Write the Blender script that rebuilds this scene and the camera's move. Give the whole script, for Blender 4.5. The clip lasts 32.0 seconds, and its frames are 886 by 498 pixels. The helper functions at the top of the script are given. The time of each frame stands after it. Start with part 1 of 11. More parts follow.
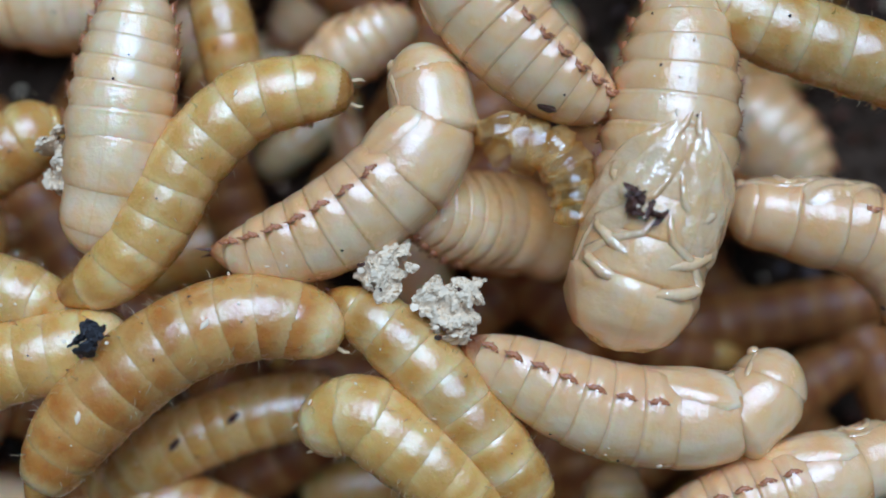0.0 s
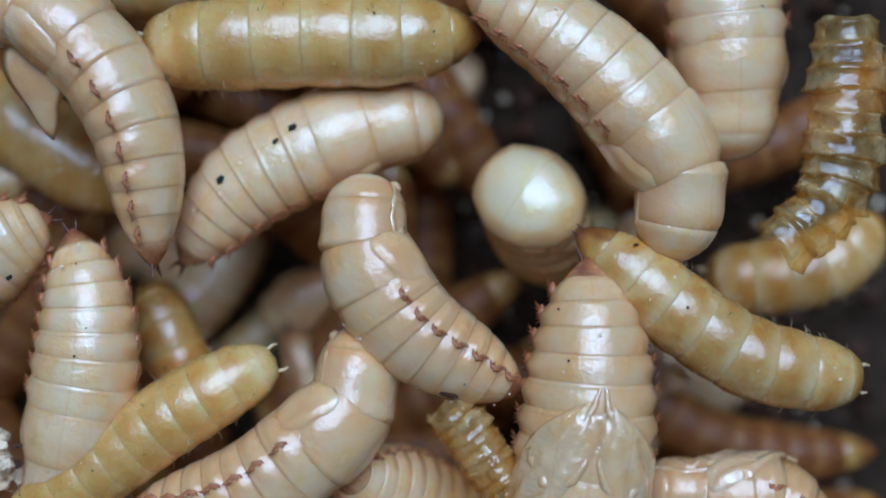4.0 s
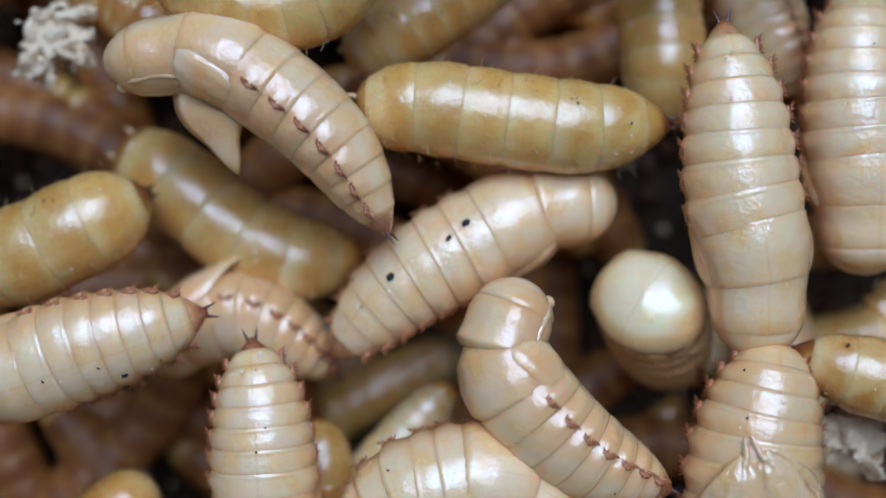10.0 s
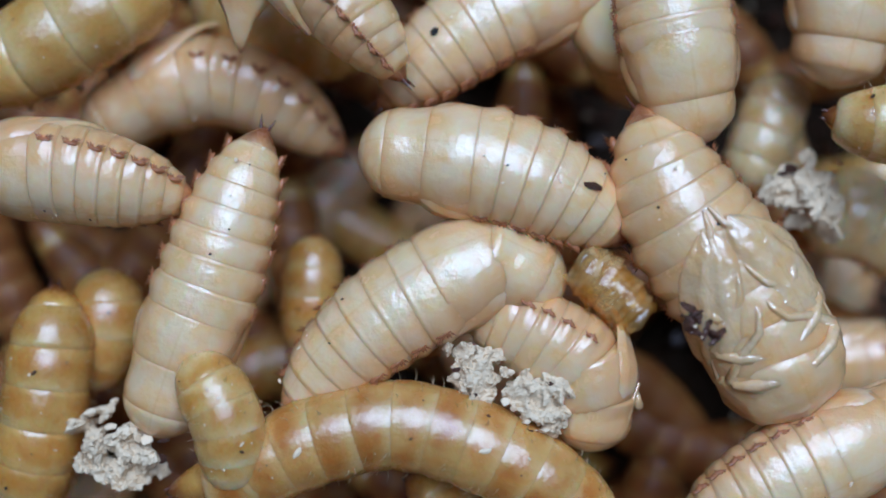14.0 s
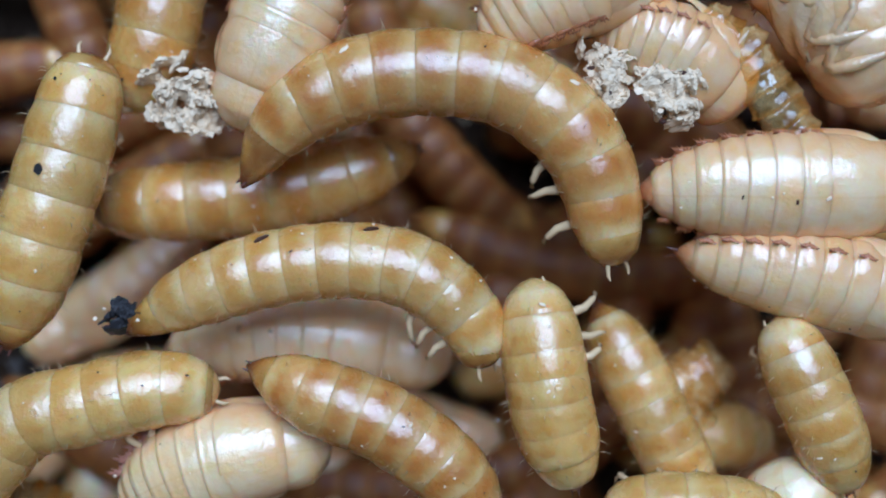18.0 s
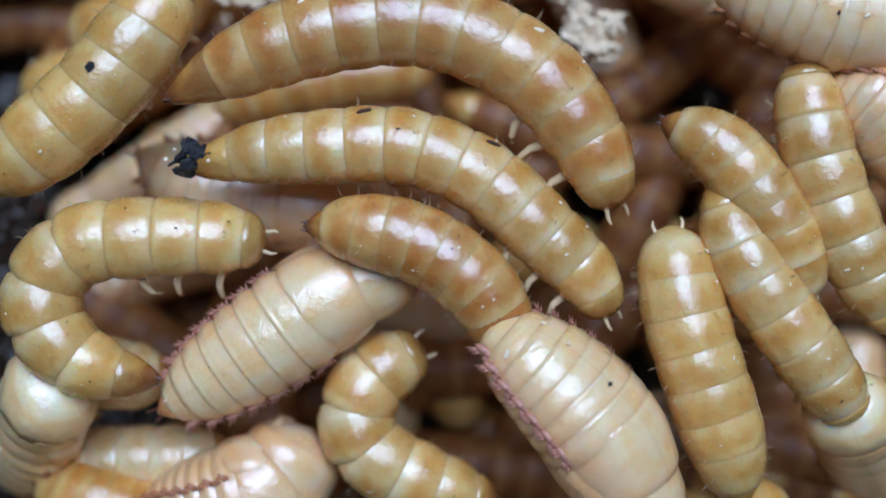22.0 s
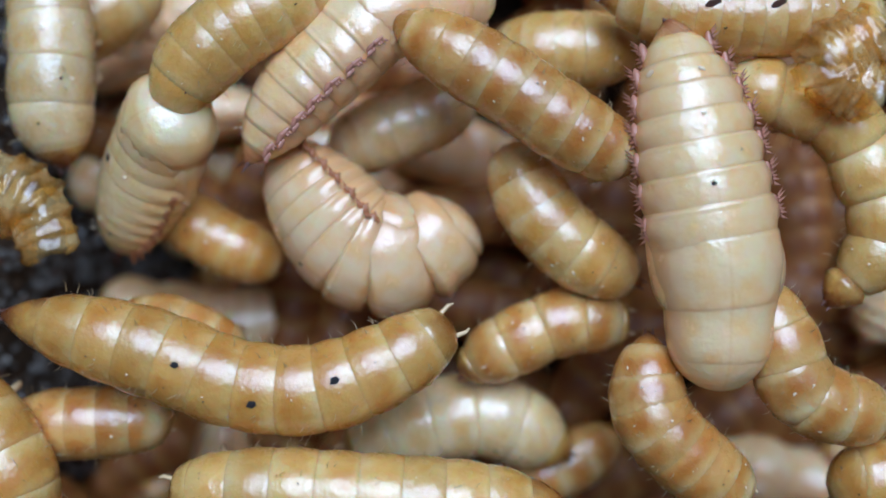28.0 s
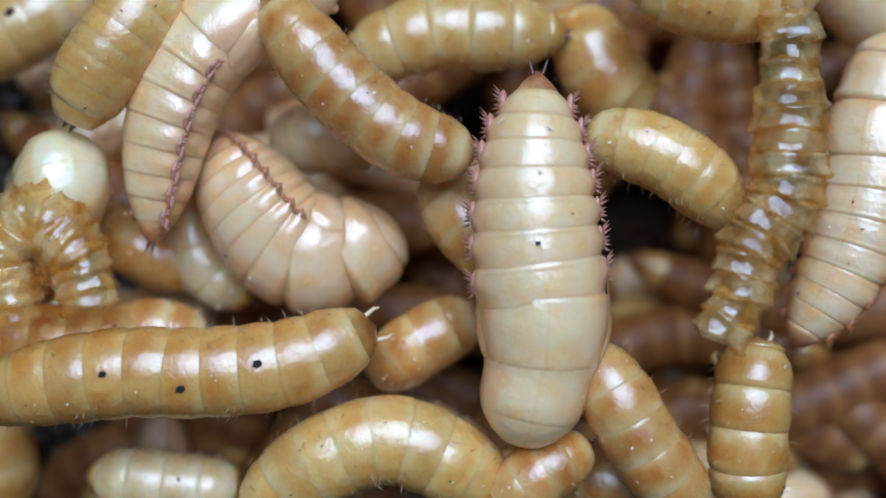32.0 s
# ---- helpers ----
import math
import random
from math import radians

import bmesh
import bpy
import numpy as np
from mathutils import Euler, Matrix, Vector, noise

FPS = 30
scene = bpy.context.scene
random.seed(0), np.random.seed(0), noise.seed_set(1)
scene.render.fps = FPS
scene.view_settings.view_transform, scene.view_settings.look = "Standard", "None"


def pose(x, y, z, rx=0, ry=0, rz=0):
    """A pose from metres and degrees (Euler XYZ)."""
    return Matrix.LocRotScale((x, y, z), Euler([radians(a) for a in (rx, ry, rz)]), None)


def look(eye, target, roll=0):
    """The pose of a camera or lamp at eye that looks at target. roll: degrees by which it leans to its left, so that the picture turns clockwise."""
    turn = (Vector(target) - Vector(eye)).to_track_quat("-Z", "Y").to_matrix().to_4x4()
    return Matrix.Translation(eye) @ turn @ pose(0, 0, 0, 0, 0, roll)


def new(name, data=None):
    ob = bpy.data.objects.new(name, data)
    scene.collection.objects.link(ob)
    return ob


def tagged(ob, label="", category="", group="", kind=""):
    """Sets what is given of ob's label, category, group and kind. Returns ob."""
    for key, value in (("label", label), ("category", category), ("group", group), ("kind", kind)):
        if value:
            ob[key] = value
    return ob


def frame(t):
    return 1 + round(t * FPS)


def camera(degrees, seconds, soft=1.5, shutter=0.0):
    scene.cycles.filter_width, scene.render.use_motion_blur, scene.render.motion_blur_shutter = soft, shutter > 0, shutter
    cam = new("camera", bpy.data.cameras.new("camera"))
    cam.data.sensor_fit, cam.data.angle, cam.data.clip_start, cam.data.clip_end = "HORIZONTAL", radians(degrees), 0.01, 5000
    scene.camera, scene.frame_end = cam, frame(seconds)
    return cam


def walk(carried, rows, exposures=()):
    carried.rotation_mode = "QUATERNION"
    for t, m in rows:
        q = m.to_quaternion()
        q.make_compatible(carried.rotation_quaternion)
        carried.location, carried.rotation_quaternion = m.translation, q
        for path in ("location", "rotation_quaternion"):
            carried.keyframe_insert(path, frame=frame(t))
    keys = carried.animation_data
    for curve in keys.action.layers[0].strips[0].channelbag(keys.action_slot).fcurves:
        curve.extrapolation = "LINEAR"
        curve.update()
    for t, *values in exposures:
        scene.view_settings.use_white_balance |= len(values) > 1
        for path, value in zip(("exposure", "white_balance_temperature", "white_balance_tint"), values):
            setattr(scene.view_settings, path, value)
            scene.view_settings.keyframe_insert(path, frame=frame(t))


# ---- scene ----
cam = camera(40, 32.0, 1.8)
cam.data.dof.use_dof, cam.data.dof.focus_distance, cam.data.dof.aperture_fstop = True, 0.0535, 20
walk(cam, [
    (0, pose(-0.00000, 0.00000, 0.05385)),
    (1, pose(0.00025, 0.00063, 0.05385)),
    (2, pose(0.00162, 0.00218, 0.05385)),
    (3, pose(0.00215, 0.00875, 0.05385)),
    (4, pose(0.00303, 0.01250, 0.05385)),
    (4.5, pose(0.00243, 0.01505, 0.05385)),
    (6.5, pose(-0.00375, 0.02350, 0.05385)),
    (7, pose(-0.00375, 0.02258, 0.05385)),
    (8, pose(-0.00480, 0.01828, 0.05385)),
    (9, pose(-0.00467, 0.01715, 0.05385)),
    (10, pose(-0.00467, 0.01645, 0.05385)),
    (11, pose(-0.00505, 0.01575, 0.05385)),
    (12, pose(-0.00535, 0.01175, 0.05385)),
    (13, pose(-0.00573, 0.00988, 0.05385)),
    (14, pose(-0.00460, 0.00683, 0.05385)),
    (15, pose(-0.00298, 0.00320, 0.05385)),
    (15.5, pose(-0.00255, 0.00032, 0.05385)),
    (17.5, pose(-0.00793, -0.00543, 0.05385)),
    (18, pose(-0.00893, -0.00718, 0.05385)),
    (19, pose(-0.00968, -0.00793, 0.05385)),
    (20, pose(-0.01030, -0.00993, 0.05385)),
    (21, pose(-0.01093, -0.01205, 0.05385)),
    (22, pose(-0.01055, -0.01392, 0.05385)),
    (23, pose(-0.01043, -0.01605, 0.05385)),
    (24, pose(-0.01493, -0.01855, 0.05385)),
    (24.5, pose(-0.01717, -0.02055, 0.05385)),
    (26.5, pose(-0.01530, -0.02155, 0.05385)),
    (27, pose(-0.01380, -0.02155, 0.05385)),
    (28, pose(-0.01218, -0.02268, 0.05385)),
    (29, pose(-0.01105, -0.02218, 0.05385)),
    (30, pose(-0.00993, -0.02243, 0.05385)),
    (31, pose(-0.00880, -0.02105, 0.05385)),
    (32, pose(-0.00868, -0.02230, 0.05385)),
], [(0, -0.47, 5420, 11), (4, -0.74, 5380, 12), (9, -0.60, 5650, 16), (15, -0.63, 5450, 14), (19, -0.33, 5380, 15), (24, -0.52, 5600, 16), (28, -0.42, 5700, 14), (32, -0.40, 5530, 13)])

# ---- plan: millimetres, x to the right, y away, z up; the top of the pile lies near z = 0 ----
MM = 0.001
MOVES = []

# ---- light: bright overcast sky, the brightest part of it high on the far side ----
world = bpy.data.worlds.new("sky")
scene.world = world
world.use_nodes = True
wn = world.node_tree.nodes
sky = wn.new("ShaderNodeTexSky")
sky.sky_type = "NISHITA"
sky.sun_disc = False
SUN_UP, SUN_TURN = radians(63), radians(8)
sky.sun_elevation, sky.sun_rotation = SUN_UP, SUN_TURN
wn["Background"].inputs["Strength"].default_value = 0.014
world.node_tree.links.new(sky.outputs[0], wn["Background"].inputs["Color"])
sun_data = bpy.data.lights.new("sun", "SUN")
sun_data.energy, sun_data.angle, sun_data.color = 5.4, radians(46), (0.66, 0.835, 1.06)
sun = new("sun", sun_data)
sd = Vector((math.sin(SUN_TURN) * math.cos(SUN_UP), math.cos(SUN_TURN) * math.cos(SUN_UP), math.sin(SUN_UP)))
sun.matrix_world = look(sd * 2, (0, 0, 0))


# ---- materials ----
def shader(name):
    m = bpy.data.materials.new(name)
    m.use_nodes = True
    return m, m.node_tree.nodes, m.node_tree.links, m.node_tree.nodes["Principled BSDF"]


def bumped(n, k, b, scale, depth, detail=3.0):
    """Fine relief: depth in metres."""
    co = n.new("ShaderNodeTexCoord")
    own = n.new("ShaderNodeObjectInfo")
    far = n.new("ShaderNodeVectorMath")
    far.operation = "MULTIPLY_ADD"
    far.inputs[1].default_value = (0.37, 0.53, 0.71)
    k.new(own.outputs["Random"], far.inputs[0])
    k.new(co.outputs["Object"], far.inputs[2])
    t = n.new("ShaderNodeTexNoise")
    t.inputs["Scale"].default_value, t.inputs["Detail"].default_value = scale, detail
    k.new(far.outputs[0], t.inputs["Vector"])
    bp = n.new("ShaderNodeBump")
    bp.inputs["Strength"].default_value, bp.inputs["Distance"].default_value = 1.0, depth
    k.new(t.outputs["Fac"], bp.inputs["Height"])
    k.new(bp.outputs["Normal"], b.inputs["Normal"])
    return t, co, far


def skin(name, stops, rough=0.42, wax=0.9, blotch=0.14, spread=0.1, mottle=(0.95, 0.83, 0.62, 1), flank=None, through_light=0.12, glaze=(1.0, 0.74, 0.40), shine=1.0):
    """Waxy skin; stops: the colours along one ring of the body, front to rear."""
    m, n, k, b = shader(name)
    # a clear amber outer layer over a paler body: deeper in colour where it is seen aslant
    glaze = (1.0, 0.80, 0.58) if flank else glaze
    under = lambda c: tuple(min(0.97, q / g) for q, g in zip(c, glaze))
    stops, flank = [(p, under(c)) for p, c in stops], under(flank) if flank else None
    b.inputs["Coat Tint"].default_value = (*glaze, 1)
    fine, co, far = bumped(n, k, b, 900, 0.00010 if flank else 0.00009, 5)
    fine.inputs["Roughness"].default_value = 0.6
    ramp = n.new("ShaderNodeValToRGB")
    ramp.color_ramp.interpolation = "B_SPLINE"
    while len(ramp.color_ramp.elements) < len(stops):
        ramp.color_ramp.elements.new(0.5)
    for e, (p, c) in zip(ramp.color_ramp.elements, stops):
        e.position, e.color = p, (*c, 1)
    sep = n.new("ShaderNodeSeparateXYZ")
    k.new(co.outputs["Generated"], sep.inputs[0])
    wob = n.new("ShaderNodeTexNoise")
    wob.inputs["Scale"].default_value = 420
    k.new(far.outputs[0], wob.inputs["Vector"])
    shift = n.new("ShaderNodeMath")
    shift.operation, shift.inputs[1].default_value, shift.inputs[2].default_value = "MULTIPLY_ADD", 0.05 if flank else 0.2, -0.025 if flank else -0.1
    k.new(wob.outputs["Fac"], shift.inputs[0])
    add = n.new("ShaderNodeMath")
    k.new(sep.outputs["X"], add.inputs[0])
    k.new(shift.outputs[0], add.inputs[1])
    k.new(add.outputs[0], ramp.inputs["Fac"])
    side = n.new("ShaderNodeMath")
    side.operation, side.inputs[1].default_value = "SUBTRACT", 0.5
    k.new(sep.outputs["Y"], side.inputs[0])
    wide = n.new("ShaderNodeMath")
    wide.operation = "ABSOLUTE"
    k.new(side.outputs[0], wide.inputs[0])
    fade = n.new("ShaderNodeMapRange")
    fade.inputs["From Min"].default_value, fade.inputs["From Max"].default_value, fade.inputs["To Max"].default_value = 0.32, 0.62, 0.0 if flank else 0.55
    k.new(wide.outputs[0], fade.inputs["Value"])
    band = n.new("ShaderNodeMixRGB")
    band.inputs[2].default_value = (*stops[min(3, len(stops) - 1)][1], 1)
    k.new(ramp.outputs["Color"], band.inputs[1])
    info = n.new("ShaderNodeObjectInfo")
    big = n.new("ShaderNodeTexNoise")
    big.inputs["Scale"].default_value, big.inputs["Detail"].default_value = 800, 5
    k.new(far.outputs[0], big.inputs["Vector"])
    thin = n.new("ShaderNodeMapRange")
    thin.inputs["From Min"].default_value, thin.inputs["From Max"].default_value, thin.inputs["To Max"].default_value = 0.47, 0.62, 0.0 if flank else 0.7
    k.new(wob.outputs["Fac"], thin.inputs["Value"])
    least = n.new("ShaderNodeMath")
    least.operation = "MAXIMUM"
    k.new(fade.outputs["Result"], least.inputs[0])
    k.new(thin.outputs["Result"], least.inputs[1])
    k.new(least.outputs[0], band.inputs[0])
    val = n.new("ShaderNodeMath")
    val.operation, val.inputs[1].default_value, val.inputs[2].default_value = "MULTIPLY_ADD", blotch * 2, 1.0 - blotch
    k.new(big.outputs["Fac"], val.inputs[0])
    own = n.new("ShaderNodeMath")
    own.operation, own.inputs[1].default_value, own.inputs[2].default_value = "MULTIPLY_ADD", spread * 2, 1.0 - spread
    k.new(info.outputs["Random"], own.inputs[0])
    both = n.new("ShaderNodeMath")
    both.operation = "MULTIPLY"
    k.new(val.outputs[0], both.inputs[0])
    k.new(own.outputs[0], both.inputs[1])
    hsv = n.new("ShaderNodeHueSaturation")
    k.new(both.outputs[0], hsv.inputs["Value"])
    k.new(band.outputs["Color"], hsv.inputs["Color"])
    deep = n.new("ShaderNodeTexNoise")
    deep.inputs["Scale"].default_value, deep.inputs["Detail"].default_value = 800 if flank else 1700, 6
    k.new(far.outputs[0], deep.inputs["Vector"])
    spot = n.new("ShaderNodeValToRGB")
    spot.color_ramp.elements[0].position, spot.color_ramp.elements[1].position = 0.42, 0.68
    k.new(deep.outputs["Fac"], spot.inputs["Fac"])
    warm = n.new("ShaderNodeMixRGB")
    warm.blend_type = "MULTIPLY"
    warm.inputs[2].default_value = mottle
    k.new(spot.outputs["Color"], warm.inputs[0])
    k.new(hsv.outputs["Color"], warm.inputs[1])
    last = warm
    if flank:
        # redder skin towards the two side fringes, and a faint seam along the back
        edge = n.new("ShaderNodeValToRGB")
        edge.color_ramp.interpolation = "EASE"
        edge.color_ramp.elements[0].position, edge.color_ramp.elements[1].position = 0.26, 0.5
        edge.color_ramp.elements[1].color = (0.6, 0.6, 0.6, 1)
        k.new(wide.outputs[0], edge.inputs["Fac"])
        red = n.new("ShaderNodeMixRGB")
        red.inputs[2].default_value = (*flank, 1)
        k.new(edge.outputs["Color"], red.inputs[0])
        k.new(warm.outputs["Color"], red.inputs[1])
        seam = n.new("ShaderNodeValToRGB")
        seam.color_ramp.elements[0].position, seam.color_ramp.elements[1].position = 0.003, 0.02
        seam.color_ramp.elements[0].color, seam.color_ramp.elements[1].color = (0.96, 0.92, 0.86, 1), (1, 1, 1, 1)
        k.new(wide.outputs[0], seam.inputs["Fac"])
        last = n.new("ShaderNodeMixRGB")
        last.blend_type, last.inputs[0].default_value = "MULTIPLY", 1.0
        k.new(red.outputs["Color"], last.inputs[1])
        k.new(seam.outputs["Color"], last.inputs[2])
    k.new(last.outputs["Color"], b.inputs["Base Color"])
    ro = n.new("ShaderNodeMath")
    ro.operation, ro.inputs[1].default_value, ro.inputs[2].default_value = "MULTIPLY_ADD", 0.25, rough - 0.12
    k.new(fine.outputs["Fac"], ro.inputs[0])
    k.new(ro.outputs[0], b.inputs["Roughness"])
    b.inputs["Subsurface Weight"].default_value = wax
    b.inputs["Subsurface Radius"].default_value = (0.4, 0.65, 1.0)
    b.inputs["Subsurface Scale"].default_value = 0.0006
    b.inputs["IOR"].default_value = 1.5 if flank else 1.4
    b.inputs["Coat Weight"].default_value, b.inputs["Coat IOR"].default_value = shine, 1.7 if flank else 1.85
    worn = n.new("ShaderNodeMath")
    worn.operation, worn.inputs[1].default_value, worn.inputs[2].default_value = "MULTIPLY_ADD", 0.34, 0.05 if flank else 0.1
    k.new(deep.outputs["Fac"], worn.inputs[0])
    k.new(worn.outputs[0], b.inputs["Coat Roughness"])
    k.new(b.inputs["Normal"].links[0].from_socket, b.inputs["Coat Normal"])
    # the thin shell lets light through to the hollow body
    lit, both = n.new("ShaderNodeBsdfTranslucent"), n.new("ShaderNodeMixShader")
    both.inputs[0].default_value = 0.05 if flank else through_light
    amber = n.new("ShaderNodeMixRGB")
    amber.blend_type, amber.inputs[0].default_value, amber.inputs[2].default_value = "MULTIPLY", 1.0, (1.0, 0.9, 0.7, 1)
    k.new(last.outputs["Color"], amber.inputs[1])
    k.new(amber.outputs["Color"], lit.inputs["Color"])
    k.new(b.outputs[0], both.inputs[1])
    k.new(lit.outputs[0], both.inputs[2])
    k.new(both.outputs[0], n["Material Output"].inputs["Surface"])
    return m


def plain(name, col, rough=0.5, blotch=0.3, scale=900, depth=0.00004):
    m, n, k, b = shader(name)
    t, co, far = bumped(n, k, b, scale, depth, 6)
    mix = n.new("ShaderNodeMixRGB")
    mix.inputs[1].default_value = (*[c * (1 - blotch) for c in col], 1)
    mix.inputs[2].default_value = (*[min(1, c * (1 + blotch)) for c in col], 1)
    k.new(t.outputs["Fac"], mix.inputs[0])
    k.new(mix.outputs[0], b.inputs["Base Color"])
    b.inputs["Roughness"].default_value = rough
    b.inputs["Specular IOR Level"].default_value = 0.12 if rough >= 0.7 else 0.5
    return m


def banded(pale, mid, dark):
    return [(0.0, mid), (0.19, pale), (0.28, pale), (0.40, mid), (0.51, dark), (0.60, dark), (0.68, dark), (0.78, mid), (0.89, pale)]


SKIN = {
    "yellow": skin("yellow_larva_skin", banded((0.88, 0.64, 0.31), (0.83, 0.545, 0.19), (0.75, 0.41, 0.10))),
    "amber": skin("amber_larva_skin", banded((0.83, 0.585, 0.25), (0.75, 0.435, 0.12), (0.65, 0.29, 0.052))),
    "banded": skin("banded_larva_skin", banded((0.89, 0.69, 0.39), (0.80, 0.53, 0.20), (0.67, 0.335, 0.07))),
    "striped": skin("striped_larva_skin", banded((0.86, 0.635, 0.33), (0.75, 0.445, 0.14), (0.60, 0.235, 0.042))),
    "pale": skin("pale_larva_skin", banded((0.90, 0.74, 0.50), (0.85, 0.65, 0.37), (0.76, 0.50, 0.21))),
    # shade of the deep gaps is put into this skin's colour
    "brown": skin("shade_brown_larva_skin", banded((0.46, 0.21, 0.058), (0.36, 0.135, 0.027), (0.25, 0.078, 0.013)), 0.6, glaze=(1.0, 0.96, 0.90), shine=0.12),
    "cream": skin("cream_pupa_skin", [(0.1, (0.95, 0.696, 0.428)), (0.2, (0.94, 0.657, 0.375)), (0.255, (0.91, 0.541, 0.248)), (0.34, (0.93, 0.636, 0.345)), (0.52, (0.95, 0.686, 0.407)),
                                      (0.74, (0.95, 0.676, 0.387)), (0.86, (0.93, 0.617, 0.315))], 0.4, 0.9, 0.13, 0.02, (0.94, 0.79, 0.57, 1), (0.78, 0.387, 0.139)),
    "ivory": skin("ivory_pupa_skin", [(0.1, (0.96, 0.784, 0.470)), (0.2, (0.96, 0.764, 0.445)), (0.255, (0.90, 0.568, 0.235)), (0.4, (0.95, 0.706, 0.378)), (0.86, (0.94, 0.666, 0.319))],
                  0.4, 0.9, 0.12, 0.02, (0.95, 0.86, 0.70, 1), (0.86, 0.490, 0.185)),
    "glassy": skin("glassy_pupa_skin", [(0.1, (0.90, 0.66, 0.40)), (0.2, (0.88, 0.61, 0.34)), (0.26, (0.82, 0.47, 0.20)), (0.36, (0.87, 0.57, 0.29)), (0.7, (0.88, 0.60, 0.32)),
                                        (0.86, (0.88, 0.60, 0.33))], 0.32, 0.9, 0.15, 0.02, (0.94, 0.79, 0.57, 1), (0.80, 0.43, 0.18)),
    "pink": skin("rosy_pupa_skin", [(0.1, (0.96, 0.723, 0.415)), (0.2, (0.95, 0.683, 0.379)), (0.255, (0.92, 0.573, 0.271)), (0.34, (0.94, 0.653, 0.352)), (0.72, (0.95, 0.683, 0.370)),
                                    (0.86, (0.95, 0.662, 0.343))], 0.4, 0.9, 0.11, 0.02, (0.95, 0.80, 0.60, 1), (0.84, 0.431, 0.199)),
}
HEAD = skin("brown_head_shell", [(0.0, (0.26, 0.085, 0.018)), (0.35, (0.44, 0.20, 0.04)), (0.62, (0.61, 0.36, 0.095)), (0.8, (0.68, 0.44, 0.14))], 0.22, 0.2, flank=None)
TAIL = skin("tail_shell", [(0.0, (0.82, 0.56, 0.18)), (0.45, (0.76, 0.44, 0.11)), (0.68, (0.60, 0.27, 0.05)), (0.85, (0.24, 0.07, 0.02)), (1.0, (0.07, 0.02, 0.012))], 0.25, 0.6)
PUPA_TAIL = skin("pupa_tail_skin", [(0.0, (0.94, 0.65, 0.36)), (0.45, (0.88, 0.52, 0.25)), (0.75, (0.66, 0.28, 0.11)), (1.0, (0.22, 0.05, 0.03))], 0.3, 0.8)
HORN = plain("dark_horn", (0.10, 0.03, 0.015), 0.3)
FRINGE = plain("red_brown_fringe", (0.42, 0.15, 0.055), 0.34, 0.5, 3000)
FRINGE_PINK = plain("rosy_fringe", (0.50, 0.215, 0.135), 0.34, 0.4, 3000)
LEG = plain("pale_leg", (0.72, 0.50, 0.26), 0.25)
GLAZE = skin("folded_limb_skin", [(0.0, (0.90, 0.63, 0.36)), (1.0, (0.88, 0.59, 0.31))], 0.2, 0.5, 0.1, 0.02, flank=(0.82, 0.46, 0.2))
wet = GLAZE.node_tree.nodes["Principled BSDF"]
GLAZE.node_tree.links.remove(wet.inputs["Coat Roughness"].links[0])
wet.inputs["Coat Roughness"].default_value, wet.inputs["Coat IOR"].default_value = 0.05, 2.0
wet.inputs["Normal"].links[0].from_node.inputs["Distance"].default_value = 0.0002
BLACK = plain("black_crumb", (0.025, 0.022, 0.022), 0.6, 0.6, 4000)
BROWN = plain("dark_brown_crumb", (0.09, 0.035, 0.02), 0.3, 0.6, 2500)
WHITE = plain("white_crumb", (0.93, 0.71, 0.46), 0.6, 0.07, 4000, 0.000004)
CRUST = plain("dry_bran_crust", (0.80, 0.62, 0.40), 0.6, 0.22, 1400, 0.00012)
CRUST_DARK = plain("brown_bran_crust", (0.46, 0.27, 0.17), 0.75, 0.5, 1300, 0.00012)
SOIL = plain("dark_substrate", (0.04, 0.024, 0.014), 0.85, 0.7, 900, 0.0004)
GRIT_GREY = plain("grey_grit", (0.13, 0.115, 0.1), 0.5, 0.85, 2500)
GRIT = plain("brown_grit", (0.05, 0.027, 0.013), 0.7, 0.8, 2500)
m, n, k, b = shader("shed_skin_film")
t, co, far = bumped(n, k, b, 900, 0.00012, 4)
k.new(b.inputs["Normal"].links[0].from_socket, b.inputs["Coat Normal"])
r = n.new("ShaderNodeValToRGB")
r.color_ramp.elements[0].color, r.color_ramp.elements[1].color = (0.76, 0.36, 0.06, 1), (0.98, 0.70, 0.30, 1)
r.color_ramp.elements[0].position, r.color_ramp.elements[1].position = 0.36, 0.66
k.new(t.outputs["Fac"], r.inputs["Fac"])
k.new(r.outputs["Color"], b.inputs["Base Color"])
b.inputs["Roughness"].default_value, b.inputs["IOR"].default_value = 0.1, 1.9
b.inputs["Coat Weight"].default_value, b.inputs["Coat Roughness"].default_value, b.inputs["Coat IOR"].default_value = 1.0, 0.12, 1.7
clear, mix, veil = n.new("ShaderNodeBsdfTransparent"), n.new("ShaderNodeMixShader"), n.new("ShaderNodeMapRange")
clear.inputs["Color"].default_value = (0.97, 0.82, 0.50, 1)
veil.inputs["From Min"].default_value, veil.inputs["From Max"].default_value = 0.35, 0.7
veil.inputs["To Min"].default_value, veil.inputs["To Max"].default_value = 0.16, 0.46
k.new(t.outputs["Fac"], veil.inputs["Value"])
k.new(veil.outputs["Result"], mix.inputs[0])
k.new(clear.outputs[0], mix.inputs[1])
k.new(b.outputs[0], mix.inputs[2])
k.new(mix.outputs[0], n["Material Output"].inputs["Surface"])
FILM = m


# ---- mesh helpers ----
def mesh_of(name, verts, faces, material):
    me = bpy.data.meshes.new(name)
    me.from_pydata(verts, [], faces)
    me.materials.append(material)
    me.shade_smooth()
    me.update()
    return me


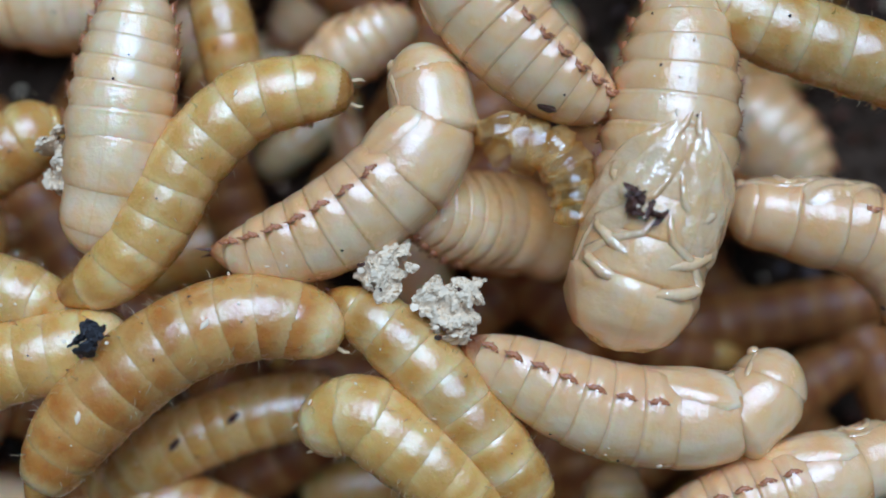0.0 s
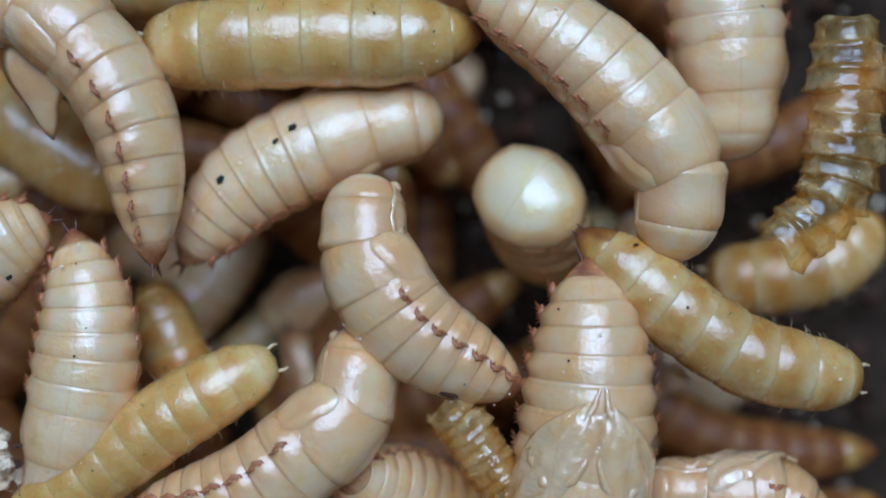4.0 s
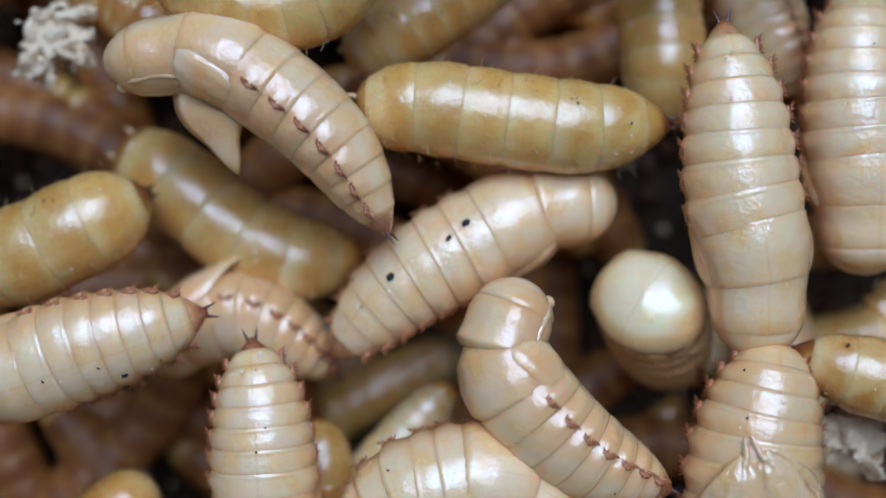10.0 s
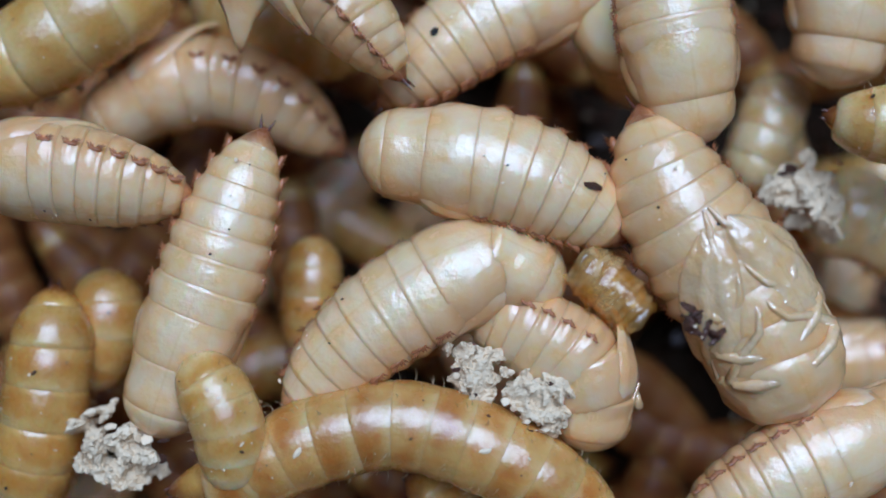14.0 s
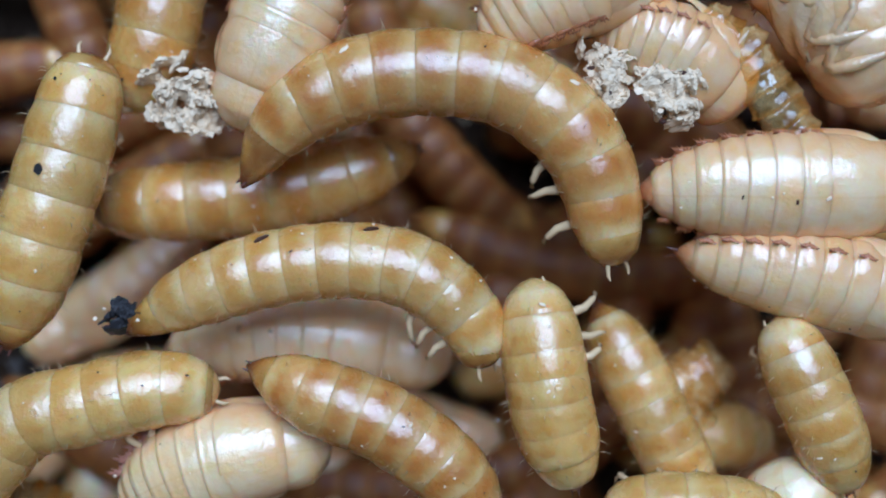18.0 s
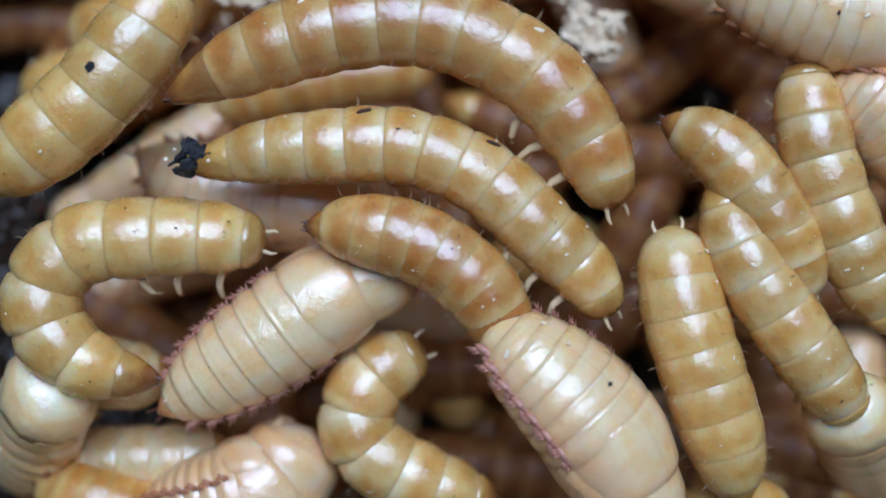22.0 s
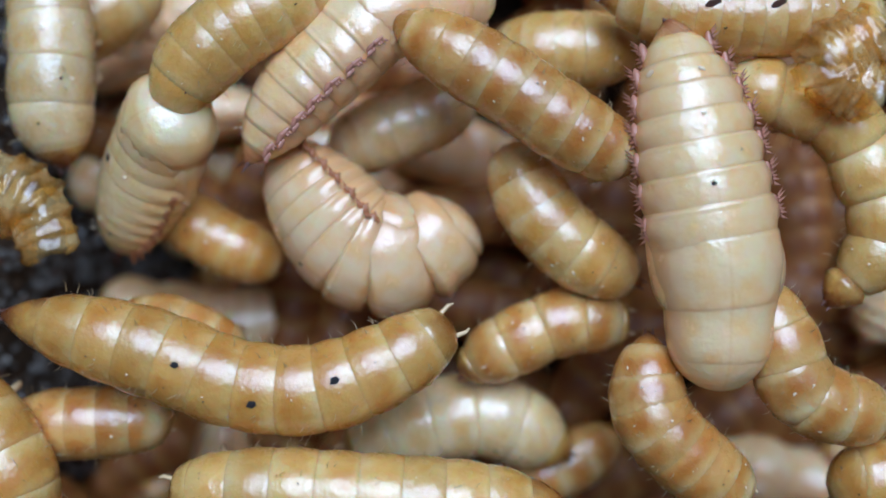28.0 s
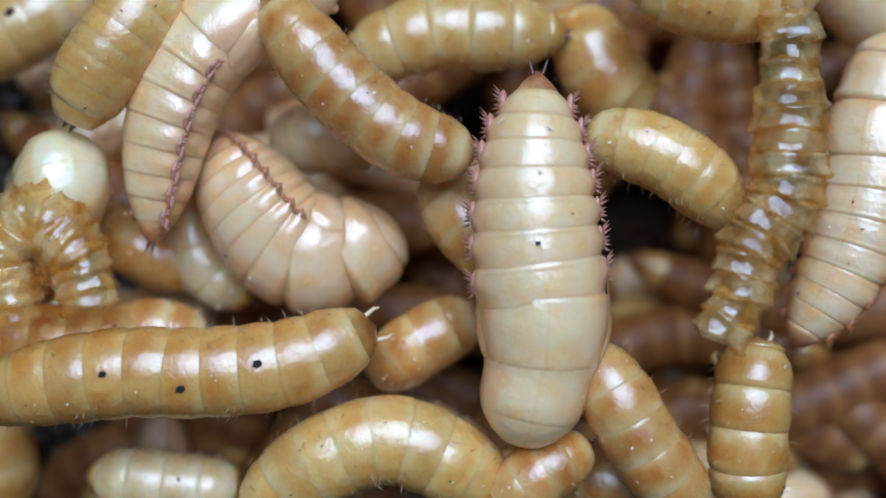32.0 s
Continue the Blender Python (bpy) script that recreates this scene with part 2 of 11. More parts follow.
def part(name, me, parent, label="", m=None):
    ob = new(name, me)
    ob.parent = parent
    if m is not None:
        ob.matrix_basis = m
    if label:
        tagged(ob, label)
    return ob


def loft(rings, close_front=False, close_rear=False, around=18, flat=1.0, wobble=None):
    """A skin through rings (x, radius) round the x axis."""
    vs, fs = [], []
    for i, (x, rad) in enumerate(rings):
        for j in range(around):
            a = 2 * math.pi * j / around
            w = wobble(i, j) if wobble else 1.0
            vs.append((x, rad * w * math.sin(a), rad * w * flat * math.cos(a)))
    for i in range(len(rings) - 1):
        for j in range(around):
            q = (j + 1) % around
            fs.append((i * around + j, i * around + q, (i + 1) * around + q, (i + 1) * around + j))
    if close_front:
        vs.append((rings[0][0] - rings[0][1] * 0.3, 0, 0))
        fs += [(len(vs) - 1, (j + 1) % around, j) for j in range(around)]
    if close_rear:
        vs.append((rings[-1][0] + rings[-1][1] * 0.3, 0, 0))
        o = (len(rings) - 1) * around
        fs += [(len(vs) - 1, o + j, o + (j + 1) % around) for j in range(around)]
    return vs, fs


def profile(table, u):
    for (a, p), (c, q) in zip(table, table[1:]):
        if u <= c:
            s = (u - a) / (c - a)
            return p + (q - p) * s
    return table[-1][1]


LARVA = [(0, 0.08), (0.005, 0.3), (0.02, 0.56), (0.05, 0.72), (0.1, 0.86), (0.18, 0.95), (0.28, 1.0), (0.66, 1.0), (0.73, 0.965), (0.8, 0.89), (0.86, 0.77), (0.91, 0.60), (0.95, 0.41), (0.98, 0.21), (1, 0.04)]
PUPA = [(0, 0.04), (0.005, 0.21), (0.015, 0.36), (0.035, 0.53), (0.06, 0.67), (0.09, 0.77), (0.13, 0.835), (0.17, 0.83), (0.2, 0.84), (0.26, 0.925), (0.33, 1.0), (0.48, 1.0),
        (0.6, 0.965), (0.7, 0.895), (0.79, 0.79), (0.86, 0.66), (0.93, 0.43), (0.97, 0.23), (1, 0.04)]
STEPS = (-0.9, -0.72, -0.6, -0.52, -0.45, -0.36, -0.24, -0.1, 0.05, 0.2, 0.3, 0.36, 0.4, 0.44, 0.48, 0.52, 0.58, 0.7)


def swell(rise, skew, tuck=0.55, lip=0.0):
    """How one ring swells between its two joints; skew moves the fullest part to the rear, lip raises its rear edge."""
    out = []
    for q in STEPS:
        peak = math.cos(math.pi * max(-1, min(1, q - skew * math.cos(math.pi * q))))
        out.append((q, 1 - rise * 0.58 + rise * peak - tuck * max(0, abs(q) - 0.52) ** 1.3 + lip * (math.exp(-((q - 0.45) / 0.075) ** 2) - 0.3 * math.exp(-((q + 0.42) / 0.11) ** 2))))
    return out


BLUNT = [(0, 0.03), (0.006, 0.3), (0.02, 0.52), (0.045, 0.73), (0.08, 0.9), (0.12, 0.985), (0.16, 1.01), (0.3, 1.0), *[q for q in PUPA if q[0] > 0.4]]
LIP, FOLD, BULGE, SMOOTH = swell(0.046, 0.04, 0.55, 0.006), swell(0.016, 0.10, 0.25, 0.014), swell(0.022, 0.12, 0.25, 0.016), swell(0.018, 0.08, 1.0)
LOBE = {"abdomen_ring": 0.075}


def ring_mesh(name, table, u0, u1, length, rad, lip, material, around, flat):
    um, h = (u0 + u1) / 2, u1 - u0
    rows = [(s * h * length, rad * mult * profile(table, min(1, max(0, um + s * h)))) for s, mult in lip]
    side = LOBE.get(name, 0.0)
    swollen = [[1 + side * abs(math.sin(2 * math.pi * j / around)) ** 7 * math.exp(-((q - 0.1) / 0.3) ** 2) for j in range(around)] for q, _ in lip]
    vs, fs = loft(rows, True, True, around, flat, lambda a, c: swollen[a][c])
    return mesh_of(name, vs, fs, material)


def cap_mesh(name, table, u0, u1, length, rad, front, material, around, flat):
    um = (u0 + u1) / 2
    steps = [u0 + (u1 - u0) * ((i / 9) ** 1.8 if front else i / 9) for i in range(10)]
    steps += [u1 + 0.02] if front else []
    edge = u1 if front else u0
    rows = [((u - um) * length, rad * profile(table, min(1, max(0, u))) * (0.86 if front and u > u1 else 1.0 - (0.0 if front else 0.045) * max(0, 1 - 4 * abs(u - edge) / (u1 - u0)))) for u in steps]
    if not front:
        rows = [((u0 - 0.03 - um) * length, rad * profile(table, u0) * 0.8), ((u0 - 0.012 - um) * length, rad * profile(table, u0) * 0.9)] + rows
    vs, fs = loft(rows, True, True, around, flat)
    return mesh_of(name, vs, fs, material)


# ---- spines ----
def spline(pts, count=80):
    """Points at even steps along a smooth curve through pts."""
    p = [2 * pts[0] - pts[1], *pts, 2 * pts[-1] - pts[-2]]
    fine = []
    for i in range(1, len(p) - 2):
        a, b0, c, d = p[i - 1:i + 3]
        for j in range(12):
            s = j / 12
            fine.append(0.5 * ((2 * b0) + (c - a) * s + (2 * a - 5 * b0 + 4 * c - d) * s * s + (3 * b0 - a - 3 * c + d) * s ** 3))
    fine.append(pts[-1])
    acc = [0.0]
    for a, b0 in zip(fine, fine[1:]):
        acc.append(acc[-1] + (b0 - a).length)
    out, i = [], 0
    for q in range(count + 1):
        want = acc[-1] * q / count
        while i < len(acc) - 2 and acc[i + 1] < want:
            i += 1
        s = (want - acc[i]) / max(1e-9, acc[i + 1] - acc[i])
        out.append(fine[i].lerp(fine[i + 1], min(1, max(0, s))))
    return out, acc[-1]


def along(sp, u, phi):
    """The pose at the fraction u of a spine: x to the tail, z to the back of the animal."""
    f = min(1, max(0, u)) * (len(sp) - 1)
    i = min(len(sp) - 2, int(f))
    at = sp[i].lerp(sp[i + 1], f - i)
    lo, hi = max(0, int(f - 5)), min(len(sp) - 1, int(f + 6))
    t = (sp[hi] - sp[lo]).normalized()
    right = Vector((t.y, -t.x, 0)).normalized()
    up = right.cross(t)
    d = (up * math.cos(phi) + right * math.sin(phi)).normalized()
    y = d.cross(t)
    return Matrix.Translation(at) @ Matrix((t, y, d)).transposed().to_4x4()


def crumb_mesh(name, material, seed, long=1.0):
    rng = random.Random(seed)
    bm = bmesh.new()
    bmesh.ops.create_icosphere(bm, subdivisions=1, radius=1)
    for v in bm.verts:
        v.co *= rng.uniform(0.65, 1.2)
        v.co.x *= long
        v.co.z *= 0.55
    me = bpy.data.meshes.new(name)
    bm.to_mesh(me)
    bm.free()
    me.materials.append(material)
    return me


CRUMBS = [crumb_mesh("speck", c, i, 1 + (i % 3) * 0.5) for i, c in enumerate((BLACK, WHITE, BROWN, WHITE, WHITE, WHITE, WHITE, WHITE))]
# "dark brown" stands for the larva skin darkened to imitate shade
WORN = {"yellow": "yellow", "amber": "amber", "banded": "banded yellow-brown", "striped": "brown-striped amber", "pale": "pale whitish", "brown": "dark brown",
        "cream": "cream", "ivory": "ivory-white", "glassy": "translucent cream", "pink": "rosy cream"}


def animal(kind, tint, rad, rows, label, seed, specks=3, group="", around=28, trim=True, spots=(), loose_wing=False, blunt=False):
    """A larva or a pupa in rigid rings; rows: (seconds, roll in degrees, spine from head to tail in millimetres)."""
    rng = random.Random(seed)
    table = LARVA if kind == "larva" else BLUNT if blunt else PUPA
    shaped = []
    for t, phi, pts in rows:
        sp, length = spline([Vector(q) for q in pts])
        shaped.append((t, radians(phi), sp, length))
    spans = sorted(s[3] for s in shaped)
    length = min(0.95 * spans[-1], 1.35 * spans[len(spans) // 2])
    thing = new("mealworm_" + kind)
    tagged(thing, label, "insect larva" if kind == "larva" else "insect pupa", group)
    pieces = []
    if kind == "larva":
        count = max(4, min(12, round(length * 0.835 / (rad * 0.93))))
        h0, h1, flat = 0.055, 0.89, 0.95
        pieces.append(("head", cap_mesh("head", table, 0, h0, length, rad, True, HEAD, around, flat), h0 / 2, "brown head"))
        for i in range(count):
            u0, u1 = h0 + (h1 - h0) * i / count, h0 + (h1 - h0) * (i + 1) / count
            pieces.append(("body_ring", ring_mesh("body_ring", table, u0, u1, length, rad, LIP, SKIN[tint], around, flat), (u0 + u1) / 2, ""))
        pieces.append(("tail", cap_mesh("tail", table, h1, 1, length, rad, False, TAIL, around, flat), (h1 + 1) / 2, "pointed dark-tipped tail"))
    else:
        flat, count = 0.9, 7
        if length < rad * 4.2:
            count = 5
        a, c = (0.2, 0.3) if blunt else (0.1, 0.24)
        pieces.append(("head", cap_mesh("head", table, 0, a, length, rad, True, SKIN[tint], around, flat), a / 2, ""))
        pieces.append(("pronotum", ring_mesh("pronotum", table, a, c, length, rad, SMOOTH, SKIN[tint], around, flat), (a + c) / 2, ""))
        pieces.append(("thorax", ring_mesh("thorax", table, c, 0.4, length, rad, SMOOTH, SKIN[tint], around, flat), (c + 0.4) / 2, ""))
        for i in range(count):
            u0, u1 = [0.4 + 0.53 * (1.22 * q - 0.22 * q * q) for q in (i / count, (i + 1) / count)]
            pieces.append(("abdomen_ring", ring_mesh("abdomen_ring", table, u0, u1, length, rad, BULGE if tint == "pink" else FOLD, SKIN[tint], around, flat), (u0 + u1) / 2, ""))
        pieces.append(("tail", cap_mesh("tail", table, 0.93, 1, length, rad, False, PUPA_TAIL, around, flat), 0.965, "reddish pointed tail"))
    if blunt or tint == "glassy":
        # the swollen head is a little lumpy
        for v in pieces[0][1].vertices:
            v.co *= 1 + (0.12 if tint == "glassy" else 0.07) * noise.noise(v.co * 0.75 + Vector((seed, 0, 0))) + 0.03 * noise.noise(v.co * 2.1)
    frames_of = []
    for t, phi, sp, _ in shaped:
        mid = sp[len(sp) // 2]
        chord = sp[-1] - sp[0]
        base = Matrix.Translation(Vector((mid.x, mid.y, mid.z - rad)) * MM) @ Matrix.Rotation(math.atan2(chord.y, chord.x), 4, "Z")
        frames_of.append((t, phi, sp, base))
    still = len(shaped) == 1
    thing.matrix_basis = frames_of[0][3]
    if not still:
        MOVES.append((thing, [(t, base) for t, _, _, base in frames_of]))
    made = []
    for name, me, u, lab in pieces:
        poses = []
        for t, phi, sp, base in frames_of:
            w = along(sp, u, phi)
            w.translation *= MM
            poses.append((t, base.inverted() @ w))
        me.transform(Matrix.Scale(MM, 4))
        ob = part(name, me, thing, lab, poses[0][1])
        made.append(ob)
        if not still:
            MOVES.append((ob, poses))
    rings = [o for o, p in zip(made, pieces) if "ring" in p[0]]
    if not trim:
        return thing
    if kind == "pupa":
        pupa_trim(made, pieces, rings, table, length, rad, flat, tint)
    else:
        larva_trim(made, rings, length, rad)
    if loose_wing:
        # one wing case hangs free of the belly, a pointed pale leaf
        vs, fs, steps, cols = [], [], 12, 8
        for i in range(steps):
            q = i / (steps - 1)
            half = rad * (0.85 * (1 - q) ** 0.75 + 0.03) * (0.75 + 0.5 * math.sin(math.pi * min(1, q * 1.6)) * 0.5)
            mid = Vector((rad * (-0.1 + 1.0 * q), -rad * 0.45 * math.sin(math.pi * (0.2 + 0.6 * q)), rad * (-0.45 - 1.6 * q)))
            across = Vector((0.85, 0.1, 0.5)).normalized()
            for j in range(cols):
                g = 2 * math.pi * j / cols
                vs.append(tuple((mid + across * half * math.cos(g) + Vector((0, 1, 0)) * 0.22 * half * math.sin(g)) * MM))
        fs = [(i * cols + j, i * cols + (j + 1) % cols, (i + 1) * cols + (j + 1) % cols, (i + 1) * cols + j) for i in range(steps - 1) for j in range(cols)]
        fs += [tuple(range(cols)), tuple((steps - 1) * cols + j for j in range(cols))]
        part("loose_wing", mesh_of("loose_wing", vs, fs, SKIN[tint]), made[2], "pointed translucent wing case hanging free")
    for ring, turn, size, which in spots:
        o = rings[ring]
        reach = max(abs(v.co.z) for v in o.data.vertices) * 0.985
        part("dark_spot", CRUMBS[which], o, "dark oval spot", Matrix.Rotation(radians(turn), 4, "X") @ Matrix.Translation((0, 0, reach))
             @ Matrix.Rotation(0.5, 4, "Z") @ Matrix.Diagonal((size * rad * MM * 1.1, size * rad * MM * 0.85, size * rad * MM, 1)))
    for _ in range(specks * 3):
        o = rng.choice(rings)
        phi = frames_of[-1][1] + rng.uniform(-1.0, 1.0)
        reach = max(abs(v.co.z) for v in o.data.vertices) * 1.0
        size = rng.choice((0.016, 0.018, 0.022, 0.025, 0.03, 0.045)) * rad * MM
        q = Matrix.Rotation(phi, 4, "X") @ Matrix.Translation((rng.uniform(-0.2, 0.2) * rad * MM, 0, reach * 1.01)) @ Matrix.Rotation(rng.uniform(0, 6), 4, "Z")
        part("speck", rng.choice(CRUMBS), o, "", q @ Matrix.Diagonal((size, size, size, 1)))
    return thing


FRINGES = {}


def fringe_mesh(length, rad, material, spike=0.06):
    """A raised crescent lip with a fan of small teeth: x along the body, y outwards."""
    key = (round(length, 1), round(rad, 1), material.name)
    if key not in FRINGES:
        rng = random.Random(7)
        vs, fs, steps = [], [], 9
        for i in range(steps):
            q = i / (steps - 1) * 2 - 1
            bow = math.sqrt(max(0.02, 1 - q * q))
            sag = 0.02 * rad * (1 - q * q)
            for a in range(6):
                g = 2 * math.pi * a / 6
                vs.append((q * 0.5 * length, rad * (-0.01 + 0.06 * bow * math.sin(g)), sag + rad * 0.05 * bow * math.cos(g)))
        fs += [(i * 6 + a, i * 6 + (a + 1) % 6, i * 6 + 6 + (a + 1) % 6, i * 6 + 6 + a) for i in range(steps - 1) for a in range(6)]
        for i in range(7):
            q = (i + 0.5) / 7 * 2 - 1 + rng.uniform(-0.07, 0.07)
            foot = Vector((q * 0.48 * length, 0.03 * rad, rng.choice((-0.03, 0.045)) * rad))
            tip = foot + Vector((q * 0.08 * rad + 0.03 * rad, rad * spike * rng.uniform(0.7, 1.4) * (1.0 - 0.25 * abs(q)), rng.uniform(-0.03, 0.03) * rad))
            o = len(vs)
            for a in range(4):
                g = 2 * math.pi * a / 4
                vs.append(tuple(foot + Vector((math.cos(g) * 0.085 * length, 0, math.sin(g) * 0.035 * rad))))
            vs.append(tuple(tip))
            fs += [(o + a, o + (a + 1) % 4, o + 4) for a in range(4)]
        FRINGES[key] = mesh_of("side_fringe", [tuple(q * MM for q in v) for v in vs], fs, material)
    return FRINGES[key]


def tube(path, radii, around=6):
    vs, fs = [], []
    for i, p in enumerate(path):
        t = (path[min(i + 1, len(path) - 1)] - path[max(i - 1, 0)]).normalized()
        a = t.cross(Vector((0.31, 0.2, 0.93))).normalized()
        c = t.cross(a)
        for j in range(around):
            g = 2 * math.pi * j / around
            vs.append(p + (a * math.cos(g) + c * math.sin(g)) * radii[i])
    for i in range(len(path) - 1):
        for j in range(around):
            q = (j + 1) % around
            fs.append((i * around + j, i * around + q, (i + 1) * around + q, (i + 1) * around + j))
    return [tuple(v) for v in vs], fs


def pupa_trim(made, pieces, rings, table, length, rad, flat, tint):
    """Side fringes, folded wings and limbs, tail spines."""
    for o, (name, _, u, _) in zip(made, pieces):
        if name != "abdomen_ring":
            continue
        out = rad * profile(table, u)
        me = fringe_mesh((0.82 if tint == "pink" else 0.64) * 0.53 * length / len(rings), rad * (1.3 if tint == "pink" else 1.1), FRINGE_PINK if tint == "pink" else FRINGE, 0.10 if tint == "pink" else 0.085)
        for side in (1, -1):
            a = side * radians(82)
            q = Matrix.Rotation(-a, 4, "X") @ Matrix.Translation((0.16 * 0.53 * length / len(rings) * MM, 0, out * 1.03 * MM)) @ Matrix.Rotation(radians(90), 4, "X")
            part("side_fringe", me, o, "red-brown toothed fringe", q)
    thorax, head = made[2], made[0]
    for side in (1, -1):
        # folded wing: a leaf that lies on the flank and points to the belly
        vs, fs = [], []
        rows, cols = (26, 21) if tint == "glassy" else (16, 11)
        for i in range(rows):
            s = i / (rows - 1)
            u = 0.23 + 0.34 * s
            mid = radians(104 + 64 * s if tint == "glassy" else 96 + 52 * s)
            half = radians(46 if tint == "glassy" else 37) * (math.sin(math.pi * min(1, 0.30 + 0.70 * s)) ** 0.7) + 0.01
            for j in range(cols):
                c = j / (cols - 1) * 2 - 1
                a = side * (mid + half * c)
                crease = 0.05 * noise.noise((s * 3, c * 4, side + rad)) + 0.035 * noise.noise((s * 5, c * 11, side * 3)) if tint == "glassy" else 0.0
                rr = rad * profile(table, u) * (1.075 + crease - 0.10 * abs(c) ** 3 + 0.016 * math.cos(11 * c)) - 0.09 * rad * max(0, 1 - s / 0.2) ** 2 - 0.05 * rad * max(0, s - 0.85) / 0.15
                vs.append(((u - 0.32) * length, rr * math.sin(a), rr * flat * math.cos(a)))
        fs = [(i * cols + j, i * cols + j + 1, (i + 1) * cols + j + 1, (i + 1) * cols + j) for i in range(rows - 1) for j in range(cols - 1)]
        part("folded_wing", mesh_of("folded_wing", [tuple(q * MM for q in v) for v in vs], fs, GLAZE if tint == "glassy" else SKIN[tint]), thorax, "glossy translucent folded wing")
        for ua, ub, uc, ud in ((0.13, 0.17, 0.27, 0.36), (0.20, 0.26, 0.37, 0.47), (0.30, 0.40, 0.52, 0.61)):
            # out to the knee, back to the middle of the belly, and then along it to the tail
            bends = ((ua, 166), ((ua + ub) / 2, 142), (ub, 124), (ub + 0.02, 121), ((ub + uc) / 2 + 0.015, 143), (uc, 167), ((uc + ud) / 2, 174), (ud, 177))
            path = []
            for u, deg in bends:
                a, rr = side * radians(deg), rad * profile(table, u) * (0.85 if u in (ua, ud) else 0.925) * (1.065 if tint == "glassy" else 1.0)
                path.append(Vector(((u - 0.32) * length, rr * math.sin(a), rr * flat * math.cos(a))) * MM)
            vs, fs = tube(path, [rad * MM * w for w in (0.075, 0.1, 0.095, 0.09, 0.075, 0.065, 0.055, 0.03)], 8)
            part("folded_leg", mesh_of("folded_leg", vs, fs, GLAZE), thorax, "glassy folded leg")
        path = []
        for u, deg in ((0.05, 128), (0.10, 112), (0.16, 106), (0.23, 112), (0.30, 122)):
            a, rr = side * radians(deg), rad * profile(table, u) * 0.95
            path.append(Vector(((u - 0.05) * length, rr * math.sin(a), rr * flat * math.cos(a))) * MM)
        vs, fs = tube(path, [rad * MM * w for w in (0.05, 0.07, 0.07, 0.06, 0.03)], 8)
        part("folded_feeler", mesh_of("folded_feeler", vs, fs, GLAZE), head, "glassy feeler folded along the head")
    for side in (1, -1):
        bulb = bmesh.new()
        bmesh.ops.create_uvsphere(bulb, u_segments=10, v_segments=7, radius=rad * MM * 0.13)
        a, rr = side * radians(150), rad * profile(table, 0.045) * 0.92
        bmesh.ops.transform(bulb, matrix=Matrix.Translation(Vector((-0.004 * length, rr * math.sin(a), rr * flat * math.cos(a))) * MM), verts=bulb.verts)
        me = bpy.data.meshes.new("mouth_part")
        bulb.to_mesh(me)
        bulb.free()
        me.materials.append(GLAZE)
        me.shade_smooth()
        part("mouth_part", me, head, "glassy rounded mouth part")
    tail = made[-1]
    end = 0.035 * length
    for side in (1, -1):
        path = [Vector((end * 0.5, side * 0.05 * rad, 0)) * MM, Vector((end, side * 0.09 * rad, 0.02 * rad)) * MM, Vector((end + 0.20 * rad, side * 0.15 * rad, 0.05 * rad)) * MM]
        vs, fs = tube(path, [0.05 * rad * MM, 0.035 * rad * MM, 0.006 * rad * MM])
        part("tail_spine", mesh_of("tail_spine", vs, fs, HORN), tail, "dark tail spine")


BRISTLES = []
for seed in range(4):
    rng = random.Random(seed + 50)
    vs, fs = [], []
    for _ in range(9):
        a = rng.choice((-1, 1)) * rng.uniform(0.5, 2.0)
        x = rng.uniform(-0.35, 0.4)
        d = Vector((rng.uniform(-0.2, 0.5), math.sin(a), math.cos(a))).normalized()
        p, e = Vector((x, 0.97 * math.sin(a), 0.92 * math.cos(a))), rng.uniform(0.12, 0.3)
        q = tube([p, p + d * e * 0.6, p + d * e + Vector((0.05, 0, 0))], [0.011, 0.008, 0.002], 3)
        fs += [tuple(i + len(vs) for i in f) for f in q[1]]
        vs += q[0]
    BRISTLES.append(mesh_of("bristles", vs, fs, LEG))


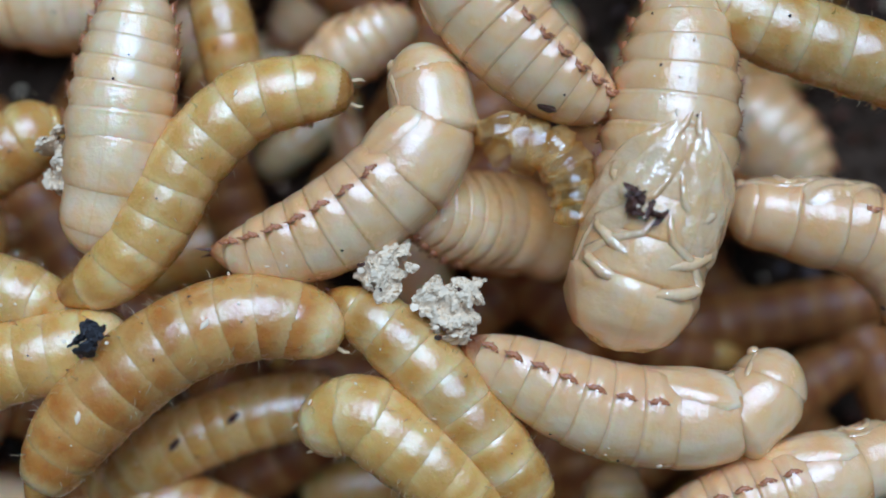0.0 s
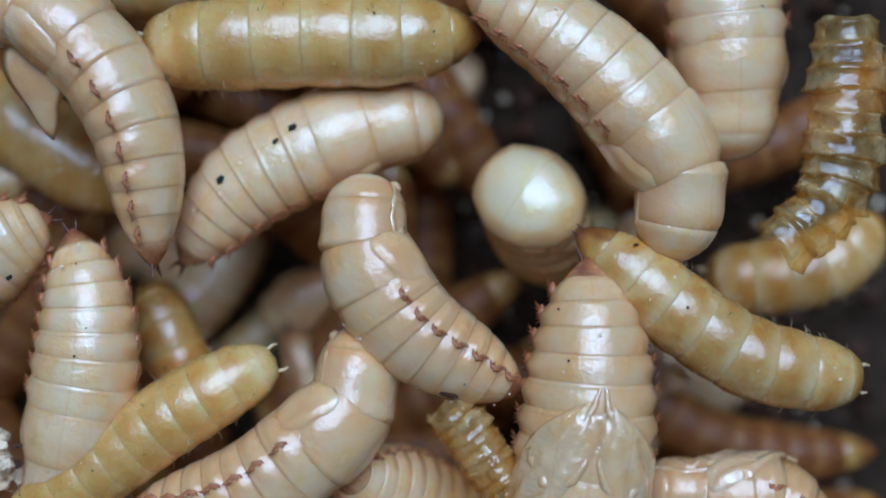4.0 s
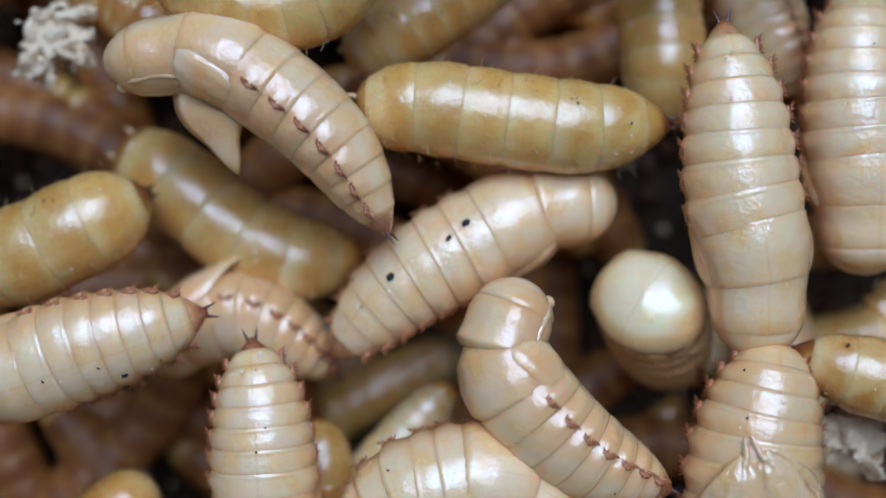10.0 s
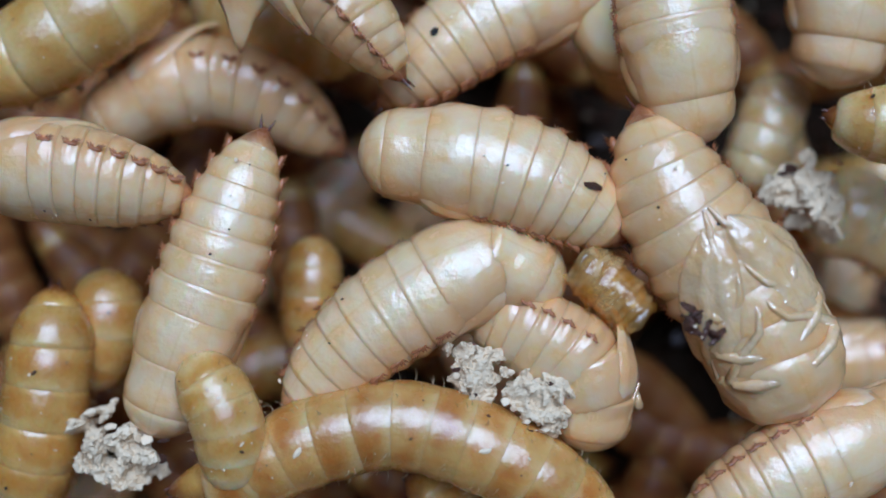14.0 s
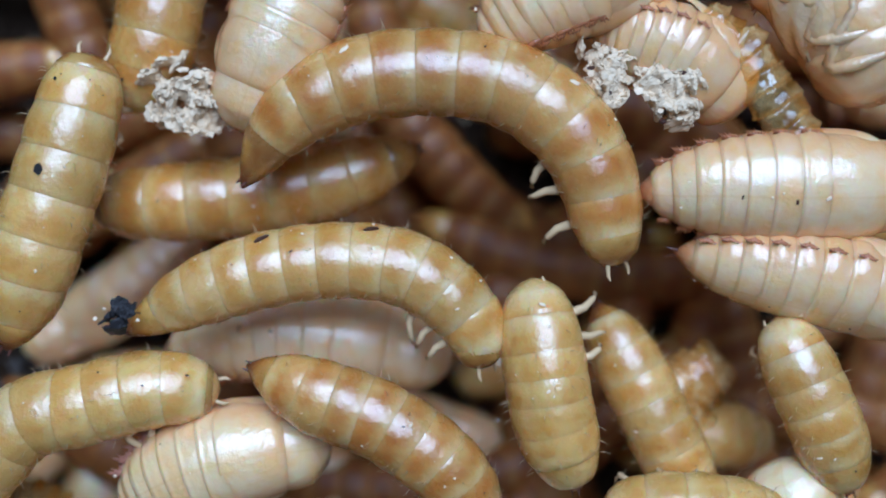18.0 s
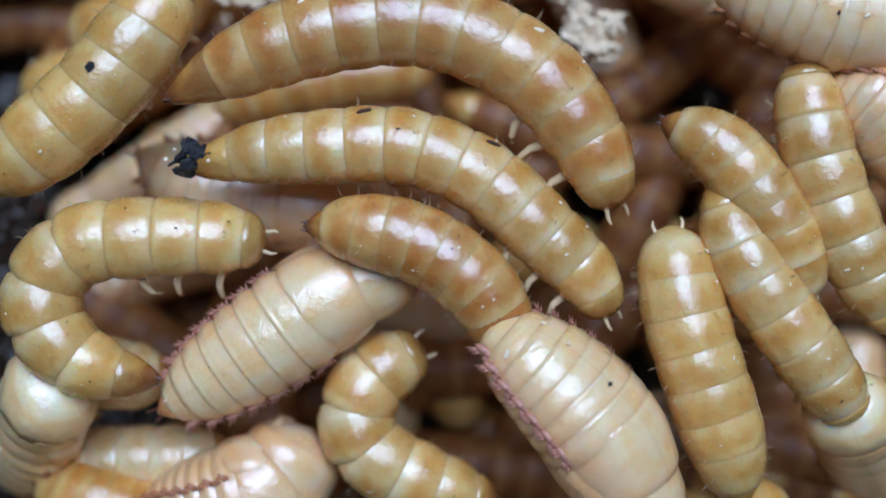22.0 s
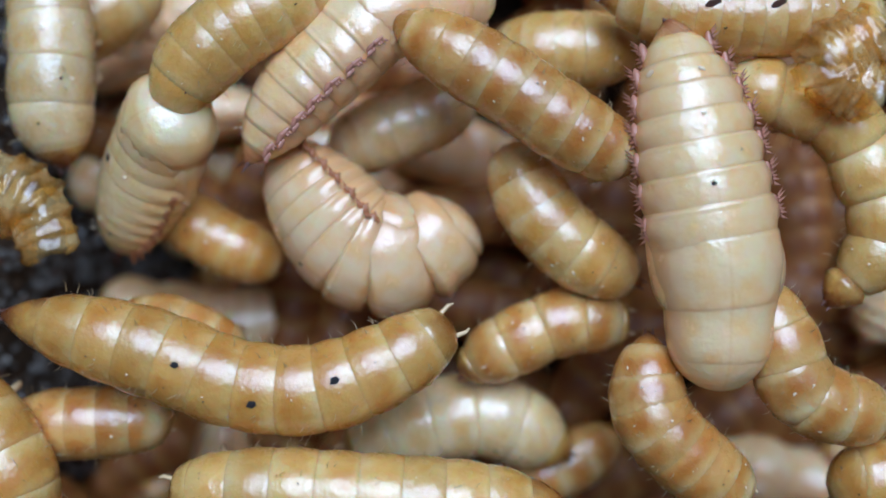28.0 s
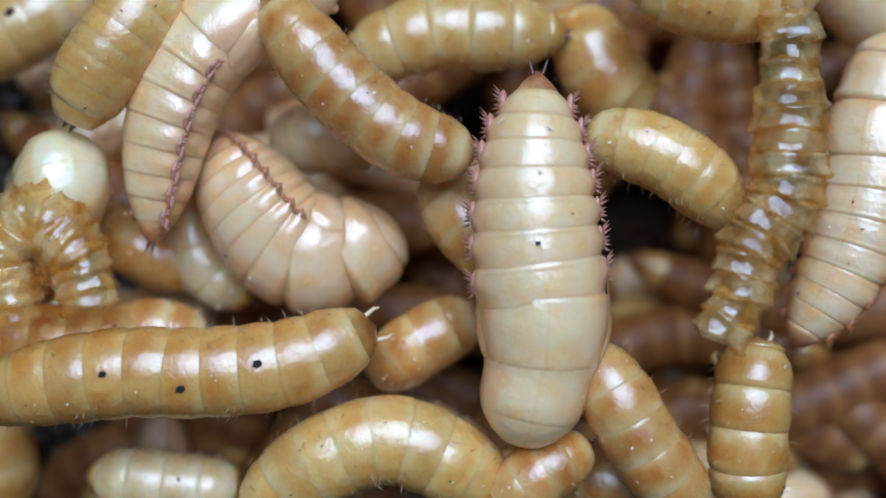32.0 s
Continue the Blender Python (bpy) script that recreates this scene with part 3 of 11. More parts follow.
def larva_trim(made, rings, length, rad):
    """Bristles, six short legs, feelers and the two tail points."""
    for i, o in enumerate(rings):
        w = max(abs(v.co.y) for v in o.data.vertices)
        ob = part("bristles", BRISTLES[i % 4], o, "", Matrix.Diagonal((w, w, w, 1)))
        tagged(ob, "", "", "", "stuff")
    splay = random.Random(round(length * 100))
    for o in rings[:3]:
        for side in (1, -1):
            swing, reach = splay.uniform(-0.45, 0.25), splay.uniform(0.8, 1.15)
            path = [Vector((q[0] + swing * w, side * (q[1] + 0.12 * swing * w), -0.66 - (q[2] - 0.66) * reach)) * rad * MM
                    for w, q in zip((0, 0.3, 0.6, 0.85, 1.0), ((0, 0.5, 0.66), (0.02, 0.70, 0.92), (-0.08, 0.82, 1.16), (-0.14, 0.72, 1.42), (-0.2, 0.52, 1.62)))]
            vs, fs = tube(path, [q * rad * MM for q in (0.12, 0.095, 0.075, 0.05, 0.008)], 7)
            part("leg", mesh_of("leg", vs, fs, LEG), o, "pale jointed leg")
    for side in (1, -1):
        path = [Vector((-0.02 * length, side * 0.3 * rad, 0)) * MM, Vector((-0.03 * length - 0.12 * rad, side * 0.36 * rad, 0)) * MM, Vector((-0.03 * length - 0.24 * rad, side * 0.33 * rad, 0)) * MM]
        vs, fs = tube(path, [q * rad * MM for q in (0.06, 0.045, 0.02)])
        part("feeler", mesh_of("feeler", vs, fs, LEG), made[0])
        path = [Vector((0.030 * length, side * 0.07 * rad, 0.02 * rad)) * MM, Vector((0.0375 * length + 0.05 * rad, side * 0.10 * rad, 0.06 * rad)) * MM, Vector((0.0375 * length + 0.2 * rad, side * 0.1 * rad, 0.14 * rad)) * MM]
        vs, fs = tube(path, [q * rad * MM for q in (0.075, 0.05, 0.008)])
        part("tail_point", mesh_of("tail_point", vs, fs, HORN), made[-1], "dark horny tail point")


def shed_skin(rad, rows, label, seed):
    """An empty shed skin: crumpled thin rings in a row."""
    rng = random.Random(seed)
    shaped = [(t, *spline([Vector(q) for q in pts])) for t, _, pts in rows]
    length = max(s[2] for s in shaped)
    thing = tagged(new("shed_skin"), label, "shed skin", "shed skins")
    bases = []
    for t, sp, _ in shaped:
        mid, chord = sp[len(sp) // 2], sp[-1] - sp[0]
        bases.append((t, sp, Matrix.Translation(Vector((mid.x, mid.y, mid.z - rad)) * MM) @ Matrix.Rotation(math.atan2(chord.y, chord.x), 4, "Z")))
    thing.matrix_basis = bases[0][2]
    MOVES.append((thing, [(t, bs) for t, _, bs in bases]))
    count = max(5, round(length / (rad * 0.80)))
    cols = 19
    for i in range(count):
        u, h = (i + 0.5) / count, length / count
        bulk = rad * (0.72 + 0.38 * math.sin(math.pi * (0.12 + 0.8 * u))) * rng.uniform(0.92, 1.1)
        reach, lean, off = radians(rng.uniform(118, 150)), rng.uniform(-0.25, 0.25), rng.uniform(0, 50)
        vs = []
        for q, swell_by in ((-0.6, 0.80), (-0.46, 0.93), (-0.38, 1.03), (-0.28, 0.98), (0.0, 1.0), (0.22, 1.02), (0.36, 1.09), (0.44, 1.05), (0.52, 0.92), (0.6, 0.80)):
            for c in range(cols):
                a = lean + reach * (2 * c / (cols - 1) - 1)
                dent = 1 + 0.16 * noise.noise((q * 1.6 + off, math.sin(a) * 2.2, math.cos(a) * 2.2)) + 0.08 * noise.noise((q * 5 + off, a * 3, 1.0))
                vs.append((q * h * (1 + 0.12 * math.sin(3 * a + off)), bulk * swell_by * dent * math.sin(a), bulk * swell_by * dent * 0.72 * math.cos(a)))
        fs = [(r * cols + c, r * cols + c + 1, r * cols + cols + c + 1, r * cols + cols + c) for r in range(9) for c in range(cols - 1)]
        me = mesh_of("skin_ring", [tuple(q * MM for q in v) for v in vs], fs, FILM)
        poses = []
        for t, sp, bs in bases:
            w = along(sp, u, rng.uniform(-0.05, 0.05))
            w.translation *= MM
            poses.append((t, bs.inverted() @ w))
        MOVES.append((part("skin_ring", me, thing, "", poses[0][1]), poses))
    return thing


def clump(rad, rows, label, seed, material, lumps=34, name="bran_clump", category="food crumb"):
    """A ragged lump of stuck crumbs and flakes."""
    rng = random.Random(seed)
    bm = bmesh.new()
    at = Vector((0, 0, 0))
    for i in range(lumps):
        if rng.random() < 0.25:
            at = Vector((0, 0, 0))
        at = at + Vector((rng.uniform(-1, 1), rng.uniform(-1, 1), rng.uniform(-0.4, 0.4))) * rad * 0.36
        at.x, at.y, at.z = max(-rad, min(rad, at.x)), max(-rad * 0.75, min(rad * 0.75, at.y)), max(-rad * 0.35, min(rad * 0.35, at.z))
        size = rad * rng.uniform(0.09, 0.30)
        made = bmesh.ops.create_icosphere(bm, subdivisions=2, radius=1)["verts"]
        turn = Euler([rng.uniform(0, 6) for _ in range(3)]).to_matrix()
        sq = Vector((rng.uniform(1.0, 2.2), rng.uniform(0.7, 1.5), rng.uniform(0.16, 0.5)))
        for v in made:
            v.co = at + turn @ Vector((v.co.x * sq.x, v.co.y * sq.y, v.co.z * sq.z)) * size
    raw = bpy.data.meshes.new(name)
    bm.to_mesh(raw)
    bm.free()
    form = new(name, raw)
    fuse = form.modifiers.new("fuse", "REMESH")
    fuse.mode, fuse.voxel_size = "VOXEL", rad * 0.036
    me = bpy.data.meshes.new_from_object(form.evaluated_get(bpy.context.evaluated_depsgraph_get()))
    bpy.data.objects.remove(form)
    off = Vector((seed * 3.7, seed * 1.3, 0))
    for v in me.vertices:
        q = v.co / rad
        v.co += v.normal * rad * (0.12 * noise.noise(q * 4 + off) + 0.07 * noise.noise(q * 11 + off) + 0.04 * noise.noise(q * 25 + off))
        v.co *= MM
    me.name = name
    me.materials.clear()
    me.materials.append(material)
    thing = tagged(new(name, me), label, category)
    for i in range(5):
        a, c = rng.uniform(0, 6.28), rng.uniform(0.5, 0.85) * rad
        size = rad * rng.uniform(0.04, 0.08)
        part("flake", CRUMBS[1 if i % 3 else 2], thing, "", Matrix.Translation(Vector((c * math.cos(a), 0.7 * c * math.sin(a), 0.25 * rad)) * MM)
             @ Matrix.Rotation(a * 3, 4, "X") @ Matrix.Diagonal((size * MM, size * MM * 1.4, size * MM, 1)))
    poses = [(t, Matrix.Translation(Vector(p[0]) * MM)) for t, _, p in rows]
    thing.matrix_basis = poses[0][1]
    if len(poses) > 1:
        MOVES.append((thing, poses))
    return thing


# ---- ground and loose litter ----
FLOOR_Z = -23.0


def soil_height(x, y):
    """The substrate rises to the left of the heap, and is lumpy."""
    rise = min(1, max(0, (-30 - x) / 7)) * min(1, max(0, (y + 42) / 8)) * min(1, max(0, (-2 - y) / 8))
    lumps = 1.6 * noise.noise((x * 0.22, y * 0.22, 0)) + 0.8 * noise.noise((x * 0.6, y * 0.6, 4)) + 0.35 * noise.noise((x * 1.7, y * 1.7, 9))
    return FLOOR_Z + 13.0 * rise * rise * (3 - 2 * rise) + lumps


xs = [-6000, -900, -140] + [-66 + q for q in range(112)] + [140, 900, 6000]
ys = [-6000, -900, -140] + [-64 + q for q in range(124)] + [140, 900, 6000]
vs = [(x * MM, y * MM, (soil_height(x, y) if max(abs(x), abs(y)) < 100 else FLOOR_Z) * MM) for y in ys for x in xs]
fs = [(r * len(xs) + c, r * len(xs) + c + 1, (r + 1) * len(xs) + c + 1, (r + 1) * len(xs) + c) for r in range(len(ys) - 1) for c in range(len(xs) - 1)]
tagged(new("ground", mesh_of("ground", vs, fs, SOIL)), "dark crumbly substrate under the insects", "ground", "", "structure")


def litter(name, label, count, area, size, material, seed, zmax):
    rng = random.Random(seed)
    vs, fs = [], []
    for _ in range(count):
        x, y = rng.uniform(area[0], area[1]), rng.uniform(area[2], area[3])
        p = Vector((x, y, soil_height(x, y) + rng.uniform(0, zmax)))
        turn = Euler([rng.uniform(0, 6) for _ in range(3)]).to_matrix()
        s = size * rng.uniform(0.5, 1.6)
        o = len(vs)
        for d in ((1, 0, -0.5), (-0.6, 0.8, -0.4), (-0.6, -0.8, -0.5), (0.1, 0.1, 0.7), (0.5, 0.6, 0.1)):
            vs.append(tuple((p + turn @ Vector(d) * s * rng.uniform(0.7, 1.3)) * MM))
        fs += [(o, o + 1, o + 3), (o + 1, o + 2, o + 3), (o + 2, o, o + 3), (o, o + 2, o + 1), (o, o + 4, o + 1), (o, o + 3, o + 4), (o + 1, o + 4, o + 3)]
    me = bpy.data.meshes.new(name)
    me.from_pydata(vs, [], fs)
    me.materials.append(material)
    return tagged(new(name, me), label, "litter", "", "stuff")


litter("substrate_crumbs", "dark grey crumbs of substrate and droppings", 9000, (-50, 30, -50, 45), 0.28, GRIT, 3, 0.9)
litter("substrate_grit", "grey and black grit on the bare substrate", 5200, (-50, -27, -44, 0), 0.3, GRIT_GREY, 6, 0.5)
litter("bran_flakes", "small pale flakes of bran in the substrate", 350, (-45, 30, -50, 45), 0.3, CRUST, 4, 2.0)
litter("frass", "dark red-brown pellets of frass", 2500, (-45, 30, -50, 45), 0.5, BROWN, 5, 1.2)

# ---- the insects that crawl and lie in the pile ----
animal("larva", "yellow", 1.73, [
    (0, 0, [(-4.1, 7.1, -1.5), (-6.2, 7.2, -1.1), (-9, 6.4, -1), (-11.6, 3.8, -1), (-13.1, 1, -1), (-15.2, -1.3, -1.1), (-17.8, -2.3, -1.5)]),
    (1, 0, [(-3.5, 6.8, -1.5), (-6, 7, -1.1), (-9, 6.5, -1), (-11.6, 3.7, -1), (-12.8, 0.9, -1), (-14.7, -1.6, -1.1), (-17.1, -3.5, -1.5)]),
    (2, 0, [(-2.8, 7, -1.5), (-5.6, 6.8, -1.1), (-8.7, 5.5, -1), (-12, 3.5, -1), (-15, 1.2, -1), (-17.9, -0.6, -1.1), (-20.3, -1.9, -1.5)]),
    (3, 0, [(-2.6, 7, -1.5), (-5.6, 6.3, -1.1), (-9.2, 5, -1), (-12.2, 2.9, -1), (-15, 0.4, -1), (-17.6, -1.7, -1.1), (-20.1, -3.6, -1.5)]),
    (4, 0, [(-4.8, 7.4, -1.5), (-6.8, 6.4, -1.1), (-9.3, 4.9, -1), (-11.8, 3.1, -1), (-14.7, 1, -1.1), (-17.1, -0.8, -1.5)]),
    (4.5, 0, [(-5.9, 7.4, -1.5), (-7.4, 6.4, -1.1), (-9.9, 4.6, -1), (-12.5, 2.8, -1.1), (-15.2, 0.7, -1.5)]),
    (8, 0, [(-3.7, 9.7, -18.5), (-7.4, 8.5, -18.1), (-11, 8.2, -18), (-14.1, 6.4, -18.1), (-16.6, 4.1, -18.5)]),
    (10, 0, [(-4.2, 10.3, -18.5), (-7.9, 8.5, -18.1), (-11.2, 6.7, -18), (-14, 4.5, -18.1), (-16.5, 2.3, -18.5)]),
    (12, 0, [(-4.9, 8.1, -18.5), (-7.9, 8.7, -18.1), (-11, 8.1, -18), (-13.4, 5.7, -18.1), (-15, 3.2, -18.5)]),
    (13, 0, [(-5.8, 6.2, -18.5), (-8.9, 7.5, -18.1), (-12, 9, -18), (-14.4, 6.8, -18.1), (-16, 4.4, -18.5)]),
    (14.6, 0, [(-5.8, 6.2, -21.5), (-8.9, 7.5, -21.1), (-12, 9, -21), (-14.4, 6.8, -21.1), (-16, 4.4, -21.5)]),
    (32, 0, [(-5.8, 6.2, -21.5), (-8.9, 7.5, -21.1), (-12, 9, -21), (-14.4, 6.8, -21.1), (-16, 4.4, -21.5)]),
], "glossy yellow mealworm larva crawling in the pile", 1, 5, "mealworm larvae in the pile")
animal("pupa", "cream", 2.50, [
    (0, -60, [(-1.2, 9.3, -1.5), (-0.5, 5.6, -1.1), (-2.4, 2.8, -1), (-5.4, 0.8, -1), (-8.3, -0.1, -1.1), (-10.6, -0.1, -1.5)]),
    (1, -60, [(-0.8, 8.7, -1.5), (-0.1, 5.2, -1.1), (-2.1, 2.4, -1), (-4.9, 0.4, -1), (-7.8, -0.4, -1.1), (-10.6, -0.1, -1.5)]),
    (2, -60, [(-0.6, 8.9, -1.5), (-0.3, 5.3, -1.1), (-2.6, 2.5, -1), (-5.6, 0.7, -1), (-8.7, 0.2, -1.1), (-11.6, 0.4, -1.5)]),
    (3, -60, [(-0.6, 8.7, -1.5), (-0.2, 4.9, -1.1), (-2.5, 2.4, -1), (-5.6, 0.4, -1), (-8.7, 0, -1.1), (-12.1, 0.3, -1.5)]),
    (4, -60, [(-0.5, 9, -1.5), (-1.2, 5.4, -1.1), (-3.2, 3.4, -1), (-5.5, 1.8, -1), (-8.3, 1, -1.1), (-11, 1, -1.5)]),
    (4.5, -60, [(-0.1, 8.3, -1.5), (-0.7, 4.6, -1.1), (-2.8, 2.6, -1), (-5.3, 1.1, -1.1), (-8, 0.4, -1.5)]),
    (9, -10, [(1.7, 3.4, -1.5), (-2.2, 5.4, -1.1), (-4.8, 5, -1), (-6.8, 3.9, -1.1), (-8.9, 1.5, -1.5)]),
    (10, 20, [(1.2, 4.2, -1.5), (-2, 6, -1.1), (-4.8, 5.8, -1), (-6.8, 5, -1.1), (-9.4, 2.1, -1.5)]),
    (11, 30, [(0.8, 4, -1.5), (-2.1, 5.8, -1.1), (-4.9, 5.6, -1), (-7.2, 4, -1.1), (-9.3, 1.1, -1.5)]),
    (12, 30, [(1.1, 5.4, -1.5), (-2.4, 6.2, -1.1), (-5.2, 5.4, -1), (-8, 3.1, -1.1), (-10.6, 0.2, -1.5)]),
    (13, 30, [(1.2, 4.9, -1.5), (-2, 6.3, -1.1), (-4.8, 5.6, -1), (-7.6, 3.3, -1.1), (-10.2, -0.9, -1.5)]),
    (14, 30, [(0.7, 4.6, -1.5), (-2.2, 6.3, -1.1), (-4.7, 5.3, -1), (-7.8, 3.3, -1.1), (-11.9, -0.6, -1.5)]),
    (15, 30, [(1, 4.5, -1.5), (-1.8, 6.5, -1.1), (-4.6, 6, -1), (-7.4, 4, -1.1), (-11, 0.7, -1.5)]),
    (15.5, 30, [(1.1, 3.8, -1.5), (-1.6, 6.5, -1.1), (-4.7, 6.2, -1), (-7.5, 4.4, -1.1), (-10.6, 1.4, -1.5)]),
    (17.5, 30, [(1.1, 5.1, -1.5), (-2.4, 6.1, -1.1), (-4.7, 5.3, -1), (-6.8, 3.5, -1.1), (-9.3, 0.6, -1.5)]),
    (18, 30, [(1.4, 5.5, -1.5), (-1.9, 5.1, -1), (-4.4, 4.1, -1), (-7.2, 2.4, -1.5)]),
    (19, 30, [(0.1, 5.2, -1.5), (-2.9, 4.3, -1), (-4.7, 3.3, -1), (-6.7, 1.9, -1.5)]),
    (20.6, 30, [(0.1, 5.2, -9), (-2.9, 4.3, -8.5), (-4.7, 3.3, -8.5), (-6.7, 1.9, -9)]),
    (32, 30, [(0.1, 5.2, -9), (-2.9, 4.3, -8.5), (-4.7, 3.3, -8.5), (-6.7, 1.9, -9)]),
], "cream waxy mealworm pupa with red-brown toothed fringes", 2, 4, "mealworm pupae in the pile")
animal("pupa", "cream", 2.36, [
    (0, 0, [(6.9, -0.4, -8.9), (3.3, 1.2, -7), (1.3, 1.5, -5.2), (-0.6, 1.8, -3.3), (-2, 1.8, -1.5)]),
    (1, 0, [(6.8, -1.2, -8.9), (3.5, 0.4, -7), (1.5, 1.1, -5.2), (-0.1, 1.6, -3.3), (-1, 1.8, -1.5)]),
    (2, 0, [(6.7, -1.1, -8.9), (3.5, 0.5, -7), (1.5, 1.2, -5.2), (-0.1, 1.5, -3.3), (-1, 1.7, -1.5)]),
    (3, 0, [(6.4, -2.7, -8.9), (3.2, -0.8, -7), (1.2, 0.1, -5.2), (-0.6, 0.8, -3.3), (-1.4, 1.2, -1.5)]),
    (4, 0, [(6.4, -3.1, -8.9), (2.9, -0.8, -7), (1, 0.7, -5.2), (-0.5, 1.6, -3.3), (-1.4, 2.4, -1.5)]),
    (12, -50, [(3.2, -0.8, -2), (0.7, 1.8, -1.5), (-1.3, 2.8, -1.5), (-4.2, 3.9, -2)]),
    (13, -50, [(2, -2.4, -2), (1.6, 1.2, -1.5), (-0.4, 3.5, -1.5), (-3.5, 5.4, -2)]),
    (14, -50, [(2, -2.3, -2), (2, 0.9, -1.5), (-0.1, 2.7, -1.5), (-3.8, 4.4, -2)]),
    (15, -50, [(1.5, -3.1, -2), (1.8, -0.1, -1.5), (0, 1.9, -1.5), (-3.3, 3.9, -2)]),
    (17.5, -50, [(2.7, -5.2, -2), (2.3, -1, -1.5), (0.5, 1.3, -1.5), (-3, 1.1, -2)]),
    (18, -50, [(4.6, -0.4, -2), (2.5, 1.1, -1.5), (0.7, 2, -1.5), (-2, 2.7, -2)]),
    (19, -50, [(4.1, -1, -2), (2, 0.8, -1.5), (0.5, 1.9, -1.5), (-2.1, 3, -2)]),
    (20, -50, [(4.5, -1.1, -2), (2.2, 0.6, -1.5), (0.4, 1.4, -1.5), (-1.8, 2.5, -2)]),
    (21.6, -50, [(4.5, -1.1, -9.5), (2.2, 0.6, -9), (0.4, 1.4, -9), (-1.8, 2.5, -9.5)]),
    (32, -50, [(4.5, -1.1, -9.5), (2.2, 0.6, -9), (0.4, 1.4, -9), (-1.8, 2.5, -9.5)]),
], "cream waxy mealworm pupa with red-brown toothed fringes", 3, 4, "mealworm pupae in the pile")
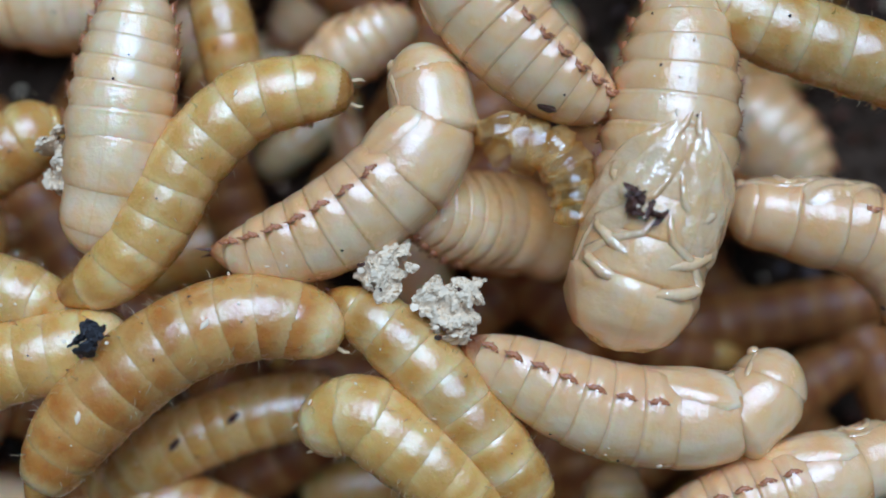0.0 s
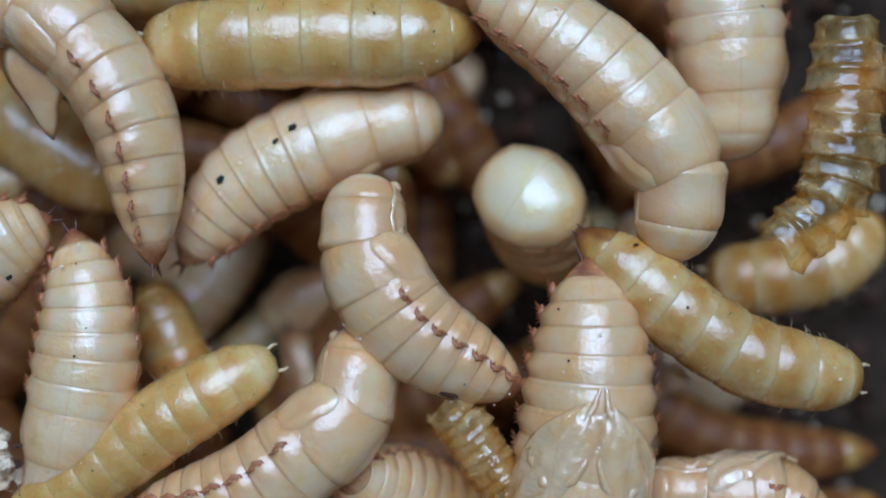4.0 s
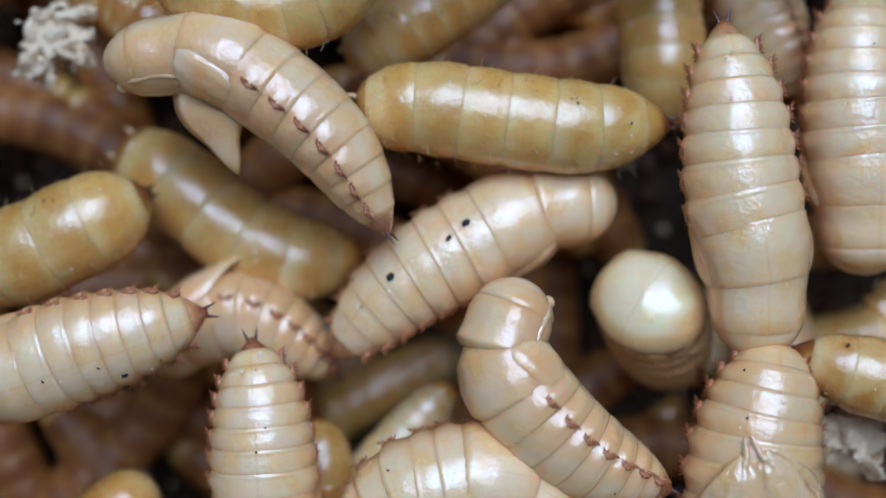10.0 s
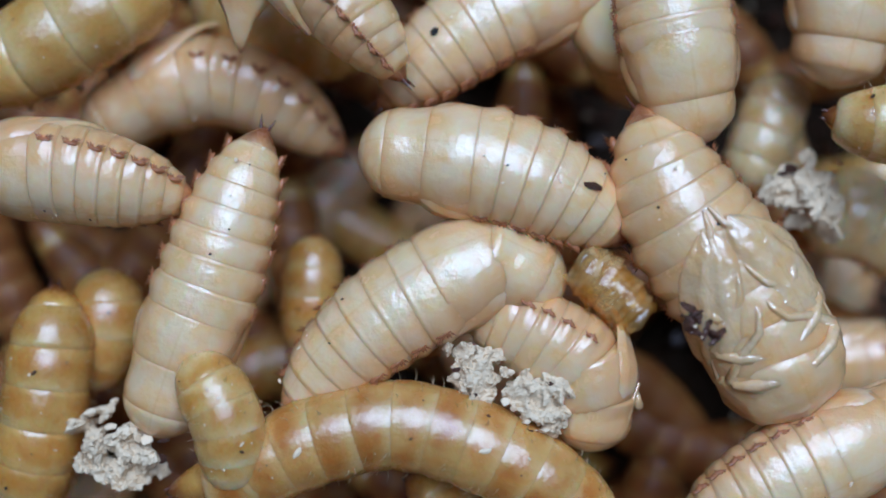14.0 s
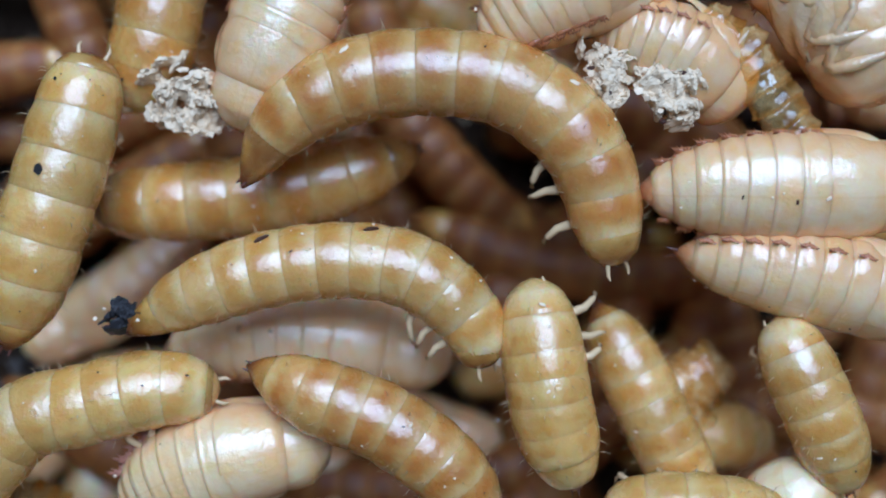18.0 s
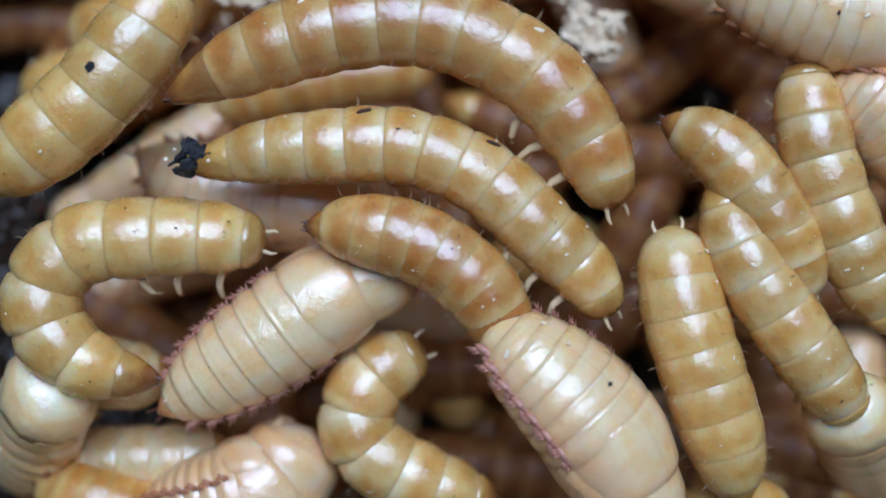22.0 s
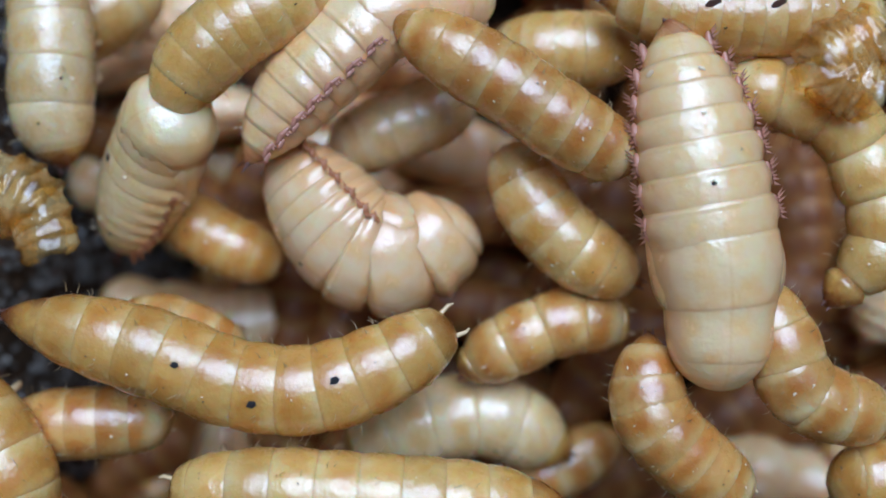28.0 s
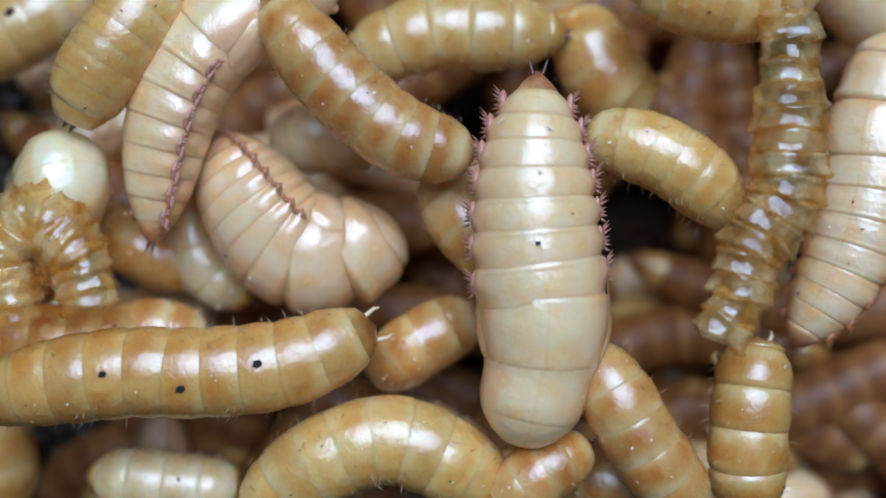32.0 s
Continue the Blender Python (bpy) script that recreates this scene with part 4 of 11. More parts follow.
animal("pupa", "glassy", 2.97, [
    (0, 180, [(7.7, -4.6, -0.8), (8.7, -0.7, -0.4), (9.7, 2.5, -0.3), (10.3, 6.1, -0.3), (10.6, 9.1, -0.4), (10.6, 12.7, -0.8)]),
    (1, 180, [(7.8, -4.5, -0.8), (8.5, -0.9, -0.4), (9.5, 2.4, -0.3), (10.5, 5.9, -0.3), (10.7, 8.7, -0.4), (10.9, 11.6, -0.8)]),
    (2, 180, [(6.8, -4.4, -0.8), (7.8, -0.8, -0.4), (8.8, 2.7, -0.3), (9.6, 6, -0.3), (10, 8.7, -0.4), (10.3, 12.1, -0.8)]),
    (3, 180, [(6.8, -3.7, -0.8), (7.8, -0.3, -0.4), (8.8, 3, -0.3), (9.5, 6.3, -0.3), (9.9, 9, -0.4), (10.3, 11.9, -0.8)]),
    (4, 180, [(8, -3.7, -0.8), (8.7, -0.3, -0.4), (9.2, 2.5, -0.3), (9.5, 5.5, -0.3), (9.6, 8.5, -0.4), (9.5, 12.1, -0.8)]),
    (4.5, 180, [(8.6, -4, -0.8), (8.9, -0.3, -0.4), (9.1, 2.5, -0.3), (9.4, 5.3, -0.3), (9.6, 8.5, -0.4), (9.6, 11.9, -0.8)]),
    (7, 180, [(8.5, 0, -0.8), (8.7, 3.7, -0.4), (8.8, 6.5, -0.3), (9, 8.8, -0.3), (9.1, 11, -0.4), (9.2, 13.2, -0.8)]),
    (8, 180, [(9, -0.3, -0.8), (9.1, 3.4, -0.4), (9.3, 6.2, -0.3), (9.4, 8.5, -0.3), (9.6, 10.7, -0.4), (9.7, 13.2, -0.8)]),
    (9, 180, [(9.1, -1.2, -0.8), (9.2, 3.1, -0.4), (9.3, 5.9, -0.3), (9.4, 8.1, -0.3), (9.6, 10.6, -0.4), (9.9, 13.1, -0.8)]),
    (10, 180, [(10.8, -0.8, -0.8), (9.6, 2.9, -0.4), (9.1, 5.4, -0.3), (9.3, 7.9, -0.3), (9.8, 10.2, -0.4), (10.2, 12.7, -0.8)]),
    (11, 180, [(11.7, 0.7, -0.8), (9.7, 3.7, -0.4), (8.2, 6, -0.3), (6.7, 8.2, -0.3), (6.1, 10.7, -0.4), (5.8, 13.6, -0.8)]),
    (12, 180, [(10.8, -1.6, -0.8), (8.9, 2, -0.4), (7.6, 4.7, -0.3), (6.4, 7.8, -0.3), (5.4, 10.5, -0.4), (4.6, 13.2, -0.8)]),
    (13, 180, [(11.4, -1, -0.8), (9.8, 2.3, -0.4), (8, 5.4, -0.3), (6.2, 8.1, -0.3), (5, 10.4, -0.4), (4.3, 13.2, -0.8)]),
    (14, 180, [(11.5, -0.5, -0.8), (9.9, 2.6, -0.4), (8.4, 5.3, -0.3), (6.4, 7.9, -0.3), (5.1, 10.4, -0.4), (4.2, 13.3, -0.8)]),
    (15, 180, [(11.6, -0.8, -0.8), (10, 2.2, -0.4), (8.5, 5, -0.3), (6.5, 7.8, -0.3), (5, 10.5, -0.4), (3.9, 13, -0.8)]),
    (15.5, 180, [(11.5, -0.4, -0.8), (9.9, 2.6, -0.4), (8.4, 5.4, -0.3), (6.4, 8.1, -0.3), (5.2, 10.2, -0.4), (4.2, 12.8, -0.8)]),
    (17.5, 180, [(11.7, -0.5, -0.8), (9.9, 2.9, -0.4), (8.1, 5.9, -0.3), (6.1, 8.7, -0.3), (4.8, 10.7, -0.4), (3.9, 13.1, -0.8)]),
    (18, 180, [(11.3, -0.2, -0.8), (9.4, 2.9, -0.4), (7.6, 5.4, -0.3), (6.1, 8.2, -0.3), (4.8, 10.5, -0.4), (3.9, 12.6, -0.8)]),
    (19.6, 180, [(11.3, -0.2, -8.3), (9.4, 2.9, -7.9), (7.6, 5.4, -7.8), (6.1, 8.2, -7.8), (4.8, 10.5, -7.9), (3.9, 12.6, -8.3)]),
    (32, 180, [(11.3, -0.2, -8.3), (9.4, 2.9, -7.9), (7.6, 5.4, -7.8), (6.1, 8.2, -7.8), (4.8, 10.5, -7.9), (3.9, 12.6, -8.3)]),
], "translucent cream mealworm pupa, belly and folded legs showing", 4, 9, "mealworm pupae in the pile", blunt=True)
animal("pupa", "cream", 2.53, [
    (0, 65, [(0.2, 16, -1.1), (0.9, 12.2, -0.7), (2.9, 9.6, -0.6), (5.5, 7.4, -0.7), (8.1, 6.1, -1.1)]),
    (1, 65, [(-1, 15.6, -1.1), (-0.4, 11.8, -0.7), (1.9, 9.2, -0.6), (4.5, 7.2, -0.7), (7.3, 6.3, -1.1)]),
    (2, 65, [(-1, 15.9, -1.1), (-1, 12.1, -0.7), (1, 9.5, -0.6), (3.8, 7.5, -0.7), (6.9, 6.5, -1.1)]),
    (3, 65, [(-0.7, 15.9, -1.1), (0, 12.1, -0.7), (2, 9, -0.6), (4.6, 7, -0.7), (7.2, 5.7, -1.1)]),
    (4, 65, [(-0.4, 15.9, -1.1), (-0.4, 12.3, -0.7), (1.4, 9.2, -0.6), (3.9, 7.5, -0.7), (6.7, 6.1, -1.1)]),
    (4.5, 65, [(-0.5, 15.2, -1.1), (-0.5, 11.8, -0.7), (1.3, 8.8, -0.6), (3.8, 7, -0.7), (6.7, 5.9, -1.1)]),
    (6.5, 65, [(-0.8, 15, -1.1), (-0.8, 11.6, -0.7), (1, 8.9, -0.6), (3.7, 7.1, -0.7), (6.6, 5.9, -1.1)]),
    (7, 65, [(-0.8, 14.8, -1.1), (-0.8, 11.5, -0.7), (0.7, 8.9, -0.6), (3.5, 6.9, -0.7), (6.4, 5.8, -1.1)]),
    (8, 65, [(-0.7, 14.9, -1.1), (-1.4, 11.2, -0.7), (0.4, 8.4, -0.6), (2.9, 6.9, -0.7), (5.8, 6.1, -1.1)]),
    (9, 65, [(-1, 14.8, -1.1), (-1.7, 11.1, -0.7), (0, 8.3, -0.6), (2.6, 6.8, -0.7), (5.7, 6, -1.1)]),
    (10, 65, [(-0.9, 15.1, -1.1), (-2, 11.7, -0.7), (-0.2, 8.9, -0.6), (2.3, 6.9, -0.7), (5.7, 5.5, -1.1)]),
    (11, -15, [(-7.2, 11.7, -1.1), (-3.9, 11.7, -0.7), (-1.4, 11, -0.6), (1.2, 9.7, -0.7), (3.5, 7.6, -1.1)]),
    (12, -15, [(-8.2, 12.4, -1.1), (-4.4, 12, -0.7), (-1.4, 11, -0.6), (1.1, 9.2, -0.7), (3.7, 6.7, -1.1)]),
    (13, -15, [(-8.5, 11.2, -1.1), (-4.8, 11.2, -0.7), (-1.8, 10.7, -0.6), (1.3, 9.1, -0.7), (3.9, 6.8, -1.1)]),
    (14, -15, [(-8.4, 11.3, -1.1), (-4.4, 10.9, -0.7), (-1.7, 10.4, -0.6), (1.1, 9.1, -0.7), (3.7, 7.1, -1.1)]),
    (15, -15, [(-8.1, 11.4, -1.1), (-4.1, 11.3, -0.7), (-1.3, 10.7, -0.6), (1.5, 9.6, -0.7), (3.6, 7.1, -1.1)]),
    (15.5, -15, [(-8.2, 11.6, -1.1), (-4.2, 11.5, -0.7), (-1.4, 11, -0.6), (1.4, 10, -0.7), (4, 7.7, -1.1)]),
    (17.1, -15, [(-8.2, 11.6, -8.6), (-4.2, 11.5, -8.2), (-1.4, 11, -8.1), (1.4, 10, -8.2), (4, 7.7, -8.6)]),
    (32, -15, [(-8.2, 11.6, -8.6), (-4.2, 11.5, -8.2), (-1.4, 11, -8.1), (1.4, 10, -8.2), (4, 7.7, -8.6)]),
], "cream waxy mealworm pupa with red-brown toothed fringes", 5, 4, "mealworm pupae in the pile", spots=[(4, -10, 0.1, 2)])
animal("larva", "banded", 1.84, [
    (0, 0, [(24.1, 6.5, -1.7), (20.9, 8, -1.3), (17.8, 9, -1.2), (15, 10, -1.2), (12.2, 11.3, -1.3), (9.7, 12.9, -1.7)]),
    (1, 0, [(23.4, 6.1, -1.7), (20.4, 7.6, -1.3), (17.3, 8.8, -1.2), (14.5, 9.6, -1.2), (11.4, 11.1, -1.3), (9.2, 12.3, -1.7)]),
    (2, 0, [(21.6, 7.9, -1.7), (18.9, 8.3, -1.3), (16.1, 9.1, -1.2), (13.3, 10.4, -1.2), (10.5, 11.4, -1.3), (8.1, 12.6, -1.7)]),
    (3, 0, [(22.2, 6.5, -1.7), (19.5, 7, -1.3), (16.6, 8, -1.2), (14.1, 9.3, -1.2), (11.5, 11.3, -1.3), (8.5, 13.4, -1.7)]),
    (4, 0, [(22, 6.6, -1.7), (19.6, 6.9, -1.3), (16.7, 7.7, -1.2), (13.9, 9.5, -1.2), (11.4, 11.5, -1.3), (9.1, 13.4, -1.7)]),
    (4.5, 0, [(21.4, 6.8, -1.7), (19, 7.4, -1.3), (16.1, 8.4, -1.2), (13.8, 9.7, -1.2), (11.3, 11.7, -1.3), (9.2, 13.3, -1.7)]),
    (8, 0, [(23.5, 6.4, -1.7), (20.2, 8.3, -1.3), (17.1, 9.9, -1.2), (14, 10.9, -1.3), (10.8, 12.4, -1.7)]),
    (9, 0, [(23.1, 7.9, -1.7), (19.8, 9, -1.3), (16.7, 10.3, -1.2), (14.2, 11, -1.3), (11.1, 12.2, -1.7)]),
    (10, 0, [(22.8, 10.3, -1.7), (19.8, 10.1, -1.3), (16.7, 10.3, -1.2), (14.2, 10.8, -1.3), (11.3, 11.8, -1.7)]),
    (11, 0, [(23.7, 12.7, -1.7), (20.9, 12.2, -1.3), (18.1, 11.7, -1.2), (15.1, 11.4, -1.3), (12.9, 12.2, -1.7)]),
    (12, 0, [(23.4, 12.3, -1.7), (20.6, 12.3, -1.3), (17.8, 12, -1.2), (15.3, 12, -1.3), (13, 12.8, -1.7)]),
    (13, 0, [(22.3, 13, -1.7), (19.8, 13, -1.3), (17.2, 13, -1.2), (14.9, 12.8, -1.3), (12.6, 12.9, -1.7)]),
    (14, 0, [(22.4, 12.5, -1.7), (19.9, 12.5, -1.3), (17.3, 12.5, -1.2), (15, 12.5, -1.3), (13, 12.9, -1.7)]),
    (15, 0, [(23.2, 13, -1.7), (20.7, 12.7, -1.3), (18.4, 12.4, -1.2), (16.1, 12.3, -1.3), (13.9, 12.6, -1.7)]),
    (32, 0, [(23.2, 13, -1.7), (20.7, 12.7, -1.3), (18.4, 12.4, -1.2), (16.1, 12.3, -1.3), (13.9, 12.6, -1.7)]),
], "yellow mealworm larva with brown bands, crawling in the pile", 6, 5, "mealworm larvae in the pile")
animal("pupa", "cream", 2.49, [
    (0, -60, [(15.5, -4.6, -1.3), (13.9, -7.1, -0.9), (10.6, -7.6, -0.8), (7, -7.1, -0.8), (3.5, -5.6, -0.9), (0.7, -4.1, -1.3)]),
    (1, -60, [(16.4, -5.6, -1.3), (14.1, -7.7, -0.9), (10.8, -7.7, -0.8), (7.3, -7, -0.8), (3.7, -5.7, -0.9), (0.4, -4.7, -1.3)]),
    (2, -60, [(16.5, -4.8, -1.3), (14.5, -6.7, -0.9), (11.2, -6.9, -0.8), (8.1, -6.7, -0.8), (4.6, -5.9, -0.9), (1, -4.7, -1.3)]),
    (3, -60, [(16.6, -5, -1.3), (14.3, -6.7, -0.9), (10.9, -7, -0.8), (7.9, -6.7, -0.8), (4.3, -6, -0.9), (0.8, -5.1, -1.3)]),
    (14, -25, [(17.6, -0.5, -1.3), (14.1, -1.8, -0.9), (11.5, -3, -0.8), (9, -4.3, -0.9), (6.1, -6, -1.3)]),
    (15, -25, [(17.3, -2.5, -1.3), (13.2, -3.1, -0.9), (10.1, -4.1, -0.8), (7.1, -5.7, -0.9), (3.8, -7.3, -1.3)]),
    (15.5, -25, [(16.1, -1.7, -1.3), (12.1, -2.7, -0.9), (9, -3.7, -0.8), (6, -4.7, -0.9), (3.2, -6.3, -1.3)]),
    (17.5, -25, [(16.4, -3.5, -1.3), (12.3, -4.1, -0.9), (9.2, -4.6, -0.8), (5.9, -5.1, -0.9), (2.7, -5.7, -1.3)]),
    (18, -15, [(13.4, -4.3, -1.3), (9.3, -4.4, -0.9), (6.2, -4.4, -0.8), (3.2, -4.4, -0.9), (-0.1, -4.6, -1.3)]),
    (19, -10, [(12.6, -2.8, -1.3), (8.5, -2.8, -0.9), (5.4, -3.1, -0.8), (2.2, -3.3, -0.9), (-1.3, -3.8, -1.3)]),
    (20, -10, [(12.5, -2.8, -1.3), (8.4, -3.5, -0.9), (5.3, -3.8, -0.8), (2.3, -3.8, -0.9), (-1.4, -3.8, -1.3)]),
    (21, -10, [(11.9, -3.6, -1.3), (7.8, -3.6, -0.9), (4.7, -3.1, -0.8), (0.9, -2.4, -0.9), (-3.1, -1.5, -1.3)]),
    (22, -10, [(12.3, -3.7, -1.3), (8.1, -3.5, -0.8), (5.1, -2.7, -0.8), (1.6, -1.6, -1.3)]),
    (23, -10, [(12.3, -8, -1.3), (8.8, -6.4, -0.8), (6.2, -5.1, -0.8), (3.6, -3.5, -1.3)]),
    (24.6, -10, [(12.3, -8, -8.8), (8.8, -6.4, -8.3), (6.2, -5.1, -8.3), (3.6, -3.5, -8.8)]),
    (32, -10, [(12.3, -8, -8.8), (8.8, -6.4, -8.3), (6.2, -5.1, -8.3), (3.6, -3.5, -8.8)]),
], "cream waxy mealworm pupa with red-brown toothed fringes", 7, 4, "mealworm pupae in the pile")
animal("pupa", "glassy", 2.24, [
    (0, 60, [(13.2, 2, -3.5), (16.8, 1.3, -3), (19.9, 0.6, -3), (21.8, -1.6, -3), (21.7, -4.8, -3.5)]),
    (1, 60, [(12.9, 1.9, -3.5), (16.3, 1.2, -3), (18.9, 0.7, -3), (20, -2, -3), (18.2, -4.9, -3.5)]),
    (2, 60, [(12.4, 2.3, -3.5), (15.8, 1.9, -3), (18.9, 1.9, -3), (20.5, -0.2, -3), (19.3, -3.1, -3.5)]),
    (3, 60, [(12.1, 1.4, -3.5), (15.5, 1.1, -3), (18.4, 0.6, -3), (19.7, -2.1, -3), (18.5, -4.8, -3.5)]),
    (4, 60, [(12.2, 1.2, -3.5), (15.6, 0.9, -3), (18.5, 0.7, -3), (19.8, -2, -3), (19.2, -4.8, -3.5)]),
    (5.6, 60, [(12.2, 1.2, -11), (15.6, 0.9, -10.5), (18.5, 0.7, -10.5), (19.8, -2, -10.5), (19.2, -4.8, -11)]),
    (32, 60, [(12.2, 1.2, -11), (15.6, 0.9, -10.5), (18.5, 0.7, -10.5), (19.8, -2, -10.5), (19.2, -4.8, -11)]),
], "translucent cream mealworm pupa, belly and folded legs showing", 8, 4, "mealworm pupae in the pile")
animal("pupa", "cream", 2.35, [
    (0, 0, [(-16, -0.3, -1.7), (-14.9, 3.6, -1.3), (-14.5, 6.7, -1.2), (-14, 9.7, -1.3), (-13.8, 12.9, -1.7)]),
    (1, 0, [(-16, -1.2, -1.7), (-14.9, 3, -1.3), (-14.4, 6, -1.2), (-13.8, 9.3, -1.3), (-13.5, 12.5, -1.7)]),
    (2, 0, [(-15.5, 1.6, -1.7), (-14.3, 5.3, -1.3), (-13.9, 8.3, -1.2), (-13.6, 11.4, -1.3), (-13.7, 14.6, -1.7)]),
    (3, 0, [(-14.9, 1.5, -1.7), (-14.1, 4.9, -1.3), (-13.8, 7.8, -1.2), (-13.7, 11.1, -1.3), (-13.7, 14.7, -1.7)]),
    (4, 0, [(-14.5, -0.2, -1.7), (-13.7, 3.8, -1.3), (-13.1, 7.2, -1.2), (-13.1, 10.2, -1.3), (-13.9, 13.4, -1.7)]),
    (4.5, 0, [(-14.3, 0.3, -1.7), (-13.5, 4.1, -1.3), (-13.1, 7.2, -1.2), (-13.5, 10.5, -1.3), (-14.7, 13.5, -1.7)]),
    (8, 0, [(-14.1, 1, -1.7), (-14.6, 5.3, -1.3), (-15, 7.8, -1.2), (-15.3, 10.1, -1.3), (-15.6, 12.4, -1.7)]),
    (9, 0, [(-13.5, 1.9, -1.7), (-13.7, 5.4, -1.3), (-14.1, 8, -1.2), (-14.6, 10.5, -1.3), (-15.4, 13.3, -1.7)]),
    (10, 0, [(-12.8, 0.9, -1.7), (-12.7, 4.7, -1.3), (-12.8, 7.3, -1.2), (-13, 9.8, -1.3), (-13.4, 12.3, -1.7)]),
    (11, 0, [(-13.8, 0.2, -1.7), (-13.2, 4, -1.3), (-12.8, 6.6, -1.2), (-12.4, 9.4, -1.3), (-12.6, 13.2, -1.7)]),
    (12, 0, [(-15.1, -0.9, -1.7), (-14.4, 3.1, -1.3), (-13.9, 6.4, -1.2), (-13.5, 10, -1.3), (-13.1, 13.5, -1.7)]),
    (13, 0, [(-16.7, -1.7, -1.7), (-15.3, 2.2, -1.3), (-14.5, 5.3, -1.2), (-13.8, 8.9, -1.3), (-12.9, 12.2, -1.7)]),
    (14, 0, [(-17.9, -1.7, -1.7), (-16.5, 2, -1.3), (-15.2, 5.3, -1.2), (-13.9, 9.2, -1.3), (-12.7, 12.4, -1.7)]),
    (15, 0, [(-17.2, -2.3, -1.7), (-16.4, 1.2, -1.3), (-15.3, 4.8, -1.2), (-14.3, 8.3, -1.3), (-12.9, 12.3, -1.7)]),
    (15.5, 0, [(-17.9, -1.5, -1.7), (-16.7, 1.9, -1.3), (-15.4, 5, -1.2), (-14.2, 8.3, -1.3), (-13.2, 11.7, -1.7)]),
    (17.5, 0, [(-18.1, -1.8, -1.7), (-16.7, 1.5, -1.3), (-15.4, 4.3, -1.2), (-14.2, 7.4, -1.3), (-12.7, 10.6, -1.7)]),
    (18, 0, [(-18.1, -1.5, -1.7), (-16.7, 1.8, -1.2), (-15.4, 4.6, -1.2), (-14.2, 7.8, -1.7)]),
    (19, 0, [(-18.1, 0.1, -1.7), (-16.7, 3.3, -1.2), (-15.7, 6.2, -1.2), (-14.7, 9.4, -1.7)]),
    (20, 0, [(-18.5, 0.1, -1.7), (-17, 3.4, -1.2), (-16, 6, -1.2), (-15, 8.9, -1.7)]),
    (21.6, 0, [(-18.5, 0.1, -9.2), (-17, 3.4, -8.7), (-16, 6, -8.7), (-15, 8.9, -9.2)]),
    (32, 0, [(-18.5, 0.1, -9.2), (-17, 3.4, -8.7), (-16, 6, -8.7), (-15, 8.9, -9.2)]),
], "cream waxy mealworm pupa with red-brown toothed fringes", 9, 4, "mealworm pupae in the pile")
